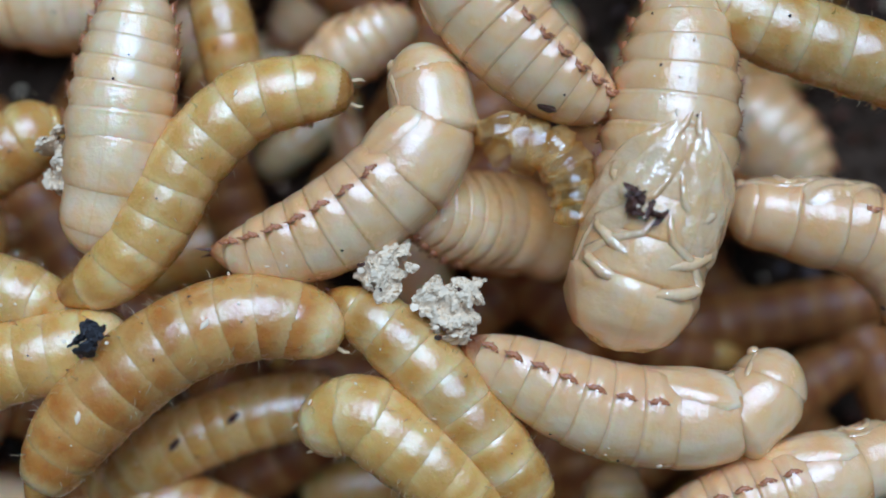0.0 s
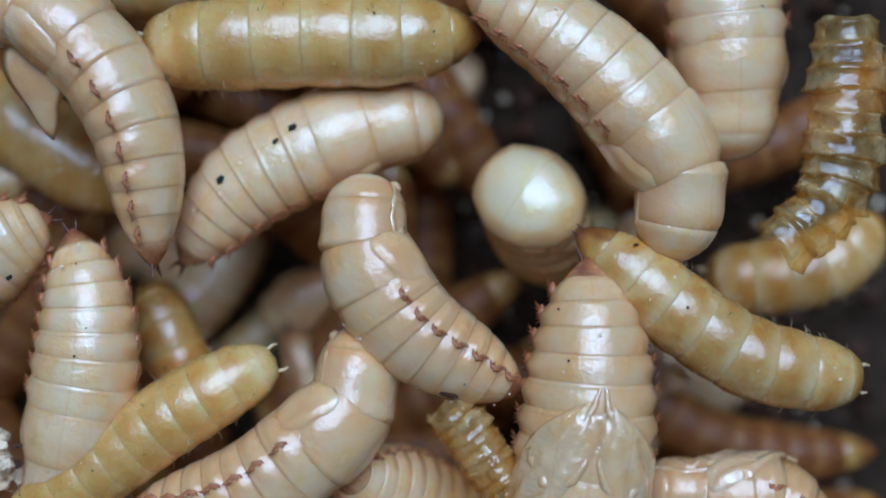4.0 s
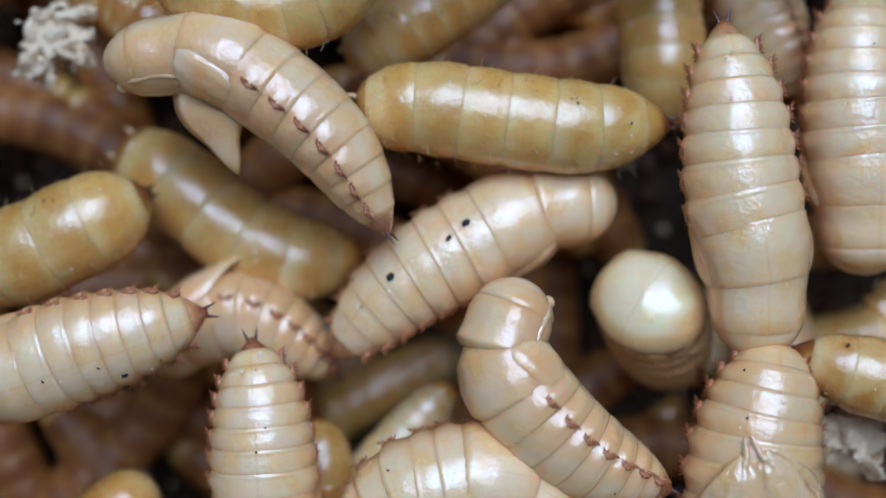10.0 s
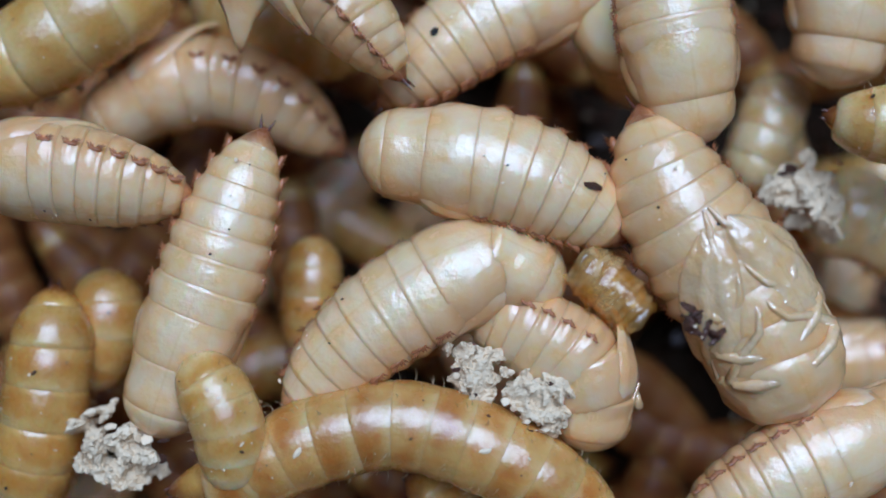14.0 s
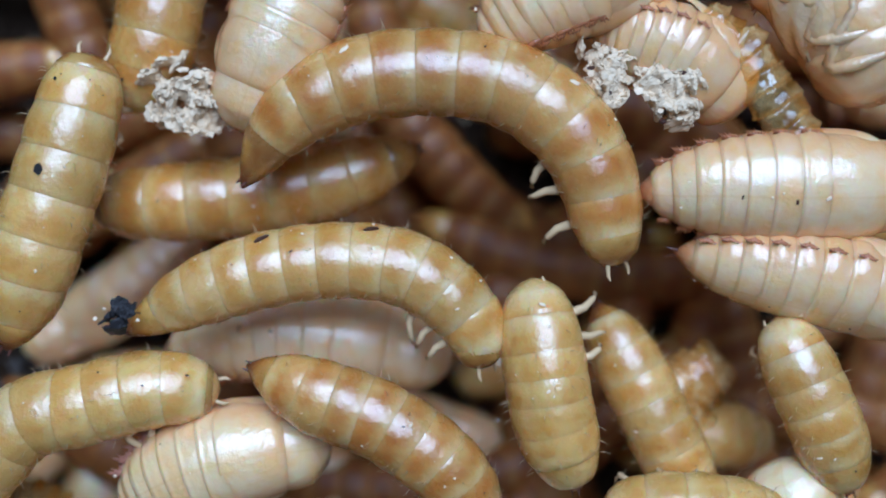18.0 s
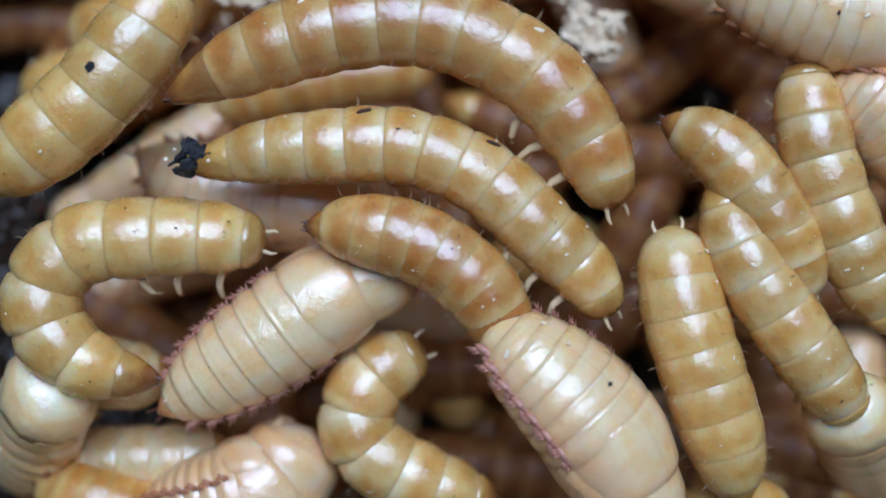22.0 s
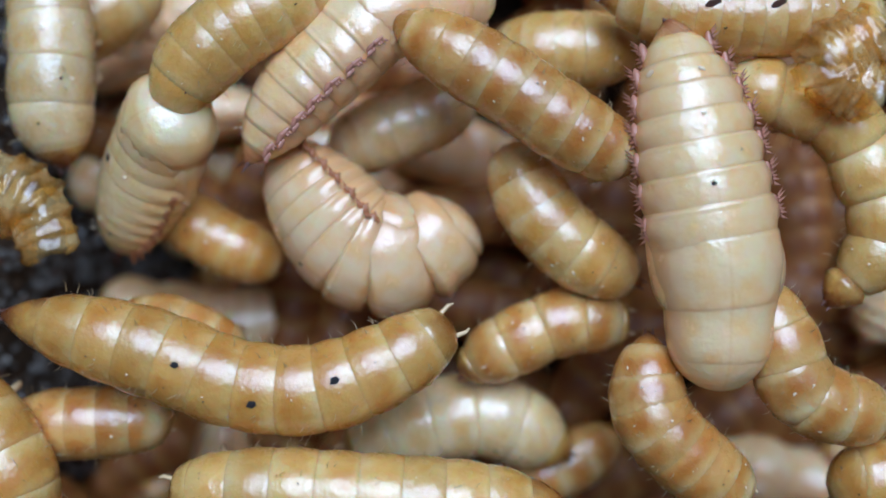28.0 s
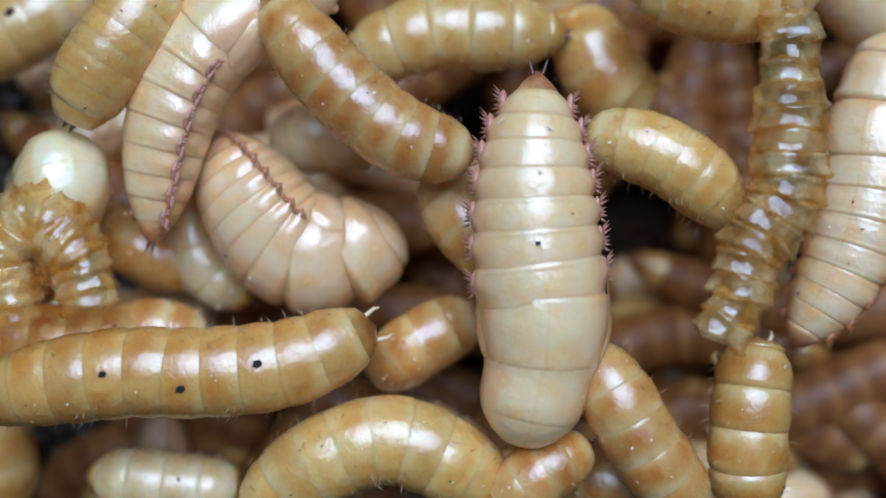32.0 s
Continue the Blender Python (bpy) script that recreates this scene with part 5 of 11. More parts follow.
animal("larva", "striped", 2.01, [
    (0, 0, [(-4.7, -3.8, -0.9), (-7.9, -3, -0.5), (-11.2, -3.8, -0.4), (-14.2, -5.8, -0.4), (-16.8, -8.6, -0.5), (-18.4, -11.7, -0.9)]),
    (1, 0, [(-3.9, -4.4, -0.9), (-7.2, -3.6, -0.5), (-10.4, -4.4, -0.4), (-13.5, -5.6, -0.4), (-16.3, -7.9, -0.5), (-18.2, -11, -0.9)]),
    (2, 0, [(-3.6, -4.4, -0.9), (-6.6, -3.1, -0.5), (-9.6, -3.3, -0.4), (-12.6, -4.1, -0.4), (-15.4, -6.1, -0.5), (-17.5, -8.2, -0.9)]),
    (3, 0, [(-3.5, -4.4, -0.9), (-6.5, -3.2, -0.5), (-9.5, -3.3, -0.4), (-12.6, -4.1, -0.4), (-15.4, -6.1, -0.5), (-17.5, -8.3, -0.9)]),
    (13, 0, [(1.8, -3.1, -0.9), (-0.3, -1.5, -0.5), (-2.8, -0.7, -0.4), (-5.3, -0.7, -0.4), (-7.8, -1.7, -0.5), (-10.4, -3.3, -0.9)]),
    (14, 0, [(2.9, -5.9, -0.9), (0.3, -3.8, -0.5), (-2.9, -2, -0.4), (-6.7, -1, -0.4), (-10.2, -1.7, -0.4), (-13.8, -3.3, -0.5), (-16.9, -4.1, -0.9)]),
    (15, 0, [(1.2, -7.2, -0.9), (-2.1, -3.8, -0.5), (-5.6, -1.8, -0.4), (-9.6, -1.3, -0.4), (-13.9, -2.8, -0.4), (-17.7, -4.4, -0.5), (-21.9, -5.7, -0.9)]),
    (15.5, 0, [(3.7, -6.8, -0.9), (-0.1, -5, -0.5), (-4.2, -2.7, -0.4), (-8.2, -1.4, -0.4), (-12.2, -1.4, -0.4), (-16.5, -2.7, -0.5), (-20.4, -5.5, -0.9)]),
    (17.5, 42, [(1.9, -9.2, -0.9), (-1.5, -5.1, -0.5), (-5, -2.6, -0.4), (-9, -2.1, -0.4), (-13.3, -3.1, -0.4), (-17.1, -4.4, -0.5), (-21, -5.4, -0.9)]),
    (18, 42, [(-1.1, -7.9, -0.9), (-2.5, -2.9, -0.5), (-5.5, -0.1, -0.4), (-9.3, 0.7, -0.4), (-13.1, 0.2, -0.4), (-16.1, -1.6, -0.5), (-17.9, -4.4, -0.9)]),
    (19, 42, [(-3.9, -9.9, -0.9), (-4.2, -6.1, -0.6), (-5, -2.4, -0.4), (-7.5, 0.4, -0.4), (-11.3, 1.3, -0.4), (-15.1, 0.9, -0.4), (-17.9, -0.8, -0.6), (-19.2, -3.6, -0.9)]),
    (20, 42, [(-4, -10.2, -0.9), (-4.3, -6.4, -0.6), (-5.6, -3.3, -0.4), (-8.4, -1.1, -0.4), (-11.9, -0.2, -0.4), (-15.2, -0.6, -0.4), (-18, -2.1, -0.6), (-19.6, -4.8, -0.9)]),
    (21, 42, [(-4.4, -11.8, -0.9), (-4.2, -9.8, -0.6), (-5.2, -6.5, -0.4), (-7.2, -3.7, -0.4), (-10.8, -1.8, -0.4), (-14.3, -1.7, -0.4), (-17.8, -2.7, -0.6), (-19.9, -4.7, -0.9)]),
    (22, 42, [(-2.8, -12.1, -0.9), (-3.8, -9.6, -0.6), (-5.9, -6.6, -0.4), (-8.9, -4.6, -0.4), (-12.4, -3.8, -0.4), (-16.2, -4.3, -0.4), (-19.7, -5.6, -0.6), (-23.1, -7.3, -0.9)]),
    (23, 42, [(-2.4, -12.7, -0.9), (-3.2, -10.2, -0.6), (-4.7, -7.7, -0.4), (-7.8, -5.4, -0.4), (-11.8, -4.4, -0.4), (-16.1, -4.7, -0.4), (-19.4, -5.2, -0.6), (-22, -4.3, -0.9)]),
    (24, 42, [(-2.8, -11.4, -0.9), (-3.7, -8.2, -0.5), (-5.7, -5.4, -0.4), (-8.2, -3.9, -0.5), (-12, -2.8, -0.9)]),
    (25.6, 0, [(-2.8, -11.4, -8.4), (-3.7, -8.2, -8), (-5.7, -5.4, -7.9), (-8.2, -3.9, -8), (-12, -2.8, -8.4)]),
    (32, 0, [(-2.8, -11.4, -8.4), (-3.7, -8.2, -8), (-5.7, -5.4, -7.9), (-8.2, -3.9, -8), (-12, -2.8, -8.4)]),
], "glossy amber mealworm larva with brown stripes, crawling over the pile", 10, 5, "mealworm larvae in the pile", spots=[(8, 0, 0.1, 1), (3, 5, 0.1, 1)])
animal("larva", "banded", 1.68, [
    (0, 0, [(4.5, -11.8, -1.4), (2.4, -9.1, -1), (0.2, -6.3, -0.9), (-2.4, -3.8, -1), (-5.4, -1.9, -1.4)]),
    (1, 0, [(1.4, -11.1, -1.4), (0.1, -8.5, -1), (-0.9, -6, -0.9), (-2.1, -4.4, -1), (-3.4, -3.2, -1.4)]),
    (2, 0, [(4.1, -9.6, -1.4), (2.3, -7.5, -1), (0.5, -5.9, -0.9), (-1.3, -4.4, -1), (-3.1, -3.2, -1.4)]),
    (17.5, 0, [(2.7, -17.2, -4.1), (0.5, -14.2, -3.7), (-1.6, -11.3, -3.6), (-3.8, -8.6, -3.7), (-6.4, -6.2, -4.1)]),
    (18, 0, [(3.3, -19.5, -4.1), (1.9, -16.8, -3.7), (0.6, -14.1, -3.6), (-0.5, -12, -3.7), (-1.6, -9.8, -4.1)]),
    (19, 0, [(2.5, -18.9, -1.4), (1.9, -16, -1), (1.2, -13, -0.9), (-0.1, -9.9, -1), (-1.4, -7, -1.4)]),
    (20, 0, [(2.7, -19.4, -1.4), (2.6, -16.5, -1), (1.8, -13.7, -0.9), (0.8, -11.2, -1), (-1, -8.5, -1.4)]),
    (21, 0, [(3.6, -18.4, -1.4), (3, -15.3, -1), (1.9, -12.5, -0.9), (0.4, -10.2, -1), (-1.7, -8.6, -1.4)]),
    (22, 0, [(5.8, -16, -1.4), (4.9, -13.6, -1), (3.6, -11.4, -0.9), (1.8, -9.3, -1), (-0.6, -8.1, -1.4)]),
    (23, 0, [(5.6, -16.8, -1.4), (4.8, -14.2, -1), (4, -11.4, -0.9), (2.4, -9.2, -0.9), (0.4, -7.4, -1), (-2.1, -6.1, -1.4)]),
    (24, 0, [(7, -13.1, -1.4), (4.6, -10.6, -0.9), (2.5, -8.9, -0.9), (-0.4, -7.2, -1.4)]),
    (26.5, 0, [(13.3, -7.7, -1.4), (11.8, -5.8, -0.9), (10.5, -3.7, -0.9), (8.2, -2.5, -1.4)]),
    (28.1, 0, [(13.3, -7.7, -8.9), (11.8, -5.8, -8.4), (10.5, -3.7, -8.4), (8.2, -2.5, -8.9)]),
    (32, 0, [(13.3, -7.7, -8.9), (11.8, -5.8, -8.4), (10.5, -3.7, -8.4), (8.2, -2.5, -8.9)]),
], "yellow mealworm larva with brown bands, crawling in the pile", 11, 5, "mealworm larvae in the pile")
animal("larva", "yellow", 1.88, [
    (0, 0, [(-14.6, -4.1, -1.5), (-17.2, -4.6, -1.1), (-20, -5.3, -1), (-22.5, -6.3, -1.1), (-25.5, -7.2, -1.5)]),
    (1, 0, [(-13.1, -7.3, -1.5), (-15.9, -7.3, -1.1), (-18.4, -7.8, -1), (-21.3, -8.8, -1.1), (-24.3, -9.6, -1.5)]),
    (2, 0, [(-17.5, -8.1, -1.5), (-19.9, -7.2, -1), (-22.2, -7, -1), (-25.2, -7, -1.5)]),
    (17.5, 40, [(-19.6, -12.7, -1.5), (-22.3, -12.5, -1.1), (-25.1, -13, -1), (-27.6, -14.3, -1), (-29.5, -16.4, -1.1), (-30.6, -18.8, -1.5)]),
    (18, 40, [(-19.2, -13.6, -1.5), (-22, -13.5, -1.1), (-25.1, -14.2, -1), (-27.9, -15, -1), (-29.7, -17.4, -1.1), (-30.6, -20, -1.5)]),
    (19, 40, [(-18.4, -13, -1.5), (-21.3, -12.8, -1.1), (-24, -12.9, -1), (-26.8, -13.2, -1), (-28.6, -15, -1), (-28.7, -17.1, -1.1), (-28, -18.9, -1.5)]),
    (20, 40, [(-18.8, -14.1, -1.5), (-21.4, -13.7, -1.1), (-24.7, -13.5, -1), (-27.5, -14.2, -1), (-28.9, -16.3, -1), (-27.8, -18.3, -1.1), (-25.3, -19.1, -1.5)]),
    (21, 40, [(-19.4, -14.7, -1.5), (-22, -13.6, -1.2), (-25, -13.3, -1), (-27.6, -14.1, -1), (-28.7, -16.1, -1), (-27.8, -18.1, -1), (-25.6, -19.2, -1.2), (-23.4, -18.7, -1.5)]),
    (22, 40, [(-18.5, -13.6, -1.5), (-21.1, -13.4, -1.2), (-24.2, -13.4, -1), (-27.2, -13.9, -1), (-28.6, -15.9, -1), (-28, -18, -1), (-25.7, -19.5, -1.2), (-23.2, -19.8, -1.5)]),
    (23, 40, [(-18, -10.6, -1.5), (-20.7, -10.9, -1.2), (-23.8, -11.2, -1), (-26.8, -12.2, -1), (-28.9, -14.8, -1), (-28.4, -17.6, -1), (-26.1, -19.3, -1.2), (-23.1, -19.9, -1.5)]),
    (24, 0, [(-22.5, -5.4, -1.5), (-23.4, -8.1, -1.1), (-25, -10.6, -1), (-26.7, -12.9, -1), (-28, -15.2, -1.1), (-28.8, -17, -1.5)]),
    (24.5, 0, [(-20.4, -8.4, -1.5), (-20.8, -11.1, -1.1), (-22.4, -13.4, -1), (-24.4, -15.2, -1), (-26, -16.7, -1.1), (-27, -18.2, -1.5)]),
    (26.5, 0, [(-14.4, -9.2, -1.5), (-16.7, -10.3, -1.1), (-19.5, -11.6, -1), (-22.3, -12.9, -1), (-24.3, -14.9, -1.1), (-25.2, -16.9, -1.5)]),
    (27, 0, [(-15.4, -11, -1.5), (-18, -11.6, -1.1), (-20.8, -12.6, -1), (-23.3, -14.1, -1.1), (-24.6, -16.1, -1.5)]),
    (28, 0, [(-17.7, -10.3, -1.5), (-19.9, -11.7, -1.1), (-22, -13, -1), (-23.7, -14.7, -1.1), (-24.6, -16.5, -1.5)]),
    (29, 0, [(-12, -14.8, 1.1), (-15, -14.5, 1.5), (-18.4, -14.5, 1.6), (-21.1, -14.9, 1.5), (-23.9, -16, 1.1)]),
    (30, 0, [(-17.7, -10.3, -1.5), (-19.7, -11.7, -1.1), (-22, -13, -1), (-23.8, -14.2, -1.1), (-25.2, -16.2, -1.5)]),
    (31, 0, [(-22.5, -8.9, -1.5), (-23.7, -11.1, -1), (-24.7, -13.1, -1), (-25.3, -15.6, -1.5)]),
    (32, 0, [(-21.4, -10.2, -1.5), (-22.8, -12.3, -1), (-24.1, -14.1, -1), (-25.5, -16.4, -1.5)]),
], "glossy yellow mealworm larva crawling in the pile", 12, 5, "mealworm larvae in the pile")
animal("larva", "banded", 1.60, [
    (0, 0, [(-24.3, -1, -2.2), (-21.5, -1.5, -1.7), (-18.9, -2.3, -1.7), (-16.8, -3.5, -2.2)]),
    (1, 0, [(-22.8, -1.4, -2.2), (-20, -1.9, -1.7), (-17.1, -3.2, -1.7), (-14.3, -4.7, -2.2)]),
    (2, 0, [(-22.9, -4.3, -2.2), (-20.1, -5, -1.7), (-17.7, -6.4, -2.2)]),
    (13, 0, [(-11.6, -3.6, 0.1), (-12.5, -0.2, 0.6), (-13.9, 2.4, 0.1)]),
    (14, 0, [(-13.7, -3.4, 0.1), (-14.1, -0.6, 0.6), (-15.7, 2.1, 0.1)]),
    (15, 0, [(-14.3, -1.8, 0.1), (-14.7, 1.2, 0.6), (-15.6, 4.8, 0.1)]),
    (15.5, 0, [(-15.4, -1.3, -7.2), (-15.9, 1.5, -6.8), (-16.8, 5.2, -7.2)]),
    (17.5, 0, [(-15, -0.2, -17.5), (-15.6, 2.7, -17), (-16.5, 6.7, -17.5)]),
    (19.1, 0, [(-15, -0.2, -21.5), (-15.6, 2.7, -21), (-16.5, 6.7, -21.5)]),
    (32, 0, [(-15, -0.2, -21.5), (-15.6, 2.7, -21), (-16.5, 6.7, -21.5)]),
], "yellow mealworm larva with brown bands, crawling in the pile", 13, 5, "mealworm larvae in the pile")
animal("larva", "banded", 1.78, [
    (0, 0, [(-4.7, -7.9, -7.2), (-7.7, -7.9, -6.8), (-10.8, -8.7, -6.8), (-13.9, -10.1, -6.8), (-17.1, -12.5, -7.2)]),
    (1, 0, [(-5, -8.1, -7.2), (-7.7, -8.6, -6.8), (-10.6, -9.2, -6.8), (-13.4, -10, -6.8), (-16.3, -12.1, -7.2)]),
    (2, 0, [(-3.6, -8.9, -7.2), (-6.4, -8.8, -6.8), (-9.2, -9.1, -6.8), (-12, -9.3, -6.8), (-15.5, -10.8, -7.2)]),
    (17.5, 50, [(-6.7, -10.3, -1.5), (-9, -8.5, -1.1), (-12.6, -7.9, -1), (-16.4, -8.5, -1), (-20.3, -8.7, -1.1), (-23.8, -9.3, -1.5)]),
    (18, 50, [(-7, -12.5, -1.5), (-7.8, -10.2, -1.1), (-10.3, -8.2, -1), (-13.6, -7.7, -1), (-17.2, -8.2, -1), (-20.5, -9.4, -1.1), (-23.3, -11, -1.5)]),
    (19, 50, [(-8, -11, -1.5), (-10.3, -9.2, -1.1), (-13.3, -8.4, -1), (-16.9, -8.3, -1), (-20.2, -8.7, -1.1), (-23.4, -9.7, -1.5)]),
    (20, 50, [(-7.3, -13.2, -1.5), (-8.6, -11.4, -1.1), (-10.9, -9.6, -1), (-14, -8.4, -1), (-17.5, -8.1, -1), (-20.9, -8.6, -1.1), (-24, -9.6, -1.5)]),
    (21, 50, [(-7.2, -15.1, -1.5), (-8.2, -13.3, -1.1), (-10.5, -11.5, -1), (-13.1, -10, -1), (-16.4, -9, -1), (-19.5, -8.2, -1.1), (-22.3, -6.2, -1.5)]),
    (22, 50, [(-2.9, -17, -1.5), (-4, -15.2, -1.2), (-6.3, -12.9, -1), (-8.9, -10.6, -1), (-12.2, -9.3, -1), (-15.7, -9.3, -1), (-19.1, -9.6, -1.2), (-22.5, -10.3, -1.5)]),
    (23, 50, [(-2.8, -17.6, -1.5), (-3.9, -15.8, -1.2), (-5.9, -13.2, -1), (-8.2, -10.9, -1), (-11, -8.9, -1), (-14.3, -7.7, -1), (-17.7, -7.3, -1.2), (-21.3, -7, -1.5)]),
    (24, 0, [(-1.2, -18.8, -1.5), (-2, -17, -1.1), (-3.8, -13.9, -1), (-5.9, -11.4, -1), (-8.4, -9.1, -1), (-12, -7.8, -1.1), (-14.8, -6.2, -1.5)]),
    (24.5, 0, [(0.5, -18.2, -1.5), (-1.5, -16.7, -1.1), (-3.8, -14.9, -1), (-6.6, -13.1, -1), (-9.1, -10.8, -1.1), (-12.1, -8.7, -1.5)]),
    (26.5, 0, [(5.2, -12, -1.5), (1.7, -11.8, -1.1), (-1.4, -11.8, -1), (-4.7, -11.6, -1.1), (-8.2, -10.5, -1.5)]),
    (27, 0, [(6.4, -11.5, -1.5), (3.2, -11.6, -1.1), (-0.2, -11.6, -1), (-3.2, -11.3, -1.1), (-7, -10.2, -1.5)]),
    (28, 0, [(7.3, -12.1, -1.5), (4.3, -12.2, -1.1), (1.5, -12.2, -1), (-1.6, -11.9, -1.1), (-4.8, -11.3, -1.5)]),
    (29, 0, [(6.8, -10.8, -1.5), (3.9, -11.7, -1), (1.6, -11.7, -1), (-1.1, -10.6, -1.5)]),
    (30, 0, [(7.7, -10.1, -1.5), (5, -11.2, -1), (2.5, -10.9, -1), (0, -10.1, -1.5)]),
    (32, 0, [(7.7, -10.1, -1.5), (5, -11.2, -1), (2.5, -10.9, -1), (0, -10.1, -1.5)]),
], "yellow mealworm larva with brown bands, crawling in the pile", 14, 5, "mealworm larvae in the pile", spots=[(4, 10, 0.12, 2), (7, 5, 0.12, 2)])
animal("larva", "yellow", 1.93, [
    (0, 0, [(-6, -8.4, -1.4), (-3.9, -7.5, -1), (-1.6, -8.9, -0.9), (0.4, -10.4, -1), (3, -12.5, -1.4)]),
    (1, 0, [(-6.3, -9.1, -1.4), (-3.9, -7.7, -1), (-1.1, -9, -0.9), (1.2, -10.5, -1), (3.2, -12.4, -1.4)]),
    (2, 0, [(-5.1, -10.1, -1.4), (-2.8, -9, -0.9), (0, -9.5, -0.9), (2, -10.9, -1.4)]),
    (17.5, 45, [(-6.2, -9.9, -1.4), (-5.5, -12.5, -0.9), (-4.2, -14.8, -0.9), (-2.6, -17.2, -1.4)]),
    (18, 45, [(-4.8, -9.2, -1.4), (-4.4, -12.2, -0.9), (-3.9, -15, -0.9), (-2.9, -17.9, -1.4)]),
    (19, 45, [(-7, -9.4, -1.4), (-7.2, -12.5, -1), (-6.5, -15, -0.9), (-4.4, -17.1, -1), (-1.8, -18.4, -1.4)]),
    (20, 45, [(-5.8, -9.9, -1.4), (-4.5, -13, -1), (-3, -16, -0.9), (-1.5, -18.8, -1), (0.1, -21.2, -1.4)]),
    (21, 45, [(-5.8, -13.1, -1.4), (-4.9, -15.6, -1), (-3.4, -18.1, -0.9), (-1.6, -20.4, -1), (0, -22.3, -1.4)]),
    (22, 0, [(-0.3, -13.1, -1.4), (0.3, -16.7, -1), (1.3, -20, -0.9), (2.3, -23.1, -1), (2.9, -25.7, -1.4)]),
    (23, 0, [(0.6, -12.7, -1.4), (1.2, -16.3, -1), (1.7, -19.6, -0.9), (1.9, -22.9, -1), (1.5, -26.5, -1.4)]),
    (24, 0, [(1.9, -13.4, -1.4), (2.3, -17.5, -1), (2, -21.1, -0.9), (1, -24.6, -1), (-0.4, -28.8, -1.4)]),
    (24.5, 0, [(2.5, -14.4, -1.4), (2.6, -18, -1), (2, -21.3, -0.9), (0.5, -24.6, -1), (-0.6, -28.2, -1.4)]),
    (26.5, 0, [(8.2, -17.9, -1.4), (7.7, -21.8, -0.9), (7, -25.6, -0.9), (6.7, -28.7, -1.4)]),
    (29, 0, [(19.2, -17.8, -19.6), (18, -22.5, -19.1), (16.8, -27.1, -19.1), (16, -30.9, -19.6)]),
    (30.6, 0, [(19.2, -17.8, -21.5), (18, -22.5, -21), (16.8, -27.1, -21), (16, -30.9, -21.5)]),
    (32, 0, [(19.2, -17.8, -21.5), (18, -22.5, -21), (16.8, -27.1, -21), (16, -30.9, -21.5)]),
], "glossy yellow mealworm larva crawling in the pile", 15, 5, "mealworm larvae in the pile")
animal("pupa", "cream", 2.31, [
    (0, -50, [(21.4, -9, -1.9), (17.9, -10.2, -1.5), (14.8, -11.3, -1.4), (11.7, -12.3, -1.5), (9, -13.4, -1.9)]),
    (1, -50, [(22.2, -9.8, -1.9), (18.1, -10.6, -1.5), (15.5, -11.4, -1.4), (12.5, -12.4, -1.5), (9.7, -13.6, -1.9)]),
    (15, -50, [(20.3, -9.3, -1.9), (15.4, -8.6, -1.4), (11.5, -8.6, -1.4), (6.5, -9.7, -1.9)]),
    (15.5, -50, [(19.9, -11.2, -1.9), (15.8, -10.2, -1.5), (12.2, -9.9, -1.4), (8.1, -10, -1.5), (4.1, -10.5, -1.9)]),
    (17.5, -50, [(16.5, -12, -1.9), (12, -9.8, -1.5), (8.9, -9, -1.4), (6.1, -8.7, -1.5), (2.7, -9.2, -1.9)]),
    (18, -50, [(15.6, -10.5, -1.9), (11, -9.2, -1.5), (7.6, -8.4, -1.4), (4.8, -7.9, -1.5), (1.7, -7.3, -1.9)]),
    (19, -50, [(13.3, -9.2, -1.9), (9.7, -7.9, -1.5), (7.2, -6.6, -1.4), (5.1, -5.3, -1.5), (3.4, -4.6, -1.9)]),
    (20, -50, [(12.6, -9.4, -1.9), (9.1, -8.1, -1.5), (6.5, -7.1, -1.4), (4.2, -5.8, -1.5), (2, -5, -1.9)]),
    (21, -50, [(14.1, -9.2, -1.9), (10, -8.9, -1.5), (7.2, -8.7, -1.4), (4.9, -8.6, -1.5), (1.9, -8.5, -1.9)]),
    (22, -50, [(13.5, -11.9, -1.9), (10.9, -9.3, -1.4), (9.4, -7.7, -1.4), (6.9, -6.4, -1.9)]),
    (23, -50, [(15.4, -11.7, -1.9), (12.8, -9.1, -1.4), (11.5, -7.8, -1.4), (9.7, -6.7, -1.9)]),
    (24.6, -50, [(15.4, -11.7, -9.4), (12.8, -9.1, -8.9), (11.5, -7.8, -8.9), (9.7, -6.7, -9.4)]),
    (32, -50, [(15.4, -11.7, -9.4), (12.8, -9.1, -8.9), (11.5, -7.8, -8.9), (9.7, -6.7, -9.4)]),
], "cream waxy mealworm pupa with red-brown toothed fringes", 16, 4, "mealworm pupae in the pile")
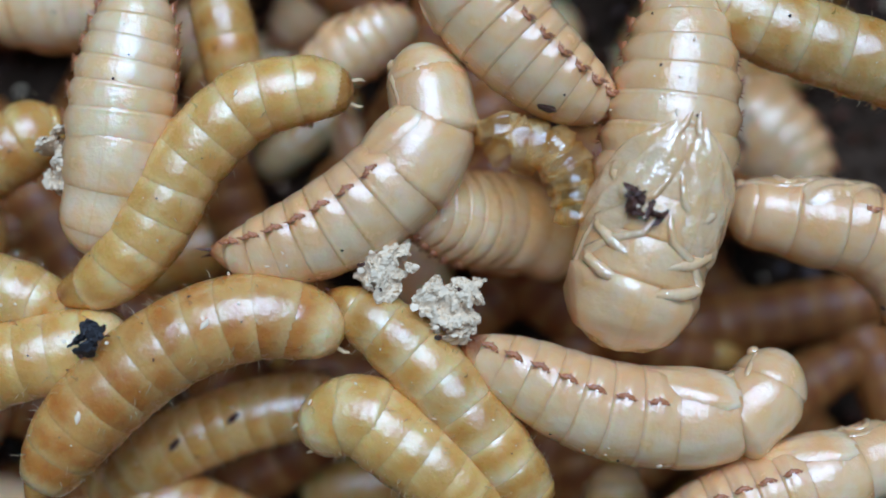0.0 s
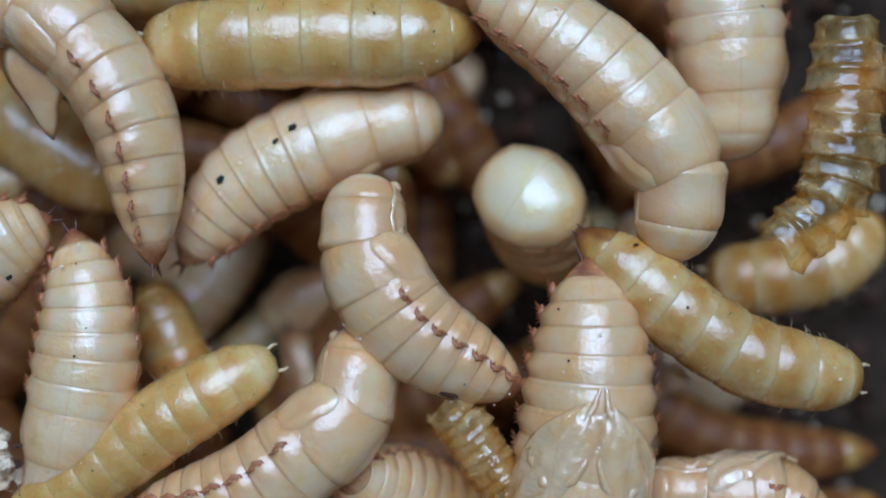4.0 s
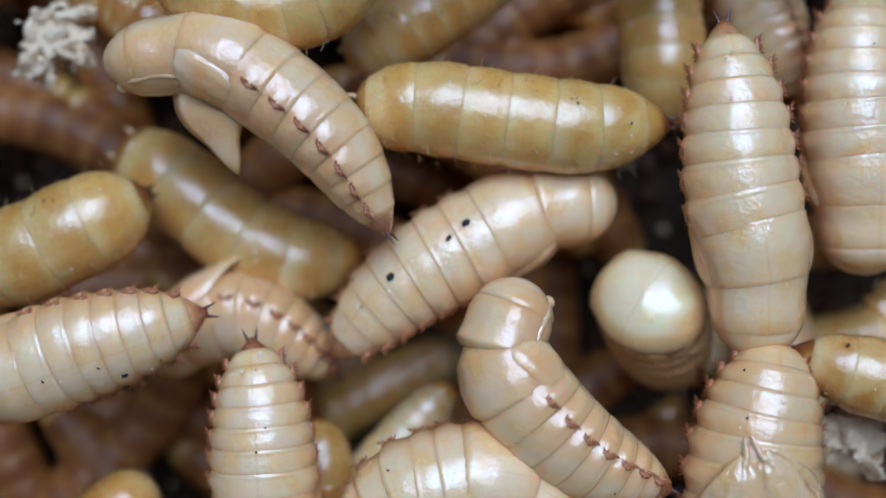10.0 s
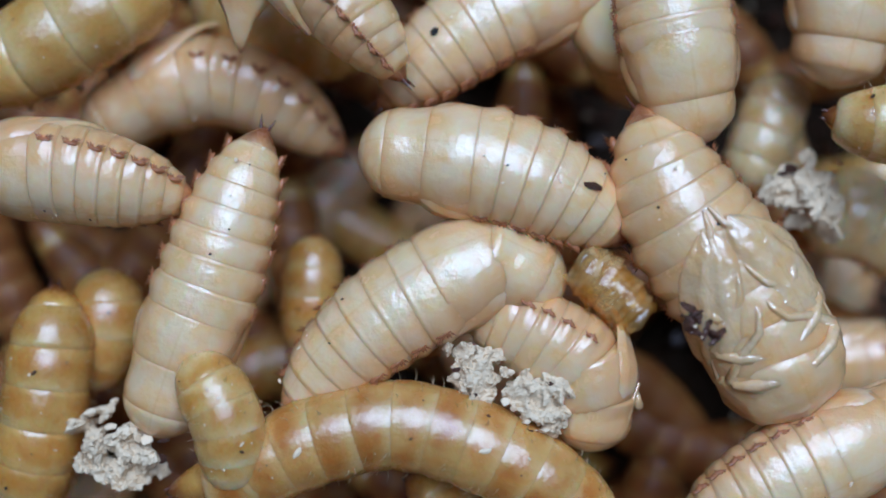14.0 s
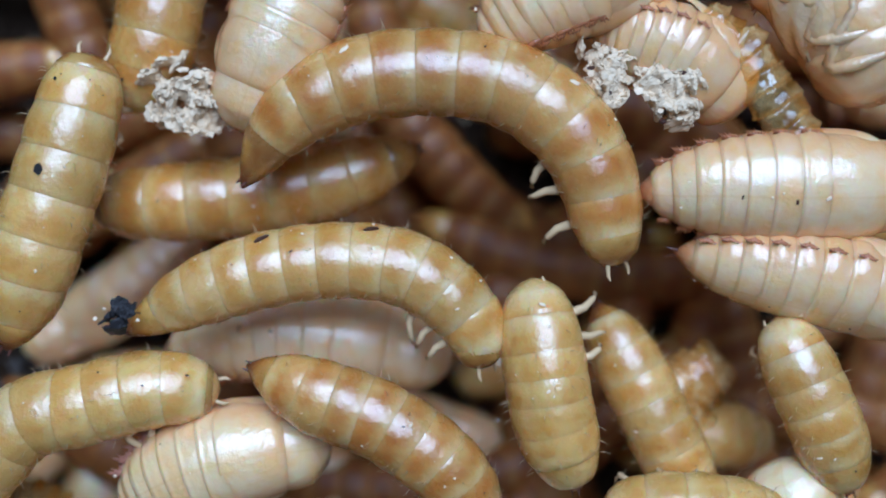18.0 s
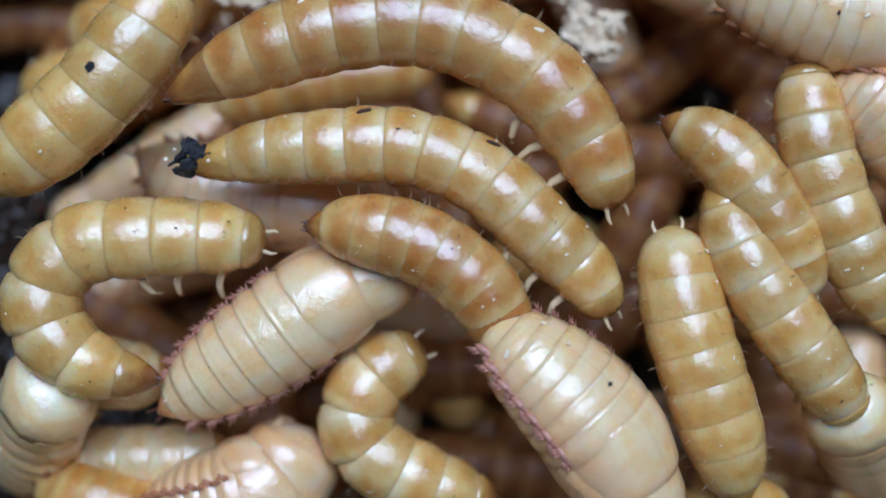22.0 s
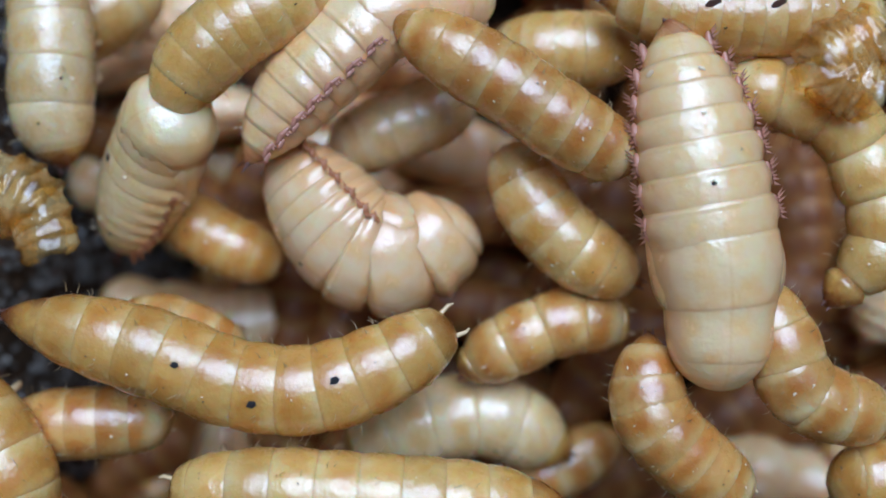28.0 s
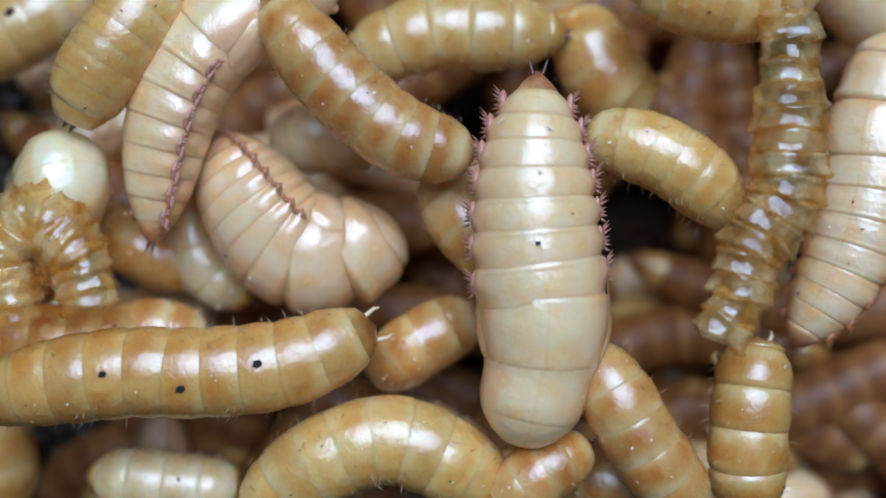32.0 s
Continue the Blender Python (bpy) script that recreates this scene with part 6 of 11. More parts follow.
animal("larva", "amber", 1.82, [
    (0, 0, [(-25.2, 3.1, -6.2), (-22.2, 4.2, -5.7), (-20, 5.6, -5.7), (-18.2, 6.2, -6.2)]),
    (1, 0, [(-24.4, 4.3, -6.2), (-21.4, 5.1, -5.7), (-19.5, 5.6, -5.7), (-18, 5.9, -6.2)]),
    (2, 0, [(-25.8, 5.8, -6.2), (-22.8, 6.1, -5.7), (-21.1, 6.9, -6.2)]),
    (12, 0, [(-22.5, 0.1, -6.2), (-20.4, 2.7, -5.7), (-19.4, 4.8, -6.2)]),
    (13, 0, [(-22.8, -1.2, -6.2), (-20.8, 2.2, -5.7), (-19.9, 5.7, -6.2)]),
    (14, 0, [(-22.3, 0.4, -6.2), (-21, 3.3, -5.7), (-21.7, 5.7, -6.2)]),
    (15, 0, [(-22.6, 0.4, -6.2), (-21.3, 3.5, -5.7), (-21.2, 6, -6.2)]),
    (16.6, 0, [(-22.6, 0.4, -19.7), (-21.3, 3.5, -19.2), (-21.2, 6, -19.7)]),
    (32, 0, [(-22.6, 0.4, -19.7), (-21.3, 3.5, -19.2), (-21.2, 6, -19.7)]),
], "glossy amber-brown mealworm larva crawling in the pile", 17, 5, "mealworm larvae in the pile")
animal("larva", "amber", 1.53, [
    (0, 0, [(-10.4, 7.7, -7.7), (-10.9, 10.8, -7.2), (-11.8, 13.7, -7.7)]),
    (2, 0, [(-9.6, 7.9, -7.7), (-11, 10.7, -7.2), (-12.5, 13.3, -7.7)]),
    (3, 0, [(-9.7, 7.1, -7.7), (-11, 9.3, -7.2), (-12.2, 11.5, -7.7)]),
    (4, 0, [(-9.1, 4.5, -7.7), (-10.4, 7.4, -7.2), (-11.9, 10.8, -7.7)]),
    (4.5, 0, [(-9.4, 5.4, -7.7), (-10.4, 7.7, -7.2), (-12.1, 10.2, -7.7)]),
    (13, 0, [(-11.3, 0.8, -7.7), (-10.9, 4, -7.2), (-10.8, 6.9, -7.7)]),
    (14, 0, [(-11.3, 1.7, -7.7), (-11.2, 4.6, -7.2), (-11.1, 7.6, -7.7)]),
    (15, 0, [(-11.4, 0.9, -7.7), (-11, 4.4, -7.2), (-10.7, 7.5, -7.7)]),
    (16.6, 0, [(-11.4, 0.9, -21.2), (-11, 4.4, -20.7), (-10.7, 7.5, -21.2)]),
    (32, 0, [(-11.4, 0.9, -21.2), (-11, 4.4, -20.7), (-10.7, 7.5, -21.2)]),
], "glossy amber-brown mealworm larva crawling in the pile", 18, 5, "mealworm larvae in the pile")
animal("pupa", "cream", 1.80, [
    (0, 40, [(-7.1, 8.8, -9.4), (-4.2, 10.5, -8.9), (-1.3, 12.1, -9.4)]),
    (2, 40, [(-7.9, 9, -9.4), (-4.9, 10.4, -8.9), (-2.6, 11.9, -9.4)]),
    (3, 40, [(-7.4, 8.2, -9.4), (-4.4, 9.7, -8.9), (-2.1, 10.8, -9.4)]),
    (4.6, 40, [(-7.4, 8.2, -21.5), (-4.4, 9.7, -21), (-2.1, 10.8, -21.5)]),
    (32, 40, [(-7.4, 8.2, -21.5), (-4.4, 9.7, -21), (-2.1, 10.8, -21.5)]),
], "cream waxy mealworm pupa with red-brown toothed fringes", 19, 4, "mealworm pupae in the pile")
animal("pupa", "cream", 3.06, [
    (0, 30, [(15, 9.6, -18.5), (18.2, 7.1, -18), (20.4, 4.9, -18), (21.4, 2.5, -18.5)]),
    (2, 30, [(13.9, 9, -18.5), (17.1, 6.5, -18), (19.2, 4.7, -18), (20.6, 2.2, -18.5)]),
    (3.6, 30, [(13.9, 9, -21.5), (17.1, 6.5, -21), (19.2, 4.7, -21), (20.6, 2.2, -21.5)]),
    (32, 30, [(13.9, 9, -21.5), (17.1, 6.5, -21), (19.2, 4.7, -21), (20.6, 2.2, -21.5)]),
], "cream waxy mealworm pupa with red-brown toothed fringes", 20, 4, "mealworm pupae in the pile")
animal("pupa", "cream", 2.33, [
    (0, -70, [(-19.3, 24.5, -8.6), (-15.4, 22.2, -8.2), (-12.6, 19.9, -8.1), (-11.1, 16.6, -8.2), (-10.5, 12.3, -8.6)]),
    (1.4, -70, [(-19.3, 24.5, -8.6), (-15.4, 22.2, -8.2), (-12.6, 19.9, -8.1), (-11.1, 16.6, -8.2), (-10.5, 12.3, -8.6)]),
    (3, -70, [(-19.3, 24.5, -1.1), (-15.4, 22.2, -0.7), (-12.6, 19.9, -0.6), (-11.1, 16.6, -0.7), (-10.5, 12.3, -1.1)]),
    (4, -70, [(-19.9, 23.2, -1.1), (-15.8, 23.2, -0.7), (-13, 21.6, -0.6), (-10.7, 17.8, -0.7), (-10, 11.6, -1.1)]),
    (4.5, -70, [(-20.7, 23.8, -1.1), (-16.7, 23.4, -0.7), (-13.6, 21.1, -0.6), (-11.3, 17.4, -0.7), (-9.9, 12.3, -1.1)]),
    (6.5, -70, [(-20.2, 22.3, -1.1), (-16, 23.5, -0.7), (-12.7, 21.8, -0.6), (-10.7, 18.2, -0.7), (-9.2, 13.1, -1.1)]),
    (7, -70, [(-20.2, 22.4, -1.1), (-16, 23.6, -0.7), (-12.7, 21.8, -0.6), (-10.7, 18, -0.7), (-9.2, 12.9, -1.1)]),
    (8, -70, [(-21.1, 25.3, -1.1), (-16.8, 24.9, -0.7), (-13.5, 22.1, -0.6), (-11, 18, -0.7), (-8.3, 14.3, -1.1)]),
    (9, -70, [(-20.6, 26.5, -1.1), (-16.2, 24, -0.7), (-13.6, 21.2, -0.6), (-10.3, 18.7, -0.7), (-5.5, 17.9, -1.1)]),
    (10, -70, [(-19.9, 24.8, -1.1), (-15.2, 25.1, -0.7), (-11.9, 23.3, -0.6), (-9.3, 20.8, -0.7), (-7.1, 17.1, -1.1)]),
    (11, -70, [(-19.8, 24.5, -1.1), (-15.5, 25.4, -0.7), (-12, 23.9, -0.6), (-10, 20.6, -0.7), (-9, 15.8, -1.1)]),
    (12, -70, [(-18.8, 23.8, -1.1), (-14.6, 23.4, -0.7), (-11.8, 21.4, -0.6), (-10, 18.4, -0.7), (-8.5, 14.7, -1.1)]),
    (13, -70, [(-18.9, 23.9, -1.1), (-14.4, 22.6, -0.7), (-11.4, 20, -0.6), (-9.4, 17.2, -0.7), (-6.8, 14, -1.1)]),
    (14, -70, [(-15, 23.5, -1.1), (-12.3, 20.8, -0.7), (-9.8, 18.5, -0.6), (-8, 16.5, -0.7), (-6.4, 14.5, -1.1)]),
    (32, -70, [(-15, 23.5, -1.1), (-12.3, 20.8, -0.7), (-9.8, 18.5, -0.6), (-8, 16.5, -0.7), (-6.4, 14.5, -1.1)]),
], "cream waxy mealworm pupa with red-brown toothed fringes", 21, 4, "mealworm pupae in the pile", loose_wing=True)
animal("larva", "yellow", 2.20, [
    (0, 0, [(-10.4, 22.2, -3), (-6.6, 21.9, -2.6), (-3.2, 21.6, -2.5), (0.5, 21.9, -2.6), (3.6, 22.5, -3)]),
    (3, 0, [(-10.4, 22.2, -3), (-6.6, 21.9, -2.6), (-3.2, 21.6, -2.5), (0.5, 21.9, -2.6), (3.6, 22.5, -3)]),
    (4, 0, [(-10.9, 21.8, -3), (-7, 22, -2.6), (-3.1, 22.2, -2.5), (0.8, 22.2, -2.6), (5, 22.6, -3)]),
    (4.5, 0, [(-10.4, 22.2, -3), (-6.3, 21.9, -2.6), (-2.4, 21.9, -2.5), (1.5, 21.9, -2.6), (5.2, 22.2, -3)]),
    (6.5, 0, [(-9.7, 21.1, -3), (-6, 21.3, -2.6), (-2.5, 21.3, -2.5), (1.4, 21.3, -2.6), (6.2, 21.1, -3)]),
    (7, 0, [(-10.5, 21.3, -3), (-6.5, 21.3, -2.6), (-2.5, 21, -2.5), (1.4, 21, -2.6), (5.9, 21, -3)]),
    (8, 0, [(-9.4, 22.4, -3), (-6, 22.5, -2.6), (-2.3, 21.7, -2.5), (1.1, 21.4, -2.6), (5.4, 21.7, -3)]),
    (9, 0, [(-9.4, 22.6, -3), (-5.8, 22.8, -2.6), (-2.2, 22.3, -2.5), (1.2, 21.9, -2.6), (5.3, 21.9, -3)]),
    (10, 0, [(-8.7, 22.9, -3), (-5.6, 23, -2.6), (-1.9, 22.5, -2.5), (1.5, 22.1, -2.6), (6, 22.3, -3)]),
    (11, 0, [(-9.1, 22.8, -3), (-5.7, 23, -2.6), (-2, 22.5, -2.5), (1.4, 22.1, -2.6), (5.9, 22.6, -3)]),
    (12, 0, [(-8.9, 23.7, -3), (-5.5, 23.3, -2.6), (-1.8, 22.8, -2.5), (1.6, 22.8, -2.6), (5.9, 23.9, -3)]),
    (13, 0, [(-8.2, 22.6, -3), (-4.8, 22, -2.6), (-1.4, 21.7, -2.5), (1.5, 21.7, -2.6), (4.2, 22.3, -3)]),
    (32, 0, [(-8.2, 22.6, -3), (-4.8, 22, -2.6), (-1.4, 21.7, -2.5), (1.5, 21.7, -2.6), (4.2, 22.3, -3)]),
], "glossy yellow mealworm larva crawling in the pile", 22, 5, "mealworm larvae in the pile")
animal("pupa", "cream", 2.54, [
    (0, 35, [(13.2, 11.7, -8.8), (13.5, 15.6, -8.4), (11.7, 18.9, -8.3), (8.9, 21.5, -8.4), (4.6, 24.6, -8.8)]),
    (1.4, 35, [(13.2, 11.7, -8.8), (13.5, 15.6, -8.4), (11.7, 18.9, -8.3), (8.9, 21.5, -8.4), (4.6, 24.6, -8.8)]),
    (3, 35, [(13.2, 11.7, -1.3), (13.5, 15.6, -0.9), (11.7, 18.9, -0.8), (8.9, 21.5, -0.9), (4.6, 24.6, -1.3)]),
    (4, 35, [(13.3, 11.9, -1.3), (13.6, 15.8, -0.9), (11.5, 19.1, -0.8), (8.5, 21.9, -0.9), (3.9, 24.3, -1.3)]),
    (4.5, 35, [(12.7, 11.6, -1.3), (13.2, 15.8, -0.9), (10.9, 19.1, -0.8), (7.9, 21.4, -0.9), (4, 23.7, -1.3)]),
    (6.5, 35, [(11.9, 12.4, -1.3), (12.4, 16.9, -0.9), (10.1, 20, -0.8), (7.1, 22.5, -0.9), (2.9, 25.1, -1.3)]),
    (7, 35, [(12.2, 12.5, -1.3), (12.4, 17.3, -0.9), (10.1, 20.1, -0.8), (7.1, 22.6, -0.9), (2.9, 25.2, -1.3)]),
    (8, 35, [(10.8, 12.3, -1.3), (11.4, 16.8, -0.9), (9.6, 20.1, -0.8), (6.5, 22.4, -0.9), (2.4, 24.6, -1.3)]),
    (9, 35, [(10.4, 12.9, -1.3), (11, 17.2, -0.9), (9.2, 20.2, -0.8), (6.4, 22.5, -0.9), (2.3, 24.3, -1.3)]),
    (10, 0, [(9.6, 11.5, -1.3), (9.4, 15.7, -0.9), (8.7, 19.3, -0.8), (8.4, 23.1, -0.9), (8, 26.8, -1.3)]),
    (11, 0, [(8.7, 10.8, -1.3), (8.3, 15, -0.9), (7.5, 18.6, -0.8), (7.8, 22.4, -0.9), (8.2, 26.8, -1.3)]),
    (12, 0, [(8.8, 10.9, -1.3), (8, 14.8, -0.9), (7.5, 18.1, -0.8), (7.4, 21.4, -0.9), (7.6, 25.3, -1.3)]),
    (13, 0, [(7.6, 11.6, -1.3), (6.9, 15.5, -0.9), (6.4, 18.5, -0.8), (6.1, 21.6, -0.9), (6.2, 25.3, -1.3)]),
    (14, 0, [(6.7, 12.1, -1.3), (6, 15.7, -0.8), (5.5, 18.5, -0.8), (5.3, 21.7, -1.3)]),
    (15, 0, [(7.4, 11.6, -1.3), (6.3, 15.1, -0.8), (5.9, 18.1, -1.3)]),
    (32, 0, [(7.4, 11.6, -1.3), (6.3, 15.1, -0.8), (5.9, 18.1, -1.3)]),
], "cream waxy mealworm pupa with red-brown toothed fringes", 23, 4, "mealworm pupae in the pile")
animal("pupa", "cream", 2.48, [
    (0, 20, [(3.2, 19.9, -18.2), (-0.7, 18.8, -17.8), (-3.9, 17.1, -17.7), (-7.1, 15, -17.8), (-10.3, 11.8, -18.2)]),
    (1.4, 20, [(3.2, 19.9, -18.2), (-0.7, 18.8, -17.8), (-3.9, 17.1, -17.7), (-7.1, 15, -17.8), (-10.3, 11.8, -18.2)]),
    (3, 20, [(3.2, 19.9, -4.7), (-0.7, 18.8, -4.3), (-3.9, 17.1, -4.2), (-7.1, 15, -4.3), (-10.3, 11.8, -4.7)]),
    (4, 20, [(3, 18.9, -4.7), (-0.9, 18.2, -4.3), (-3.8, 17.1, -4.2), (-6.8, 15.2, -4.3), (-9.6, 11.7, -4.7)]),
    (4.5, 20, [(3.2, 17.9, -4.7), (-0.7, 17.5, -4.3), (-3.6, 16.2, -4.2), (-6.9, 14.3, -4.3), (-9.9, 11.4, -4.7)]),
    (6.5, 20, [(3.8, 17.1, -4.7), (-0.1, 16.8, -4.3), (-2.8, 15.7, -4.2), (-6, 13.8, -4.3), (-8.8, 10.5, -4.7)]),
    (7, 20, [(3.8, 17.3, -4.7), (0.2, 16.7, -4.3), (-2.8, 15.6, -4.2), (-6, 13.7, -4.3), (-8.8, 10.6, -4.7)]),
    (8, 20, [(3.6, 17.6, -4.7), (0, 17.2, -4.3), (-3, 15.9, -4.2), (-6, 14, -4.3), (-9.8, 11.1, -4.7)]),
    (9, 20, [(3.7, 18.4, -4.7), (0.1, 18, -4.3), (-2.9, 16.6, -4.2), (-6.1, 14.5, -4.3), (-10, 11.3, -4.7)]),
    (10, 20, [(3.7, 18.7, -4.7), (0.1, 18.4, -4.3), (-3.4, 16.7, -4.2), (-6.7, 14.6, -4.3), (-10.1, 11.2, -4.7)]),
    (11, 20, [(4.2, 18.9, -4.7), (0.2, 18.5, -4.3), (-3, 16.9, -4.2), (-6.2, 14.7, -4.3), (-9.8, 11.4, -4.7)]),
    (12, 20, [(4.4, 19.5, -4.7), (0.5, 19.1, -4.3), (-2.8, 18, -4.2), (-6, 15.8, -4.3), (-9.3, 12, -4.7)]),
    (13, 20, [(4.3, 19.4, -4.7), (0.4, 19.3, -4.3), (-2.3, 18, -4.2), (-5.3, 15.8, -4.3), (-8, 12.6, -4.7)]),
    (14, 20, [(4.3, 19.8, -4.7), (0.4, 19, -4.3), (-2.3, 17.9, -4.2), (-5, 16, -4.3), (-7.7, 13.7, -4.7)]),
    (15.6, 20, [(4.3, 19.8, -18.2), (0.4, 19, -17.8), (-2.3, 17.9, -17.7), (-5, 16, -17.8), (-7.7, 13.7, -18.2)]),
    (32, 20, [(4.3, 19.8, -18.2), (0.4, 19, -17.8), (-2.3, 17.9, -17.7), (-5, 16, -17.8), (-7.7, 13.7, -18.2)]),
], "cream waxy mealworm pupa with red-brown toothed fringes", 24, 4, "mealworm pupae in the pile", spots=[(0, 5, 0.1, 0), (3, 0, 0.1, 0)])
animal("pupa", "ivory", 2.75, [
    (0, 70, [(5.4, 13.6, -18.2), (5.9, 12.9, -20.8), (6.5, 11.7, -24.2), (7.2, 10.3, -28.2)]),
    (1.4, 70, [(5.4, 13.6, -18.2), (5.9, 12.9, -20.8), (6.5, 11.7, -24.2), (7.2, 10.3, -28.2)]),
    (3, 70, [(5.4, 13.6, -2.2), (5.9, 12.9, -4.8), (6.5, 11.7, -8.2), (7.2, 10.3, -12.2)]),
    (4, 70, [(6.8, 15.4, -2.2), (7.3, 14.6, -4.8), (8, 13.2, -8.2), (8.7, 11.8, -12.2)]),
    (4.5, 70, [(5.9, 15, -2.2), (6.4, 14.1, -4.8), (7, 12.6, -8.2), (7.8, 10.9, -12.2)]),
    (6.5, 70, [(5.3, 15.3, -2.2), (6.1, 14, -4.8), (7.1, 12, -8.2), (8.2, 9.7, -12.2)]),
    (7, 70, [(5.8, 14.9, -2.2), (6.5, 13.6, -4.8), (7.5, 11.7, -8.2), (8.7, 9.4, -12.2)]),
    (8, 70, [(5.4, 14.8, -2.2), (6.2, 13.7, -4.8), (7.3, 12, -8.2), (8.5, 10.1, -12.2)]),
    (9, 70, [(5, 14.4, -2.2), (5.7, 13.4, -4.8), (6.7, 11.7, -8.2), (7.9, 9.8, -12.2)]),
    (10, 70, [(4.6, 14.5, -2.2), (5.3, 13.5, -4.8), (6.3, 11.9, -8.2), (7.5, 10, -12.2)]),
    (11, 70, [(3.3, 15.9, -2.2), (4, 15, -4.8), (4.9, 13.5, -8.2), (6, 11.8, -12.2)]),
    (12, 70, [(3.2, 16.2, -2.2), (3.9, 15.5, -4.8), (4.9, 14.3, -8.2), (6, 12.9, -12.2)]),
    (13, 70, [(2.8, 17.3, -2.2), (3.5, 16.7, -4.8), (4.4, 15.7, -8.2), (5.6, 14.5, -12.2)]),
    (14, 70, [(3.9, 17.7, -2.2), (4.5, 17.2, -4.8), (5.5, 16.4, -8.2), (6.6, 15.4, -12.2)]),
    (15.6, 70, [(3.9, 17.7, -20.2), (4.5, 17.2, -22.8), (5.5, 16.4, -26.2), (6.6, 15.4, -30.2)]),
    (32, 70, [(3.9, 17.7, -20.2), (4.5, 17.2, -22.8), (5.5, 16.4, -26.2), (6.6, 15.4, -30.2)]),
], "ivory-white mealworm pupa standing on end, blunt head up", 25, 4, "mealworm pupae in the pile", blunt=True)
animal("pupa", "cream", 2.68, [
    (0, 0, [(16.3, 17, -4.3), (16.5, 20.6, -3.8), (16.2, 23.8, -3.8), (16.1, 27.4, -4.3)]),
    (3, 0, [(16.3, 17, -4.3), (16.5, 20.6, -3.8), (16.2, 23.8, -3.8), (16.1, 27.4, -4.3)]),
    (4, 0, [(16.7, 16.7, -4.3), (16.6, 20.8, -3.9), (16.3, 24, -3.8), (16, 27, -3.9), (15.9, 30.3, -4.3)]),
    (4.5, 0, [(15.8, 16.8, -4.3), (15.7, 21, -3.9), (15.4, 24.2, -3.8), (15.3, 27.1, -3.9), (15, 30.5, -4.3)]),
    (6.5, 0, [(15.9, 16.1, -4.3), (15.7, 20.3, -3.9), (15.4, 23.5, -3.8), (15.4, 26.7, -3.9), (15.4, 29.7, -4.3)]),
    (7, 0, [(15.9, 16, -4.3), (15.7, 20.2, -3.9), (15.4, 23.7, -3.8), (15.2, 26.6, -3.9), (15, 29.9, -4.3)]),
    (8, 0, [(15.3, 15.7, -4.3), (15.2, 19.9, -3.9), (15.2, 23.1, -3.8), (15.1, 26.1, -3.9), (14.8, 29.6, -4.3)]),
    (9, 0, [(15.2, 14.6, -4.3), (15, 19.3, -3.9), (14.8, 22.8, -3.8), (14.8, 26, -3.9), (14.7, 29.2, -4.3)]),
    (10, 0, [(15.5, 15.2, -4.3), (15.3, 19.4, -3.9), (15, 22.9, -3.8), (15, 26.1, -3.9), (15.2, 29.4, -4.3)]),
    (11, 0, [(15.4, 15.1, -4.3), (15.2, 19.5, -3.9), (15.2, 23, -3.8), (15.2, 26.2, -3.9), (15.4, 29.8, -4.3)]),
    (12, 0, [(15.3, 15.4, -4.3), (15.2, 19.5, -3.8), (15.2, 22.8, -3.8), (15.3, 26.1, -4.3)]),
    (13, 0, [(15, 15.7, -4.3), (14.5, 19.8, -3.8), (14.5, 23, -3.8), (14.7, 26.6, -4.3)]),
    (14, 0, [(14, 14.8, -4.3), (14.6, 18.6, -3.8), (14.8, 21.6, -3.8), (15.3, 24.9, -4.3)]),
    (15.6, 0, [(14, 14.8, -17.8), (14.6, 18.6, -17.3), (14.8, 21.6, -17.3), (15.3, 24.9, -17.8)]),
    (32, 0, [(14, 14.8, -17.8), (14.6, 18.6, -17.3), (14.8, 21.6, -17.3), (15.3, 24.9, -17.8)]),
], "cream waxy mealworm pupa with red-brown toothed fringes", 26, 4, "mealworm pupae in the pile")
animal("larva", "banded", 1.98, [
    (0, 0, [(16.1, 12, -21.5), (20.1, 11.4, -21), (23, 12.6, -21), (25.5, 14.4, -21.5)]),
    (1.4, 0, [(16.1, 12, -21.5), (20.1, 11.4, -21), (23, 12.6, -21), (25.5, 14.4, -21.5)]),
    (3, 0, [(16.1, 12, -9.4), (20.1, 11.4, -8.9), (23, 12.6, -8.9), (25.5, 14.4, -9.4)]),
    (4, 0, [(16.7, 10.8, -9.4), (20.1, 11.1, -8.9), (23, 11.9, -8.9), (25.8, 14.3, -9.4)]),
    (4.5, 0, [(16.1, 10.4, -9.4), (19.8, 10.4, -8.9), (23, 11.6, -8.9), (25.8, 13.3, -9.4)]),
    (6.1, 0, [(16.1, 10.4, -21.5), (19.8, 10.4, -21), (23, 11.6, -21), (25.8, 13.3, -21.5)]),
    (32, 0, [(16.1, 10.4, -21.5), (19.8, 10.4, -21), (23, 11.6, -21), (25.8, 13.3, -21.5)]),
], "yellow mealworm larva with brown bands, crawling in the pile", 27, 5, "mealworm larvae in the pile")
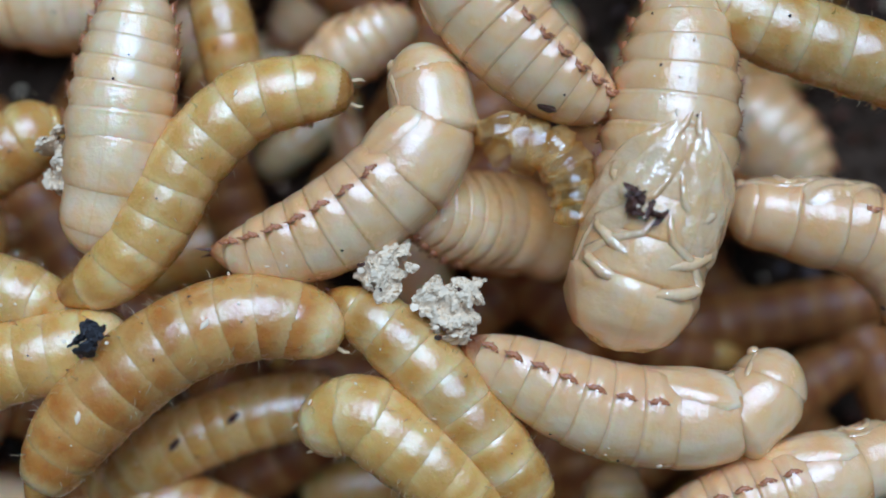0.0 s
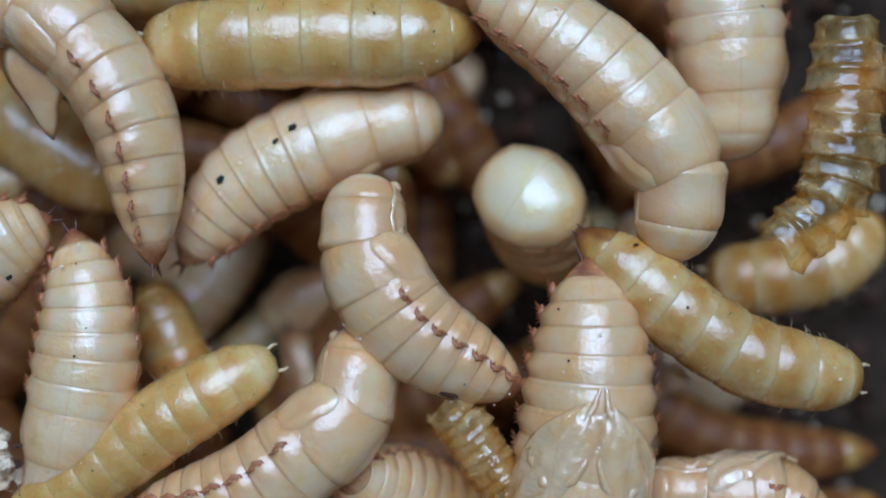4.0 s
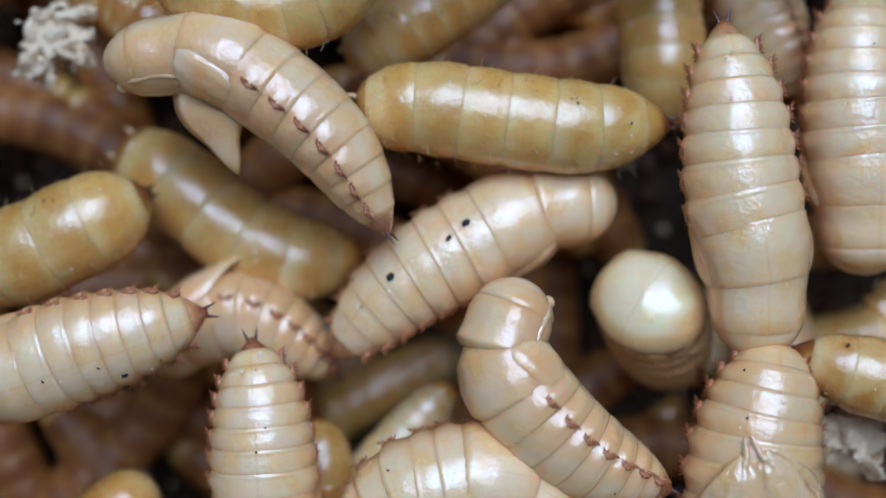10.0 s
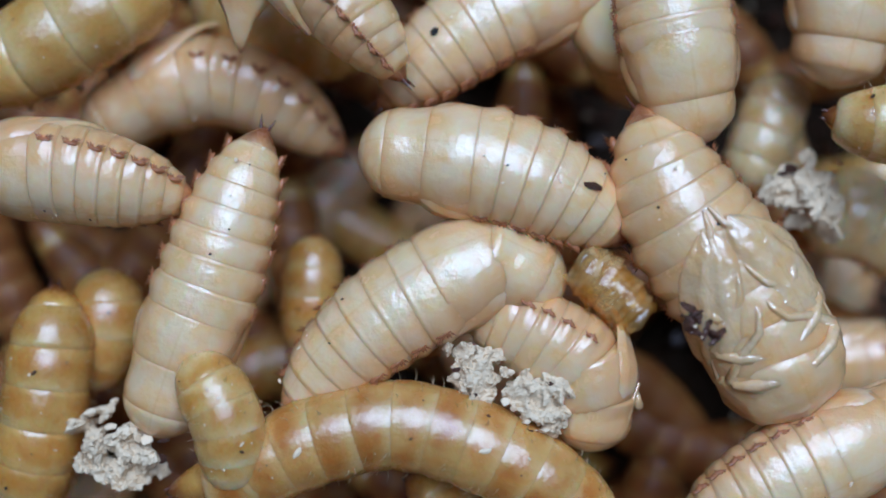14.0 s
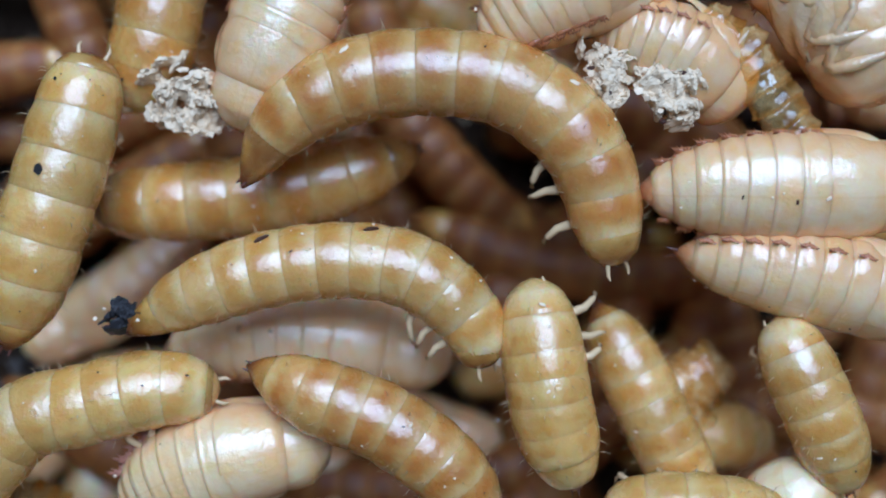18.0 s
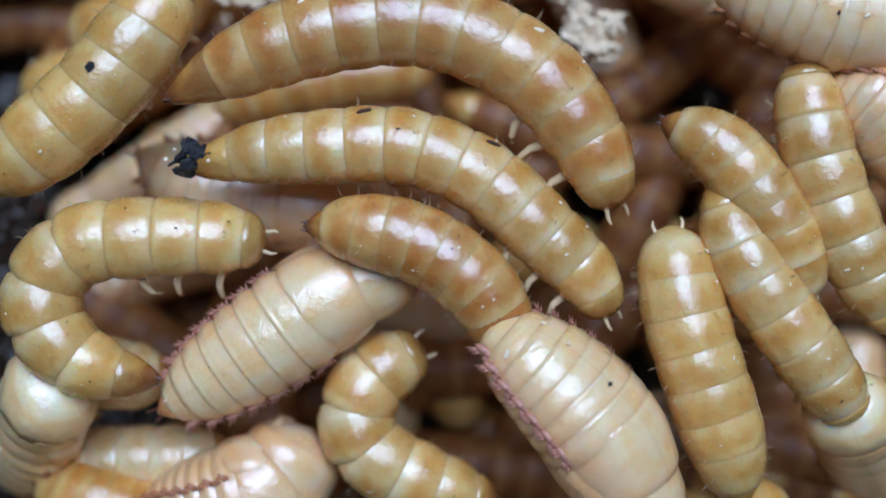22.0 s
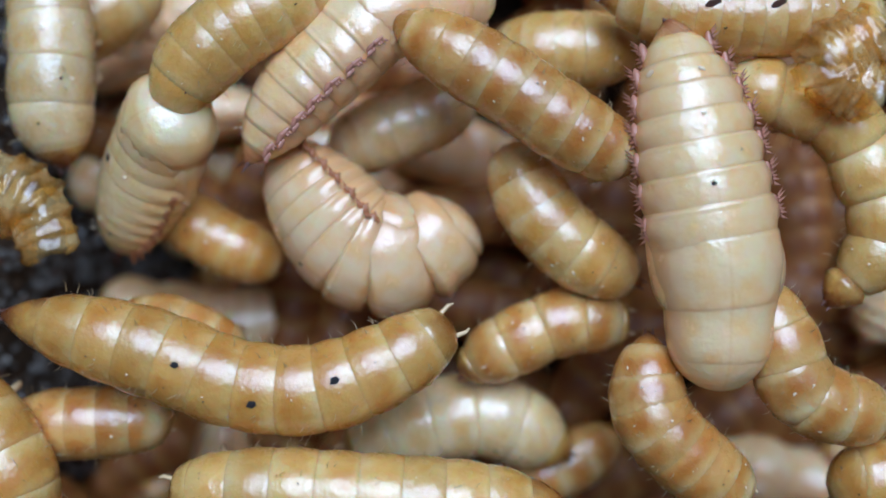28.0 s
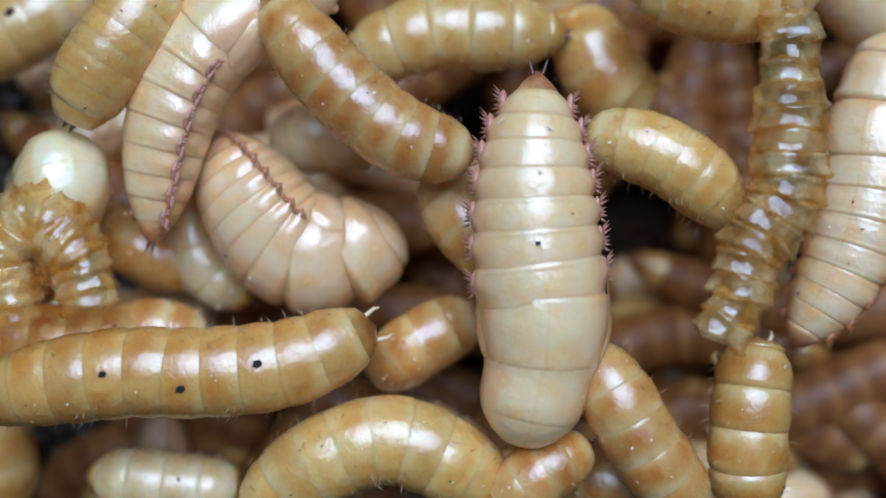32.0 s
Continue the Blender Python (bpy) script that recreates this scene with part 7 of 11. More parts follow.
animal("pupa", "cream", 2.42, [
    (0, 20, [(-23, 12.3, -9), (-19.3, 12.6, -8.5), (-17.3, 13, -8.5), (-15.2, 14, -9)]),
    (1.4, 20, [(-23, 12.3, -9), (-19.3, 12.6, -8.5), (-17.3, 13, -8.5), (-15.2, 14, -9)]),
    (3, 20, [(-23, 12.3, -1.5), (-19.3, 12.6, -1), (-17.3, 13, -1), (-15.2, 14, -1.5)]),
    (4, 20, [(-23.1, 10.8, -1.5), (-19, 11.5, -1), (-16.9, 12.8, -1), (-14.9, 13.9, -1.5)]),
    (4.5, 20, [(-23.7, 11.3, -1.5), (-20.1, 12, -1), (-17.8, 12.7, -1), (-14.8, 14, -1.5)]),
    (6.5, 20, [(-28.1, 11.5, -1.5), (-23.7, 12.6, -1.1), (-21.2, 13.6, -1), (-17.9, 14.6, -1.1), (-14.3, 15.7, -1.5)]),
    (7, 20, [(-27.8, 11.1, -1.5), (-23.7, 12.1, -1.1), (-20.9, 13.2, -1), (-17.6, 14.2, -1.1), (-13.7, 15.1, -1.5)]),
    (8, 20, [(-27.8, 10.9, -1.5), (-24, 11.9, -1.1), (-20.9, 13, -1), (-17.9, 14, -1.1), (-14.4, 14.8, -1.5)]),
    (9, 20, [(-27.2, 10.8, -1.5), (-23.6, 11.6, -1.1), (-20.8, 12.6, -1), (-18, 13.6, -1.1), (-14.9, 14.7, -1.5)]),
    (10, 20, [(-28.3, 10.2, -1.5), (-24.2, 10.9, -1.1), (-21.3, 11.9, -1), (-18.5, 12.7, -1.1), (-15.4, 13.6, -1.5)]),
    (11, 20, [(-28.1, 10.3, -1.5), (-24, 10.7, -1.1), (-21.4, 11.4, -1), (-18.7, 12, -1.1), (-15.5, 12.3, -1.5)]),
    (12, 50, [(-26.9, 10.5, -1.5), (-23.3, 10.5, -1.1), (-20.7, 10.5, -1), (-18.2, 10.5, -1.1), (-15.7, 10.3, -1.5)]),
    (13, 50, [(-26.2, 10.5, -1.5), (-22.9, 10.2, -1.1), (-20.6, 9.6, -1), (-18.1, 9.4, -1.1), (-15.6, 9.1, -1.5)]),
    (14, 50, [(-27.2, 10.8, -1.5), (-23.6, 10.4, -1.1), (-21.3, 10.2, -1), (-18.7, 9.7, -1.1), (-15.9, 9.1, -1.5)]),
    (15, 50, [(-27.3, 10, -1.5), (-23.5, 9.6, -1.1), (-20.9, 9.6, -1), (-18.6, 9.6, -1.1), (-15.9, 9.8, -1.5)]),
    (16.6, 50, [(-27.3, 10, -9), (-23.5, 9.6, -8.6), (-20.9, 9.6, -8.5), (-18.6, 9.6, -8.6), (-15.9, 9.8, -9)]),
    (32, 50, [(-27.3, 10, -9), (-23.5, 9.6, -8.6), (-20.9, 9.6, -8.5), (-18.6, 9.6, -8.6), (-15.9, 9.8, -9)]),
], "cream waxy mealworm pupa with red-brown toothed fringes", 28, 4, "mealworm pupae in the pile", spots=[(3, 40, 0.1, 0)])
animal("larva", "yellow", 2.39, [
    (0, 0, [(-29.3, 15.3, -18.7), (-25, 15.6, -18.2), (-21.5, 16.7, -18.2), (-19.2, 18, -18.7)]),
    (4.9, 0, [(-29.3, 15.3, -18.7), (-25, 15.6, -18.2), (-21.5, 16.7, -18.2), (-19.2, 18, -18.7)]),
    (6.5, 0, [(-29.3, 15.3, -5.2), (-25, 15.6, -4.7), (-21.5, 16.7, -4.7), (-19.2, 18, -5.2)]),
    (8, 0, [(-29.6, 14.5, -5.2), (-26.1, 15.6, -4.7), (-22.8, 17.2, -4.7), (-20.2, 19.1, -5.2)]),
    (9, 0, [(-28.9, 15, -5.2), (-25.2, 15.8, -4.7), (-22.2, 17.2, -4.7), (-19.3, 19.1, -5.2)]),
    (10, 0, [(-28.3, 15.7, -5.2), (-24.9, 16.2, -4.7), (-21.9, 17.6, -4.7), (-18.8, 19.2, -5.2)]),
    (11, 0, [(-28.7, 15.5, -5.2), (-25.5, 16, -4.7), (-22.3, 17.1, -4.7), (-18.9, 19.1, -5.2)]),
    (12, 0, [(-28.5, 14.8, -5.2), (-25.6, 15.9, -4.7), (-22.6, 17.2, -4.7), (-19.2, 19.4, -5.2)]),
    (13, 0, [(-28.8, 14.3, -5.2), (-25.9, 15.3, -4.7), (-22.7, 17.5, -4.7), (-18.7, 20, -5.2)]),
    (14, 0, [(-27.7, 15.3, -5.2), (-24.3, 16.4, -4.7), (-21, 18.3, -4.7), (-17.3, 20.5, -5.2)]),
    (32, 0, [(-27.7, 15.3, -5.2), (-24.3, 16.4, -4.7), (-21, 18.3, -4.7), (-17.3, 20.5, -5.2)]),
], "glossy yellow mealworm larva crawling in the pile", 29, 5, "mealworm larvae in the pile")
animal("larva", "yellow", 2.33, [
    (0, 0, [(-21.4, 20.5, -21.5), (-18.1, 18.4, -21), (-14.9, 16.6, -21), (-12.3, 15.8, -21.5)]),
    (2.4, 0, [(-21.4, 20.5, -21.5), (-18.1, 18.4, -21), (-14.9, 16.6, -21), (-12.3, 15.8, -21.5)]),
    (4, 0, [(-21.4, 20.5, -9.4), (-18.1, 18.4, -8.9), (-14.9, 16.6, -8.9), (-12.3, 15.8, -9.4)]),
    (6.5, 0, [(-23.8, 17.4, -9.4), (-19.9, 17.7, -8.9), (-16.4, 17.1, -8.9), (-13.3, 15.9, -9.4)]),
    (7, 0, [(-22.1, 17.9, -9.4), (-18.1, 16.5, -8.9), (-14.9, 15, -8.9), (-12.1, 15, -9.4)]),
    (8, 0, [(-21.5, 20.9, -9.4), (-18, 18.6, -8.9), (-14.5, 16.6, -8.9), (-11.3, 16, -8.9), (-7.9, 16, -9.4)]),
    (9, 0, [(-20.3, 19.2, -9.4), (-16.7, 17.2, -8.9), (-13.5, 15.7, -8.9), (-10.3, 15.1, -8.9), (-7.7, 15.4, -9.4)]),
    (10, 0, [(-21.2, 21.8, -9.4), (-17.9, 19.4, -8.9), (-15, 17.1, -8.9), (-11.8, 15.9, -8.9), (-8.6, 15.9, -9.4)]),
    (11, 0, [(-21.6, 21.9, -9.4), (-18, 19.6, -8.9), (-14.8, 16.9, -8.9), (-11.9, 15.8, -8.9), (-9.3, 16.4, -9.4)]),
    (12, 0, [(-20.7, 22.9, -9.4), (-17.1, 21.1, -8.9), (-14.5, 19.1, -8.9), (-11.6, 17.6, -8.9), (-9.6, 17.1, -9.4)]),
    (13, 0, [(-20.2, 21.3, -9.4), (-16.9, 19.5, -8.9), (-14, 18.1, -8.9), (-11.1, 17.2, -8.9), (-8.5, 16.9, -9.4)]),
    (14, 0, [(-16.7, 20.1, -9.4), (-14, 18.8, -8.9), (-11.7, 17.9, -8.9), (-8.8, 17.1, -9.4)]),
    (32, 0, [(-16.7, 20.1, -9.4), (-14, 18.8, -8.9), (-11.7, 17.9, -8.9), (-8.8, 17.1, -9.4)]),
], "glossy yellow mealworm larva crawling in the pile", 30, 5, "mealworm larvae in the pile")
animal("larva", "yellow", 1.94, [
    (0, -50, [(-7.5, 30.2, -9.2), (-8.7, 27.6, -8.8), (-11, 26.3, -8.7), (-13.6, 26.8, -8.7), (-15.6, 29.7, -8.7), (-15.9, 33.3, -8.8), (-17.5, 36.4, -9.2)]),
    (4.9, -50, [(-7.5, 30.2, -9.2), (-8.7, 27.6, -8.8), (-11, 26.3, -8.7), (-13.6, 26.8, -8.7), (-15.6, 29.7, -8.7), (-15.9, 33.3, -8.8), (-17.5, 36.4, -9.2)]),
    (6.5, -50, [(-7.5, 30.2, -1.7), (-8.7, 27.6, -1.3), (-11, 26.3, -1.2), (-13.6, 26.8, -1.2), (-15.6, 29.7, -1.2), (-15.9, 33.3, -1.3), (-17.5, 36.4, -1.7)]),
    (7, -50, [(-7.2, 30.1, -1.7), (-8.5, 27.7, -1.3), (-11, 26.4, -1.2), (-14.1, 26.7, -1.2), (-15.9, 29.2, -1.2), (-16.2, 32.3, -1.3), (-16, 35.5, -1.7)]),
    (8, -50, [(-7.5, 29.9, -1.7), (-9.3, 28, -1.3), (-12.1, 27, -1.2), (-14.9, 27.8, -1.2), (-16.9, 29.8, -1.3), (-17.3, 32.7, -1.7)]),
    (9, -50, [(-8.1, 29.8, -1.7), (-9.9, 27.7, -1.3), (-12.4, 26.9, -1.2), (-14.7, 27.4, -1.2), (-16.6, 29, -1.3), (-17.4, 31.4, -1.7)]),
    (10, -50, [(-8.1, 30.1, -1.7), (-9.9, 28, -1.3), (-12.4, 27.2, -1.2), (-14.7, 27.7, -1.2), (-16.6, 29.3, -1.3), (-17.4, 31.7, -1.7)]),
    (32, -50, [(-8.1, 30.1, -1.7), (-9.9, 28, -1.3), (-12.4, 27.2, -1.2), (-14.7, 27.7, -1.2), (-16.6, 29.3, -1.3), (-17.4, 31.7, -1.7)]),
], "glossy yellow mealworm larva crawling in the pile", 31, 5, "mealworm larvae in the pile")
animal("larva", "banded", 2.08, [
    (0, 0, [(-8.7, 24.7, -20.7), (-5.6, 27.8, -20.3), (-2.5, 30.6, -20.3), (0.6, 33.7, -20.3), (2.7, 36.6, -20.7)]),
    (4.9, 0, [(-8.7, 24.7, -20.7), (-5.6, 27.8, -20.3), (-2.5, 30.6, -20.3), (0.6, 33.7, -20.3), (2.7, 36.6, -20.7)]),
    (6.5, 0, [(-8.7, 24.7, -7.2), (-5.6, 27.8, -6.8), (-2.5, 30.6, -6.8), (0.6, 33.7, -6.8), (2.7, 36.6, -7.2)]),
    (7, 0, [(-8.4, 24.7, -7.2), (-5.6, 27.7, -6.8), (-2.5, 30.2, -6.8), (0.4, 33, -6.8), (2.4, 35.9, -7.2)]),
    (8, 0, [(-9.2, 26, -7.2), (-6, 28.4, -6.8), (-2.9, 30.4, -6.8), (-0.1, 32.5, -7.2)]),
    (9, 0, [(-9.3, 26, -7.2), (-6.2, 27.9, -6.8), (-3.4, 29.6, -6.8), (-0.5, 31.6, -7.2)]),
    (10, 0, [(-9, 26.1, -7.2), (-5.9, 28, -6.8), (-3.1, 30, -6.8), (-0.5, 32.1, -7.2)]),
    (11, 0, [(-8.9, 26.3, -7.2), (-6, 28.2, -6.8), (-3.2, 30.1, -6.8), (-0.6, 32.2, -7.2)]),
    (12.6, 0, [(-8.9, 26.3, -20.7), (-6, 28.2, -20.3), (-3.2, 30.1, -20.3), (-0.6, 32.2, -20.7)]),
    (32, 0, [(-8.9, 26.3, -20.7), (-6, 28.2, -20.3), (-3.2, 30.1, -20.3), (-0.6, 32.2, -20.7)]),
], "yellow mealworm larva with brown bands, crawling in the pile", 32, 5, "mealworm larvae in the pile")
animal("larva", "yellow", 2.16, [
    (0, 0, [(5.6, 36.7, -21.4), (5.5, 32.6, -20.9), (5.8, 29.2, -20.9), (7.3, 25, -21.4)]),
    (4.9, 0, [(5.6, 36.7, -21.4), (5.5, 32.6, -20.9), (5.8, 29.2, -20.9), (7.3, 25, -21.4)]),
    (6.5, 0, [(5.6, 36.7, -7.9), (5.5, 32.6, -7.4), (5.8, 29.2, -7.4), (7.3, 25, -7.9)]),
    (7, 0, [(5.6, 34.4, -7.9), (5.5, 30.8, -7.4), (6.1, 27.4, -7.4), (7.6, 23.7, -7.9)]),
    (8, 0, [(5.1, 33.2, -7.9), (5.6, 29.7, -7.4), (6.5, 26.3, -7.4), (7.7, 23.2, -7.9)]),
    (9, 0, [(5, 32.4, -7.9), (5.7, 29.1, -7.4), (6.9, 25.7, -7.4), (8.4, 23.2, -7.9)]),
    (10, 0, [(5.8, 31.4, -7.9), (6.3, 27.3, -7.4), (6.6, 24.7, -7.4), (7.2, 22.5, -7.9)]),
    (11, 0, [(6.3, 31, -7.9), (6.5, 27.4, -7.4), (6.8, 24.6, -7.4), (7.2, 22.4, -7.9)]),
    (12.6, 0, [(6.3, 31, -21.4), (6.5, 27.4, -20.9), (6.8, 24.6, -20.9), (7.2, 22.4, -21.4)]),
    (32, 0, [(6.3, 31, -21.4), (6.5, 27.4, -20.9), (6.8, 24.6, -20.9), (7.2, 22.4, -21.4)]),
], "glossy yellow mealworm larva crawling in the pile", 33, 5, "mealworm larvae in the pile")
animal("pupa", "cream", 2.14, [
    (0, 60, [(8.5, 30, -21.5), (10.9, 26.4, -21), (12.6, 24.1, -21), (14.1, 21.9, -21.5)]),
    (4.9, 60, [(8.5, 30, -21.5), (10.9, 26.4, -21), (12.6, 24.1, -21), (14.1, 21.9, -21.5)]),
    (6.5, 60, [(8.5, 30, -8.9), (10.9, 26.4, -8.4), (12.6, 24.1, -8.4), (14.1, 21.9, -8.9)]),
    (7, 60, [(8.5, 30.3, -8.9), (10.9, 26.4, -8.4), (12.3, 24.1, -8.4), (13.9, 21.4, -8.9)]),
    (8, 60, [(8.1, 31.8, -8.9), (10.4, 27.8, -8.4), (12.1, 25.2, -8.4), (13.7, 22.7, -8.9)]),
    (9, 60, [(8.1, 30.9, -8.9), (10.5, 27.6, -8.4), (12.3, 25.3, -8.4), (13.7, 23.3, -8.9)]),
    (10, 60, [(10.4, 31.8, -8.9), (11.7, 28, -8.4), (12.6, 26, -8.4), (13.3, 24.2, -8.9)]),
    (11, 60, [(10.3, 31.6, -8.9), (11.6, 28.2, -8.4), (12.5, 26.2, -8.4), (13.3, 24.5, -8.9)]),
    (12.6, 60, [(10.3, 31.6, -21.5), (11.6, 28.2, -21), (12.5, 26.2, -21), (13.3, 24.5, -21.5)]),
    (32, 60, [(10.3, 31.6, -21.5), (11.6, 28.2, -21), (12.5, 26.2, -21), (13.3, 24.5, -21.5)]),
], "cream waxy mealworm pupa with red-brown toothed fringes", 34, 4, "mealworm pupae in the pile")
animal("pupa", "cream", 2.17, [
    (0, 20, [(5.3, 22.3, -21.5), (1.8, 23.8, -21), (-0.6, 25, -21), (-3.3, 26.3, -21.5)]),
    (4.9, 20, [(5.3, 22.3, -21.5), (1.8, 23.8, -21), (-0.6, 25, -21), (-3.3, 26.3, -21.5)]),
    (6.5, 20, [(5.3, 22.3, -17.5), (1.8, 23.8, -17), (-0.6, 25, -17), (-3.3, 26.3, -17.5)]),
    (7, 20, [(5.4, 22.4, -17.5), (1.8, 23.5, -17), (-0.6, 24.7, -17), (-3.1, 26.2, -17.5)]),
    (8, 20, [(4.2, 23.3, -17.5), (1.1, 25.2, -17), (-1.3, 26.4, -17), (-3.4, 27.7, -17.5)]),
    (9, 20, [(4.4, 23.5, -17.5), (1.2, 25, -17), (-1.2, 26.5, -17), (-3.4, 27.8, -17.5)]),
    (10, 20, [(4.7, 24, -17.5), (1.5, 25.5, -17), (-0.9, 26.9, -17), (-3.4, 28.2, -17.5)]),
    (11, 20, [(5.2, 24.2, -17.5), (2.1, 25.7, -17), (-0.4, 26.9, -17), (-3, 28.2, -17.5)]),
    (12.6, 20, [(5.2, 24.2, -21.5), (2.1, 25.7, -21), (-0.4, 26.9, -21), (-3, 28.2, -21.5)]),
    (32, 20, [(5.2, 24.2, -21.5), (2.1, 25.7, -21), (-0.4, 26.9, -21), (-3, 28.2, -21.5)]),
], "cream waxy mealworm pupa with red-brown toothed fringes", 35, 4, "mealworm pupae in the pile")
animal("pupa", "cream", 2.43, [
    (0, 60, [(-17.7, 11.9, -21.5), (-15, 12.9, -21), (-13.3, 11.7, -21), (-11.2, 9.9, -21.5)]),
    (5.4, 60, [(-17.7, 11.9, -21.5), (-15, 12.9, -21), (-13.3, 11.7, -21), (-11.2, 9.9, -21.5)]),
    (7, 60, [(-17.7, 11.9, -8.3), (-15, 12.9, -7.8), (-13.3, 11.7, -7.8), (-11.2, 9.9, -8.3)]),
    (8, 60, [(-18.8, 12.3, -8.3), (-15.2, 13.2, -7.8), (-12.1, 13.1, -8.3)]),
    (9, 60, [(-18.6, 13.3, -8.3), (-15.7, 13.7, -7.8), (-13.7, 12.3, -7.8), (-11.3, 9.8, -8.3)]),
    (10, 60, [(-19.7, 10.8, -8.3), (-16.2, 13, -7.8), (-13.4, 12.5, -7.8), (-10.1, 10.1, -8.3)]),
    (11, 60, [(-20.5, 13, -8.3), (-16, 13.8, -7.8), (-13.2, 12.9, -7.8), (-10.2, 10.7, -8.3)]),
    (12, 60, [(-23, 11.7, -8.3), (-18.1, 14.1, -7.8), (-14.1, 13.5, -7.8), (-9.8, 11.1, -8.3)]),
    (13, 60, [(-22.2, 11.5, -8.3), (-17.3, 13.9, -7.8), (-13.3, 13.3, -7.8), (-9.3, 10.6, -8.3)]),
    (14, 60, [(-22.8, 12.8, -8.3), (-17.6, 15.2, -7.8), (-13.6, 14.6, -7.8), (-9.5, 11.6, -8.3)]),
    (15, 60, [(-23.2, 12, -8.3), (-18.3, 14.7, -7.8), (-14.3, 14.7, -7.8), (-10, 11.3, -8.3)]),
    (16.6, 60, [(-23.2, 12, -21.5), (-18.3, 14.7, -21), (-14.3, 14.7, -21), (-10, 11.3, -21.5)]),
    (32, 60, [(-23.2, 12, -21.5), (-18.3, 14.7, -21), (-14.3, 14.7, -21), (-10, 11.3, -21.5)]),
], "cream waxy mealworm pupa with red-brown toothed fringes", 36, 4, "mealworm pupae in the pile")
animal("larva", "pale", 1.34, [
    (0, 0, [(-11.4, 4.8, -21.5), (-8.7, 6.7, -21), (-5.1, 9.7, -21.5)]),
    (6.4, 0, [(-11.4, 4.8, -21.5), (-8.7, 6.7, -21), (-5.1, 9.7, -21.5)]),
    (8, 0, [(-11.4, 4.8, -9.4), (-8.7, 6.7, -8.9), (-5.1, 9.7, -9.4)]),
    (9, 0, [(-10.7, 3.7, -9.4), (-7.7, 6.1, -8.9), (-4.1, 9.1, -9.4)]),
    (10, 0, [(-10.1, 3, -9.4), (-7.4, 6, -8.9), (-4, 9.6, -9.4)]),
    (11, 0, [(-9.9, 2.9, -9.4), (-6.9, 5.3, -8.9), (-4, 7.6, -9.4)]),
    (12.6, 0, [(-9.9, 2.9, -21.5), (-6.9, 5.3, -21), (-4, 7.6, -21.5)]),
    (32, 0, [(-9.9, 2.9, -21.5), (-6.9, 5.3, -21), (-4, 7.6, -21.5)]),
], "pale whitish mealworm larva lying low in the pile", 37, 5, "mealworm larvae in the pile")
animal("larva", "amber", 2.03, [
    (0, 0, [(-25.4, -6, -17.6), (-24.7, -2.1, -17.1), (-23.9, 0.8, -17.1), (-22.4, 3.7, -17.6)]),
    (10.4, 0, [(-25.4, -6, -17.6), (-24.7, -2.1, -17.1), (-23.9, 0.8, -17.1), (-22.4, 3.7, -17.6)]),
    (12, 0, [(-25.4, -6, -4.1), (-24.7, -2.1, -3.6), (-23.9, 0.8, -3.6), (-22.4, 3.7, -4.1)]),
    (13, 0, [(-25.2, -2.5, -4.1), (-24.5, 0.8, -3.6), (-24.4, 4, -3.6), (-24.5, 7.2, -4.1)]),
    (14, 0, [(-24.6, -5.5, -4.1), (-23.6, -1.7, -3.6), (-23.1, 2, -3.6), (-23, 5.2, -4.1)]),
    (15, 0, [(-25.1, -4.3, -4.1), (-23.9, -1, -3.6), (-23.6, 2.2, -3.6), (-23.8, 5.1, -4.1)]),
    (17.5, 0, [(-23.6, -1.1, -4.1), (-22.2, 1.8, -3.6), (-21.4, 4.5, -3.6), (-20.9, 7.5, -4.1)]),
    (18, 0, [(-23.6, -0.4, -4.1), (-22.6, 2.5, -3.6), (-22.1, 5.4, -3.6), (-21.9, 8.2, -4.1)]),
    (19, 0, [(-30.2, -2, -4.1), (-27.7, -0.2, -3.6), (-25, 1.4, -3.6), (-22.2, 3.4, -4.1)]),
    (20, 0, [(-29.8, -1.8, -4.1), (-26.7, -0.3, -3.6), (-24.3, 0.8, -3.6), (-22, 2.7, -4.1)]),
    (21, 0, [(-30.7, -2.3, -4.1), (-27.8, -1.6, -3.6), (-25.4, -0.6, -3.6), (-23.4, 0.9, -4.1)]),
    (22.6, 0, [(-30.7, -2.3, -17.6), (-27.8, -1.6, -17.1), (-25.4, -0.6, -17.1), (-23.4, 0.9, -17.6)]),
    (32, 0, [(-30.7, -2.3, -17.6), (-27.8, -1.6, -17.1), (-25.4, -0.6, -17.1), (-23.4, 0.9, -17.6)]),
], "glossy amber-brown mealworm larva crawling in the pile", 38, 5, "mealworm larvae in the pile")
animal("larva", "pale", 1.69, [
    (0, 0, [(13.5, 14.6, -21.5), (12.2, 11.7, -21), (11.2, 8.4, -21.5)]),
    (11.4, 0, [(13.5, 14.6, -21.5), (12.2, 11.7, -21), (11.2, 8.4, -21.5)]),
    (13, 0, [(13.5, 14.6, -9.4), (12.2, 11.7, -8.9), (11.2, 8.4, -9.4)]),
    (14, 0, [(13.2, 15.7, -9.4), (11.9, 12.4, -8.9), (10.8, 9.5, -9.4)]),
    (15, 0, [(14.2, 14.4, -9.4), (12, 11.4, -8.9), (10.4, 9.1, -9.4)]),
    (16.6, 0, [(14.2, 14.4, -21.5), (12, 11.4, -21), (10.4, 9.1, -21.5)]),
    (32, 0, [(14.2, 14.4, -21.5), (12, 11.4, -21), (10.4, 9.1, -21.5)]),
], "pale whitish mealworm larva lying low in the pile", 39, 5, "mealworm larvae in the pile")
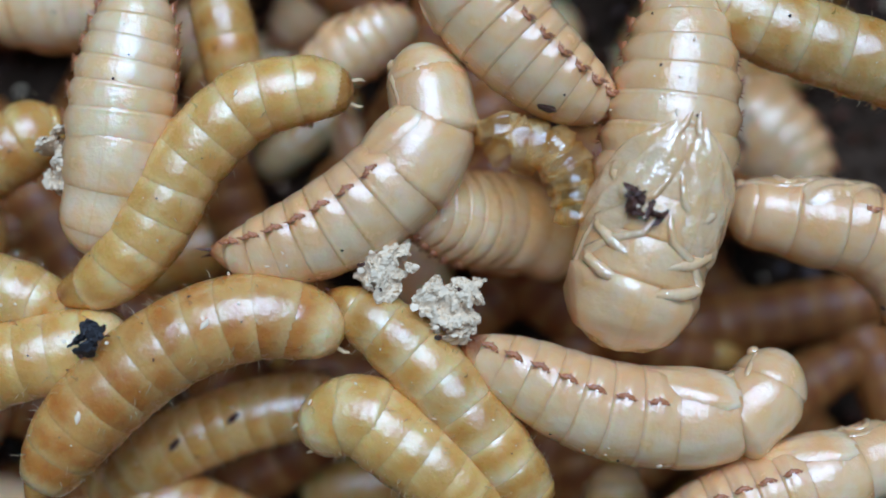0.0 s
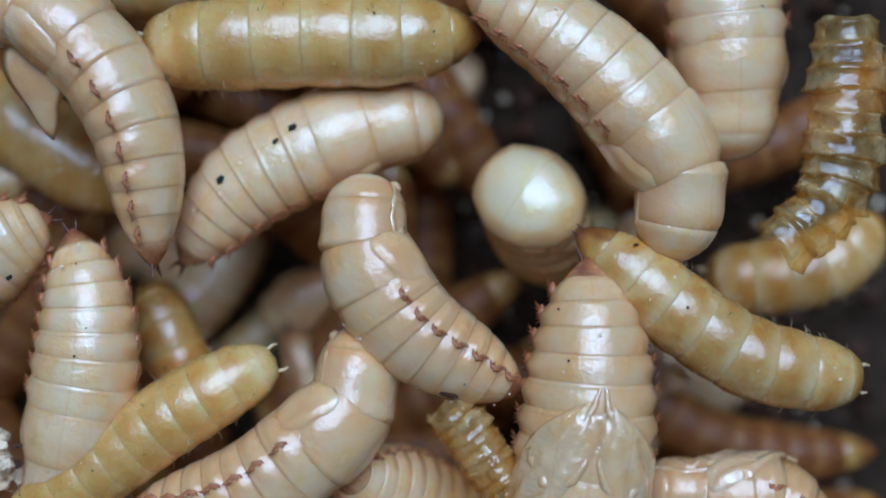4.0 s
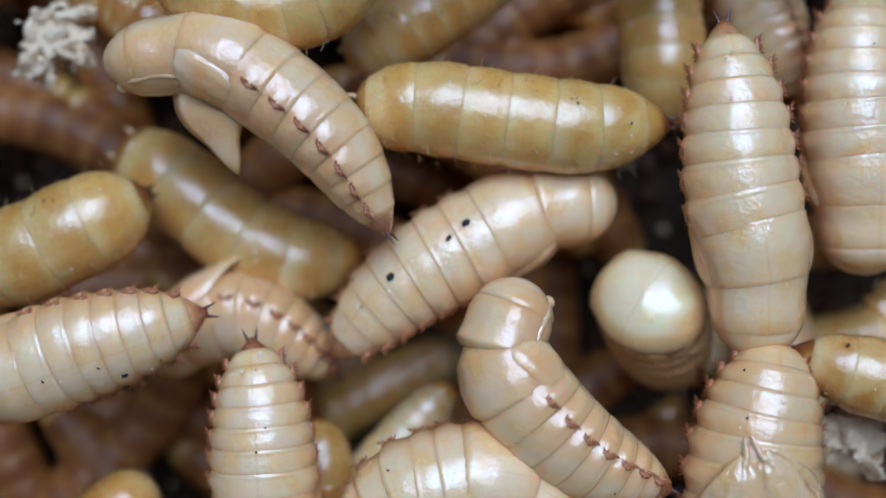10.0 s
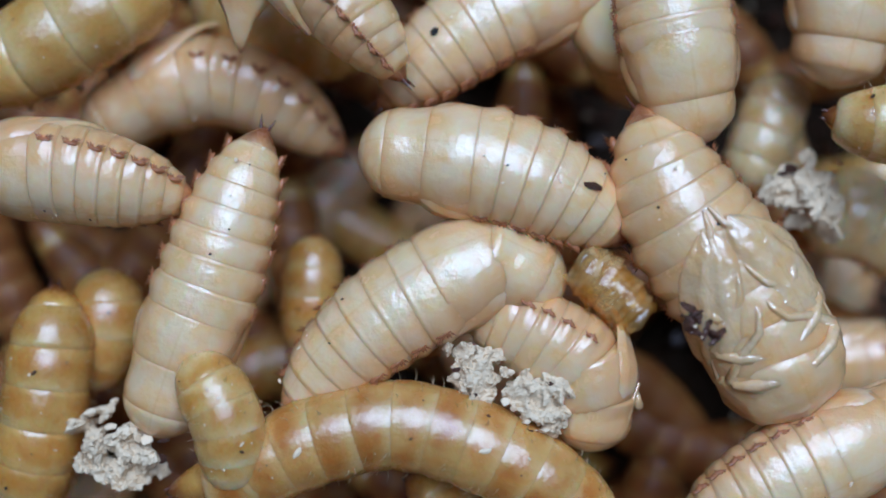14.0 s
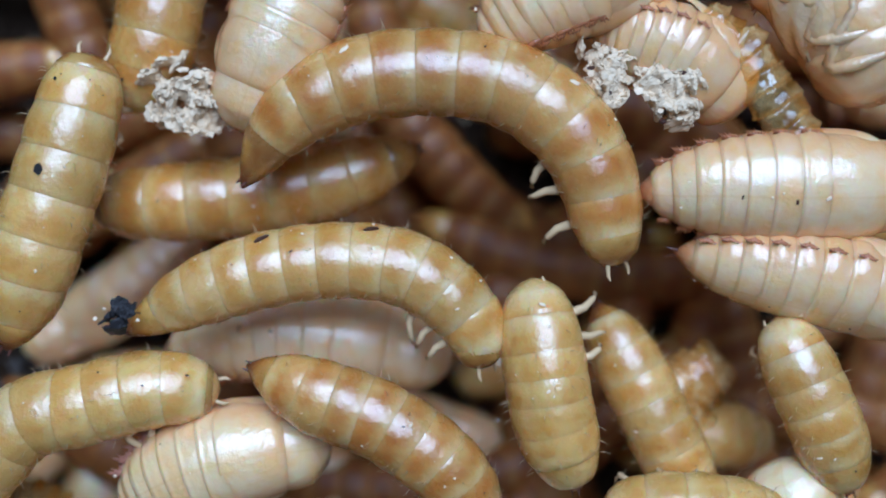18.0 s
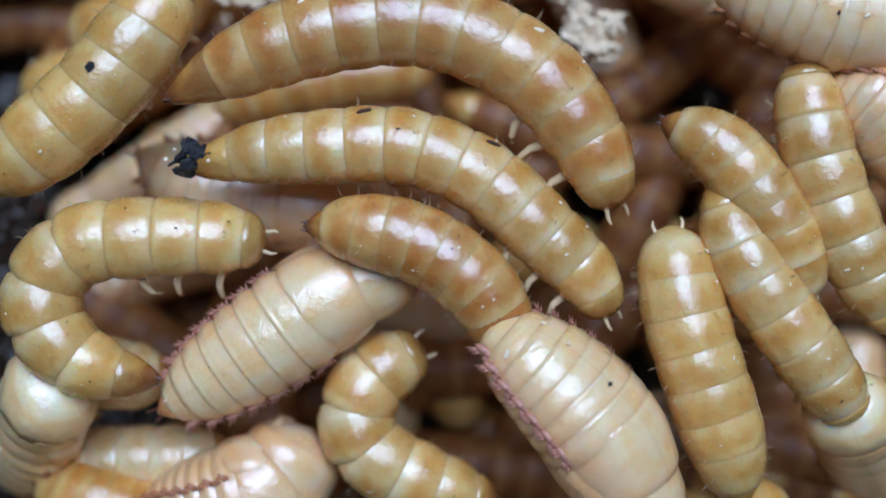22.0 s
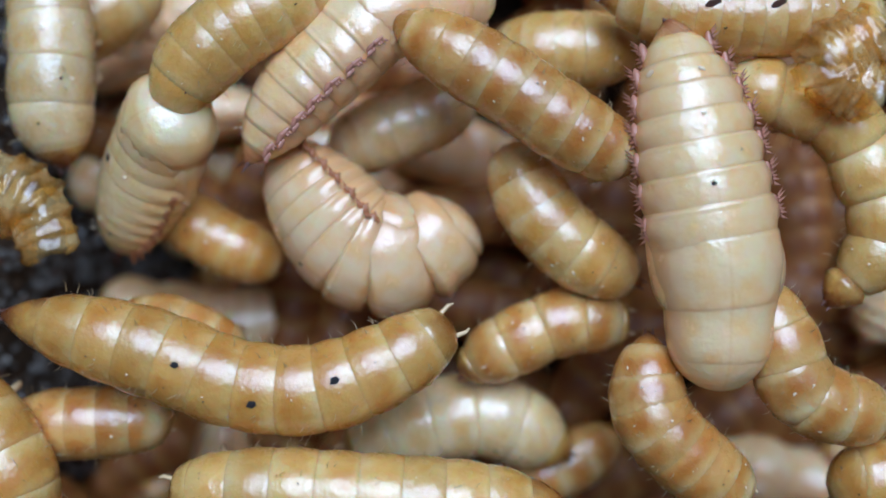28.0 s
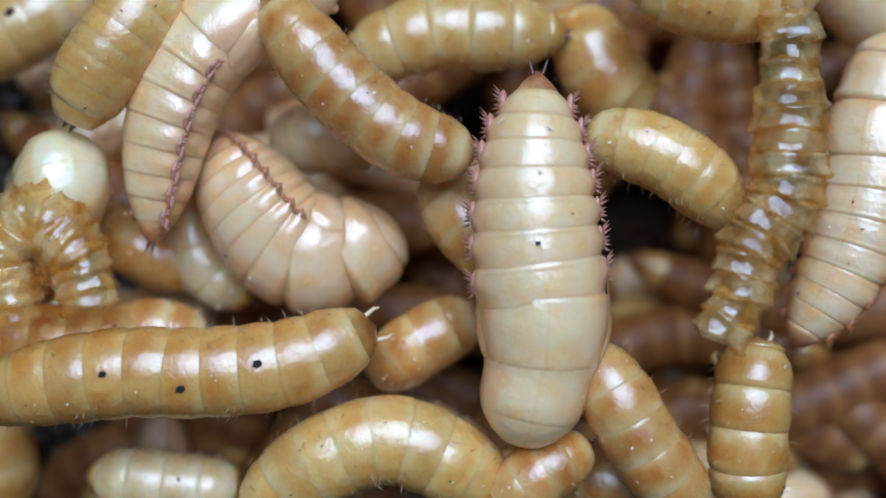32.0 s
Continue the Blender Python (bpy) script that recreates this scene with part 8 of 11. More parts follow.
animal("larva", "pale", 2.34, [
    (0, 0, [(19.9, 4.6, -21.5), (16.4, 6.1, -21), (13.4, 6.4, -21.5)]),
    (11.4, 0, [(19.9, 4.6, -21.5), (16.4, 6.1, -21), (13.4, 6.4, -21.5)]),
    (13, 0, [(19.9, 4.6, -9.8), (16.4, 6.1, -9.3), (13.4, 6.4, -9.8)]),
    (14, 0, [(20.7, 6.3, -9.8), (17, 8.6, -9.3), (13.3, 8, -9.8)]),
    (15, 0, [(21.4, 8.8, -9.8), (17.7, 8.8, -9.3), (14.3, 8, -9.8)]),
    (16.6, 0, [(21.4, 8.8, -21.5), (17.7, 8.8, -21), (14.3, 8, -21.5)]),
    (32, 0, [(21.4, 8.8, -21.5), (17.7, 8.8, -21), (14.3, 8, -21.5)]),
], "pale whitish mealworm larva lying low in the pile", 40, 5, "mealworm larvae in the pile")
animal("larva", "yellow", 2.03, [
    (0, 0, [(-23.9, 2.8, -8.8), (-25, -2.4, -8.3), (-26, -6.4, -8.3), (-27.2, -10.5, -8.8)]),
    (15.9, 0, [(-23.9, 2.8, -8.8), (-25, -2.4, -8.3), (-26, -6.4, -8.3), (-27.2, -10.5, -8.8)]),
    (17.5, 0, [(-23.9, 2.8, -1.3), (-25, -2.4, -0.8), (-26, -6.4, -0.8), (-27.2, -10.5, -1.3)]),
    (18, 0, [(-24.8, 1.6, -1.3), (-26, -3.3, -0.8), (-27.3, -7.4, -0.8), (-28.7, -11.8, -1.3)]),
    (19, 0, [(-21.4, -0.7, -1.3), (-23, -2.8, -0.9), (-25.3, -5.6, -0.8), (-28.1, -7.9, -0.9), (-31, -10.5, -1.3)]),
    (20, 0, [(-20.9, -3, -1.3), (-23.9, -4.8, -0.9), (-26.4, -7.1, -0.8), (-28.9, -8.9, -0.9), (-32.2, -10.7, -1.3)]),
    (21, 0, [(-22.2, -1.5, -1.3), (-23.5, -5.2, -0.9), (-25.7, -7.7, -0.8), (-28.8, -9.5, -0.9), (-32.3, -11.3, -1.3)]),
    (22, 0, [(-22.7, -1.6, -1.3), (-24.1, -4.2, -0.9), (-26.1, -6.8, -0.8), (-28.7, -9.1, -0.9), (-31.9, -11.3, -1.3)]),
    (23, 0, [(-24.1, -3.7, -1.3), (-25.3, -5.9, -0.9), (-26.5, -7.4, -0.8), (-28.3, -9.2, -0.9), (-31.3, -10.9, -1.3)]),
    (24, 0, [(-28.1, -6.5, -1.3), (-29.7, -8.9, -0.8), (-31.5, -10.7, -0.8), (-34.5, -11.9, -1.3)]),
    (24.5, 0, [(-27.5, -9.3, -1.3), (-29.5, -10.6, -0.8), (-31.5, -11.6, -0.8), (-34.2, -12.3, -1.3)]),
    (26.1, 0, [(-27.5, -9.3, -8.8), (-29.5, -10.6, -8.3), (-31.5, -11.6, -8.3), (-34.2, -12.3, -8.8)]),
    (32, 0, [(-27.5, -9.3, -8.8), (-29.5, -10.6, -8.3), (-31.5, -11.6, -8.3), (-34.2, -12.3, -8.8)]),
], "glossy yellow mealworm larva crawling in the pile", 41, 5, "mealworm larvae in the pile", spots=[(2, 10, 0.14, 0)])
animal("larva", "striped", 1.75, [
    (0, 0, [(-7, -17, -8), (-9, -14.9, -7.6), (-12, -13.4, -7.5), (-15.3, -12.4, -7.6), (-18.5, -11.7, -8)]),
    (15.9, 0, [(-7, -17, -8), (-9, -14.9, -7.6), (-12, -13.4, -7.5), (-15.3, -12.4, -7.6), (-18.5, -11.7, -8)]),
    (17.5, 0, [(-7, -17, -0.5), (-9, -14.9, -0.1), (-12, -13.4, 0), (-15.3, -12.4, -0.1), (-18.5, -11.7, -0.5)]),
    (18, 0, [(-7, -19.3, -0.5), (-8.8, -16.9, -0.1), (-11.5, -14.9, 0), (-14.5, -13.7, -0.1), (-17.6, -12.4, -0.5)]),
    (19, 0, [(-7.5, -19.5, -0.5), (-9.3, -16.9, -0.1), (-11.8, -15.2, 0), (-14.3, -13.2, -0.1), (-17.3, -10.9, -0.5)]),
    (20, 0, [(-8.6, -21.5, -0.5), (-10.7, -18.9, -0.1), (-12.7, -16.7, 0), (-14.2, -14.4, -0.1), (-15.8, -11.2, -0.5)]),
    (21, 0, [(-8.3, -21.9, -0.5), (-9.3, -19.5, -0.1), (-10.8, -17.3, 0), (-13, -15.8, 0), (-16, -15, -0.1), (-18.8, -15.6, -0.5)]),
    (22, 0, [(-7.4, -18.2, -0.5), (-8.9, -15.7, -0.1), (-11.2, -13.9, 0), (-13.9, -13.1, -0.1), (-16.6, -12.9, -0.5)]),
    (23, 0, [(-7.8, -18.5, -0.5), (-9.3, -16, -0.1), (-11.3, -14.3, 0), (-14, -13.3, -0.1), (-16.7, -12.5, -0.5)]),
    (24, 0, [(-7, -22.3, -0.5), (-8.3, -19.8, -0.1), (-10.3, -17.8, 0), (-12.8, -16.8, 0), (-15.5, -16.8, -0.1), (-18.4, -17.3, -0.5)]),
    (24.5, 0, [(-4.4, -22, -0.5), (-6.3, -20.3, -0.1), (-9, -18.5, 0), (-11.8, -17.5, 0), (-15, -17.5, -0.1), (-18, -19.2, -0.5)]),
    (26.5, 0, [(-3.3, -19.8, -0.5), (-5.9, -18.3, -0.1), (-8.4, -16.8, 0), (-11.1, -14.8, -0.1), (-13.8, -12.6, -0.5)]),
    (27, 0, [(-3.6, -20.3, -0.5), (-6.1, -18.5, -0.1), (-8.4, -16.5, 0), (-10.9, -14.3, -0.1), (-13.6, -12.2, -0.5)]),
    (28, 0, [(-3.7, -18.9, -0.5), (-6.8, -17.1, -0.1), (-9.3, -15.4, 0), (-11.8, -13.9, -0.1), (-14.5, -12.3, -0.5)]),
    (29, 0, [(-3.6, -17.9, -0.5), (-6.9, -16.4, -0.1), (-9.4, -14.9, 0), (-12.2, -13.4, -0.1), (-15.6, -11.9, -0.5)]),
    (30, 0, [(-5.5, -17.9, -0.5), (-8.3, -16.9, -0.1), (-10.5, -15.9, 0), (-12.8, -14.4, -0.1), (-14.9, -12.6, -0.5)]),
    (31, 0, [(-7.1, -17.2, -0.5), (-9.9, -16.5, -0.1), (-12.4, -15, 0), (-14.7, -13.5, -0.1), (-17.7, -12.1, -0.5)]),
    (32, 0, [(-7.5, -18.2, -0.5), (-10.5, -17.3, -0.1), (-12.8, -15.5, 0), (-14.8, -13.3, -0.1), (-16.6, -10.7, -0.5)]),
], "amber mealworm larva with dark brown stripes and pointed tail", 42, 5, "mealworm larvae in the pile")
animal("pupa", "pink", 2.39, [
    (0, 0, [(-15.1, -14.6, -10.1), (-18.4, -15.5, -9.6), (-21, -16.3, -9.6), (-24.5, -17.5, -10.1)]),
    (15.9, 0, [(-15.1, -14.6, -10.1), (-18.4, -15.5, -9.6), (-21, -16.3, -9.6), (-24.5, -17.5, -10.1)]),
    (17.5, 0, [(-15.1, -14.6, -2.6), (-18.4, -15.5, -2.1), (-21, -16.3, -2.1), (-24.5, -17.5, -2.6)]),
    (18, 0, [(-14.7, -16.2, -2.6), (-17.9, -16.5, -2.1), (-20.7, -17.3, -2.1), (-23.8, -18.9, -2.6)]),
    (19, 0, [(-12.6, -15.8, -2.6), (-16.5, -15.7, -2.2), (-19.1, -16.5, -2.1), (-21.7, -17.5, -2.2), (-24.7, -19.7, -2.6)]),
    (20, 0, [(-12.7, -14.9, -2.6), (-16.6, -16.1, -2.2), (-19.2, -17.4, -2.1), (-22.1, -18.7, -2.2), (-25.4, -20.3, -2.6)]),
    (21, 0, [(-13.3, -15.7, -2.6), (-17.3, -16.7, -2.2), (-19.6, -18, -2.1), (-22.2, -19.3, -2.2), (-25.2, -20.7, -2.6)]),
    (22, 0, [(-11.7, -14.4, -2.6), (-15.6, -16, -2.2), (-18.2, -17.8, -2.1), (-20.8, -19.6, -2.2), (-23.7, -21.5, -2.6)]),
    (23, 0, [(-11.6, -13, -2.6), (-15.5, -15.2, -2.2), (-18.3, -17.3, -2.1), (-20.9, -19.1, -2.2), (-24, -21.4, -2.6)]),
    (24, 0, [(-9.5, -11.4, -2.6), (-13.7, -13.1, -2.2), (-16.8, -14.9, -2.1), (-20.5, -17.2, -2.2), (-24.2, -19.8, -2.6)]),
    (24.5, 0, [(-9.1, -11, -2.6), (-13.4, -13, -2.2), (-16.5, -14.5, -2.1), (-19.6, -16.6, -2.2), (-23.6, -19.5, -2.6)]),
    (26.5, 50, [(-8.5, -10.9, -2.6), (-12.8, -11.6, -2.2), (-15.9, -13.5, -2.1), (-18.8, -15.5, -2.2), (-22, -18.6, -2.6)]),
    (27, 50, [(-8.3, -10.6, -2.6), (-12.6, -11.4, -2.2), (-16, -13.2, -2.1), (-18.6, -15, -2.2), (-21.4, -18.4, -2.6)]),
    (28, 50, [(-9.8, -11, -2.6), (-14.4, -11.5, -2.2), (-17, -13.6, -2.1), (-19, -15.6, -2.2), (-21.3, -18.7, -2.6)]),
    (29, 50, [(-12.4, -9.8, -2.6), (-15.8, -11.2, -2.2), (-17.9, -13.1, -2.1), (-19.7, -15.1, -2.2), (-21.1, -18.5, -2.6)]),
    (30, 50, [(-12.9, -10.5, -2.6), (-16.5, -12.3, -2.2), (-19.1, -14.1, -2.1), (-20.7, -16.2, -2.2), (-22, -19.4, -2.6)]),
    (31, 50, [(-11.7, -9.9, -2.6), (-15.9, -10.6, -2.2), (-19, -12.7, -2.1), (-21.1, -15.6, -2.2), (-22.8, -20.8, -2.6)]),
    (32, 50, [(-13.5, -9.7, -2.6), (-17.1, -11.1, -2.2), (-19.7, -13.2, -2.1), (-21.3, -16.6, -2.2), (-22.2, -22.1, -2.6)]),
], "cream waxy mealworm pupa with red-brown toothed fringes", 43, 4, "mealworm pupae in the pile")
animal("pupa", "pink", 2.82, [
    (0, 40, [(0.9, -26.5, -7.4), (-2.5, -24, -6.9), (-5.5, -22.3, -6.9), (-7.9, -21.1, -7.4)]),
    (18.4, 40, [(0.9, -26.5, -7.4), (-2.5, -24, -6.9), (-5.5, -22.3, -6.9), (-7.9, -21.1, -7.4)]),
    (20, 40, [(0.9, -26.5, 0.1), (-2.5, -24, 0.6), (-5.5, -22.3, 0.6), (-7.9, -21.1, 0.1)]),
    (21, 40, [(-0.2, -26, 0.1), (-4.1, -23.6, 0.6), (-7.1, -21.9, 0.6), (-11.6, -20.6, 0.1)]),
    (22, 40, [(-1.5, -26.3, 0.1), (-3, -22.8, 0.5), (-5, -20.3, 0.6), (-6.9, -18.6, 0.5), (-8.7, -17.1, 0.1)]),
    (23, 40, [(-2.7, -28, 0.1), (-3.1, -24.2, 0.5), (-4.8, -21.2, 0.6), (-6.8, -19, 0.5), (-8.8, -17, 0.1)]),
    (24, 40, [(-7.2, -29.8, 0.1), (-3.9, -26, 0.5), (-3.9, -22, 0.6), (-5.9, -18.3, 0.5), (-8.5, -14.7, 0.1)]),
    (24.5, 30, [(-7.6, -28.6, 0.1), (-4.7, -26.5, 0.5), (-3.2, -23.5, 0.6), (-0.9, -21.3, 0.5), (3.2, -20, 0.1)]),
    (26.5, 0, [(-1.3, -30, 0.1), (-0.8, -25.5, 0.5), (-0.3, -21.8, 0.6), (-0.1, -18.1, 0.5), (-0.1, -13.4, 0.1)]),
    (27, 0, [(-1.2, -30.3, 0.1), (-1.3, -25.5, 0.5), (-1.5, -21.8, 0.6), (-1.5, -18.1, 0.5), (-1.5, -13.7, 0.1)]),
    (28, 0, [(0, -28.9, 0.1), (-0.1, -24.1, 0.5), (-0.7, -20.4, 0.6), (-1.4, -16.7, 0.5), (-2.2, -12.5, 0.1)]),
    (29, 0, [(-0.2, -28.4, 0.1), (0, -23.6, 0.5), (-0.8, -19.7, 0.6), (-2, -15.7, 0.5), (-3.5, -11.2, 0.1)]),
    (30, 0, [(-3, -28.4, 0.1), (-3.1, -23.6, 0.5), (-3.6, -19.7, 0.6), (-4.3, -15.7, 0.5), (-5.4, -11.3, 0.1)]),
    (31, 0, [(-5.8, -29.2, 0.1), (-5.2, -24.2, 0.5), (-5.2, -20.5, 0.6), (-5.1, -16.6, 0.5), (-4.9, -10.7, 0.1)]),
    (32, 0, [(-5.2, -31, 0.1), (-4.3, -26, 0.5), (-4.6, -22.3, 0.6), (-4.7, -18.6, 0.5), (-4.5, -14.5, 0.1)]),
], "large rosy cream mealworm pupa with toothed fringes", 44, 4, "mealworm pupae in the pile")
animal("larva", "banded", 1.68, [
    (0, 0, [(8.9, -11.8, -9), (9, -14.3, -8.5), (9.7, -17.2, -9)]),
    (15.9, 0, [(8.9, -11.8, -9), (9, -14.3, -8.5), (9.7, -17.2, -9)]),
    (17.5, 0, [(8.9, -11.8, -1.5), (9, -14.3, -1), (9.7, -17.2, -1.5)]),
    (18, 0, [(6.4, -10.7, -1.5), (7.5, -13.3, -1), (8.5, -15.6, -1), (9.5, -18.2, -1.5)]),
    (19, 0, [(3.2, -6.5, -1.5), (4.2, -8.9, -1.1), (5.2, -11.7, -1), (6.5, -14.5, -1.1), (7.7, -17.4, -1.5)]),
    (20, 0, [(3.6, -7.5, -1.5), (4.6, -10.2, -1.1), (5.6, -12.7, -1), (6.9, -15.3, -1.1), (8.1, -18.1, -1.5)]),
    (21, 0, [(4.6, -9.5, -1.5), (5.8, -12.3, -1), (7.3, -15.1, -1), (9.3, -17.7, -1.5)]),
    (22, 0, [(5.8, -5.4, -1.5), (6.2, -8.8, -1.1), (7.2, -12.1, -1), (8.5, -14.9, -1.1), (10.2, -18, -1.5)]),
    (23, 0, [(4.8, -5.9, -1.5), (6.3, -9.4, -1.1), (7.6, -12.7, -1), (8.8, -15.8, -1.1), (10.3, -18.6, -1.5)]),
    (24, 0, [(5, -5.7, -1.5), (6.4, -8.8, -1), (7.9, -11.9, -1), (9.6, -14.9, -1.5)]),
    (26.5, 0, [(13.4, -6.4, -1.5), (14.4, -9, -1), (15.7, -11.6, -1), (17.2, -14.1, -1.5)]),
    (28.1, 0, [(13.4, -6.4, -9), (14.4, -9, -8.5), (15.7, -11.6, -8.5), (17.2, -14.1, -9)]),
    (32, 0, [(13.4, -6.4, -9), (14.4, -9, -8.5), (15.7, -11.6, -8.5), (17.2, -14.1, -9)]),
], "yellow mealworm larva with brown bands, crawling in the pile", 45, 5, "mealworm larvae in the pile")
animal("larva", "banded", 1.67, [
    (0, 0, [(-0.1, -19, -20.7), (-0.8, -16.3, -20.3), (-0.5, -13.8, -20.3), (0.4, -11.3, -20.7)]),
    (17.4, 0, [(-0.1, -19, -20.7), (-0.8, -16.3, -20.3), (-0.5, -13.8, -20.3), (0.4, -11.3, -20.7)]),
    (19, 0, [(-0.1, -19, -7.2), (-0.8, -16.3, -6.8), (-0.5, -13.8, -6.8), (0.4, -11.3, -7.2)]),
    (21, 0, [(1.8, -19.7, -5.2), (0.9, -16.9, -4.7), (0.1, -14.2, -4.7), (-0.1, -11.2, -5.2)]),
    (22, 0, [(8, -21.6, -1.2), (6.3, -19.2, -0.8), (4.5, -16.7, -0.7), (2.8, -13.9, -0.8), (1.6, -10.7, -1.2)]),
    (23, 0, [(9.2, -20.6, -1.2), (6.2, -18.6, -0.8), (4.4, -15.8, -0.7), (3.7, -13, -0.8), (2.8, -9.8, -1.2)]),
    (24, 0, [(7, -18, -1.2), (5, -15.5, -0.7), (3.7, -13, -0.7), (2.9, -10.1, -1.2)]),
    (26.5, 0, [(17.1, -11.6, -1.2), (15.5, -9.1, -0.7), (14.2, -6.6, -0.7), (13.2, -3.9, -1.2)]),
    (28.1, 0, [(17.1, -11.6, -8.7), (15.5, -9.1, -8.2), (14.2, -6.6, -8.2), (13.2, -3.9, -8.7)]),
    (32, 0, [(17.1, -11.6, -8.7), (15.5, -9.1, -8.2), (14.2, -6.6, -8.2), (13.2, -3.9, -8.7)]),
], "yellow mealworm larva with brown bands, crawling in the pile", 46, 5, "mealworm larvae in the pile")
animal("larva", "yellow", 1.84, [
    (0, 0, [(-1.8, -19.2, -0.1), (1.1, -18.8, 0.4), (4.1, -19.1, 0.4), (6.8, -20.2, -0.1)]),
    (19, 0, [(-1.8, -19.2, -0.1), (1.1, -18.8, 0.4), (4.1, -19.1, 0.4), (6.8, -20.2, -0.1)]),
    (20, 0, [(-2.9, -21.3, -0.1), (0, -20.3, 0.4), (3.3, -19.6, 0.4), (6.6, -20.2, -0.1)]),
    (21, 0, [(-2.8, -23.3, -0.1), (0.1, -21.2, 0.4), (2.9, -20.2, 0.4), (5.3, -19.5, -0.1)]),
    (22, 0, [(-0.5, -28.1, -5.2), (2.9, -26.9, -4.7), (6.3, -26.5, -5.2)]),
    (23.6, 0, [(-0.5, -28.1, -18.7), (2.9, -26.9, -18.2), (6.3, -26.5, -18.7)]),
    (32, 0, [(-0.5, -28.1, -18.7), (2.9, -26.9, -18.2), (6.3, -26.5, -18.7)]),
], "glossy yellow mealworm larva crawling in the pile", 47, 5, "mealworm larvae in the pile")
animal("pupa", "ivory", 2.21, [
    (0, 30, [(6.4, -17.8, -16.8), (7.7, -19.4, -19.4), (9.5, -21.8, -22.8), (11.7, -24.6, -26.8)]),
    (16.4, 30, [(6.4, -17.8, -16.8), (7.7, -19.4, -19.4), (9.5, -21.8, -22.8), (11.7, -24.6, -26.8)]),
    (18, 30, [(6.4, -17.8, -0.8), (7.7, -19.4, -3.4), (9.5, -21.8, -6.8), (11.7, -24.6, -10.8)]),
    (19, 30, [(6.8, -17.2, -0.8), (8.1, -18.8, -3.4), (10, -21.1, -6.8), (12.2, -23.8, -10.8)]),
    (20, 30, [(8, -17.2, -0.8), (9.4, -18.7, -3.4), (11.4, -20.9, -6.8), (13.7, -23.4, -10.8)]),
    (21, 30, [(6.7, -17.7, -0.8), (8.1, -19.1, -3.4), (10.1, -21.2, -6.8), (12.4, -23.6, -10.8)]),
    (22, 30, [(7.4, -20.7, -0.8), (8.8, -22.1, -3.4), (10.8, -24.3, -6.8), (13.1, -26.8, -10.8)]),
    (23, 30, [(8.2, -21.6, -0.8), (9.7, -22.9, -3.4), (11.7, -25, -6.8), (14.1, -27.4, -10.8)]),
    (24, 30, [(8.2, -21.6, -18.8), (9.7, -22.9, -21.4), (11.7, -25, -24.8), (14.1, -27.4, -28.8)]),
    (29, 30, [(8.2, -21.6, -18.8), (9.7, -22.9, -21.4), (11.7, -25, -24.8), (14.1, -27.4, -28.8)]),
    (30, 30, [(8.2, -21.6, -18.8), (9.7, -22.9, -21.4), (11.7, -25, -24.8), (14.1, -27.4, -28.8)]),
    (31, 30, [(8.2, -21.6, -18.8), (9.7, -22.9, -21.4), (11.7, -25, -24.8), (14.1, -27.4, -28.8)]),
    (32, 30, [(8.2, -21.6, -18.8), (9.7, -22.9, -21.4), (11.7, -25, -24.8), (14.1, -27.4, -28.8)]),
], "ivory-white mealworm pupa standing on end, blunt head up", 48, 4, "mealworm pupae in the pile", blunt=True)
animal("pupa", "ivory", 2.41, [
    (0, 30, [(-28.5, -20, -17), (-29.8, -21.6, -19.6), (-31.7, -24, -23), (-33.9, -26.8, -27)]),
    (19.4, 30, [(-28.5, -20, -17), (-29.8, -21.6, -19.6), (-31.7, -24, -23), (-33.9, -26.8, -27)]),
    (21, 30, [(-28.5, -20, -1), (-29.8, -21.6, -3.6), (-31.7, -24, -7), (-33.9, -26.8, -11)]),
    (22, 30, [(-28, -19.7, -1), (-29.3, -21.2, -3.6), (-31.2, -23.5, -7), (-33.4, -26.1, -11)]),
    (23, 30, [(-29.1, -18.7, -1), (-30.5, -20, -3.6), (-32.5, -22.1, -7), (-34.8, -24.4, -11)]),
    (24, 30, [(-29.1, -18.7, -19), (-30.5, -20, -21.6), (-32.5, -22.1, -25), (-34.8, -24.4, -29)]),
    (24.5, 30, [(-29.1, -18.7, -25), (-30.5, -20, -27.6), (-32.5, -22.1, -31), (-34.8, -24.4, -35)]),
    (26.5, 30, [(-26.3, -16.1, -1), (-27.3, -17.3, -3.2), (-29, -20, -5.6), (-30.7, -22.9, -7.6)]),
    (27, 30, [(-25.3, -16.2, -1), (-26.3, -17.4, -3.2), (-28, -20.1, -5.6), (-29.7, -23.1, -7.6)]),
    (28, 30, [(-24.2, -16.1, -1), (-25.2, -17.2, -3.2), (-26.9, -19.9, -5.6), (-28.6, -22.8, -7.6)]),
    (29, 30, [(-24.6, -16.7, -1), (-25.7, -17.9, -3.2), (-27.5, -20.6, -5.6), (-29.2, -23.6, -7.6)]),
    (30, 30, [(-25.3, -16.9, -1), (-26.5, -18, -3.2), (-28.3, -20.7, -5.6), (-30.2, -23.7, -7.6)]),
    (31, 30, [(-25.5, -17, -1), (-26.8, -18.2, -3.2), (-28.7, -21, -5.6), (-30.6, -24, -7.6)]),
    (32, 30, [(-25.4, -18.4, -1), (-26.7, -19.6, -3.2), (-28.6, -22.4, -5.6), (-30.5, -25.4, -7.6)]),
], "ivory-white mealworm pupa standing on end, blunt head up", 49, 4, "mealworm pupae in the pile", spots=[(0, 20, 0.1, 0)], blunt=True)
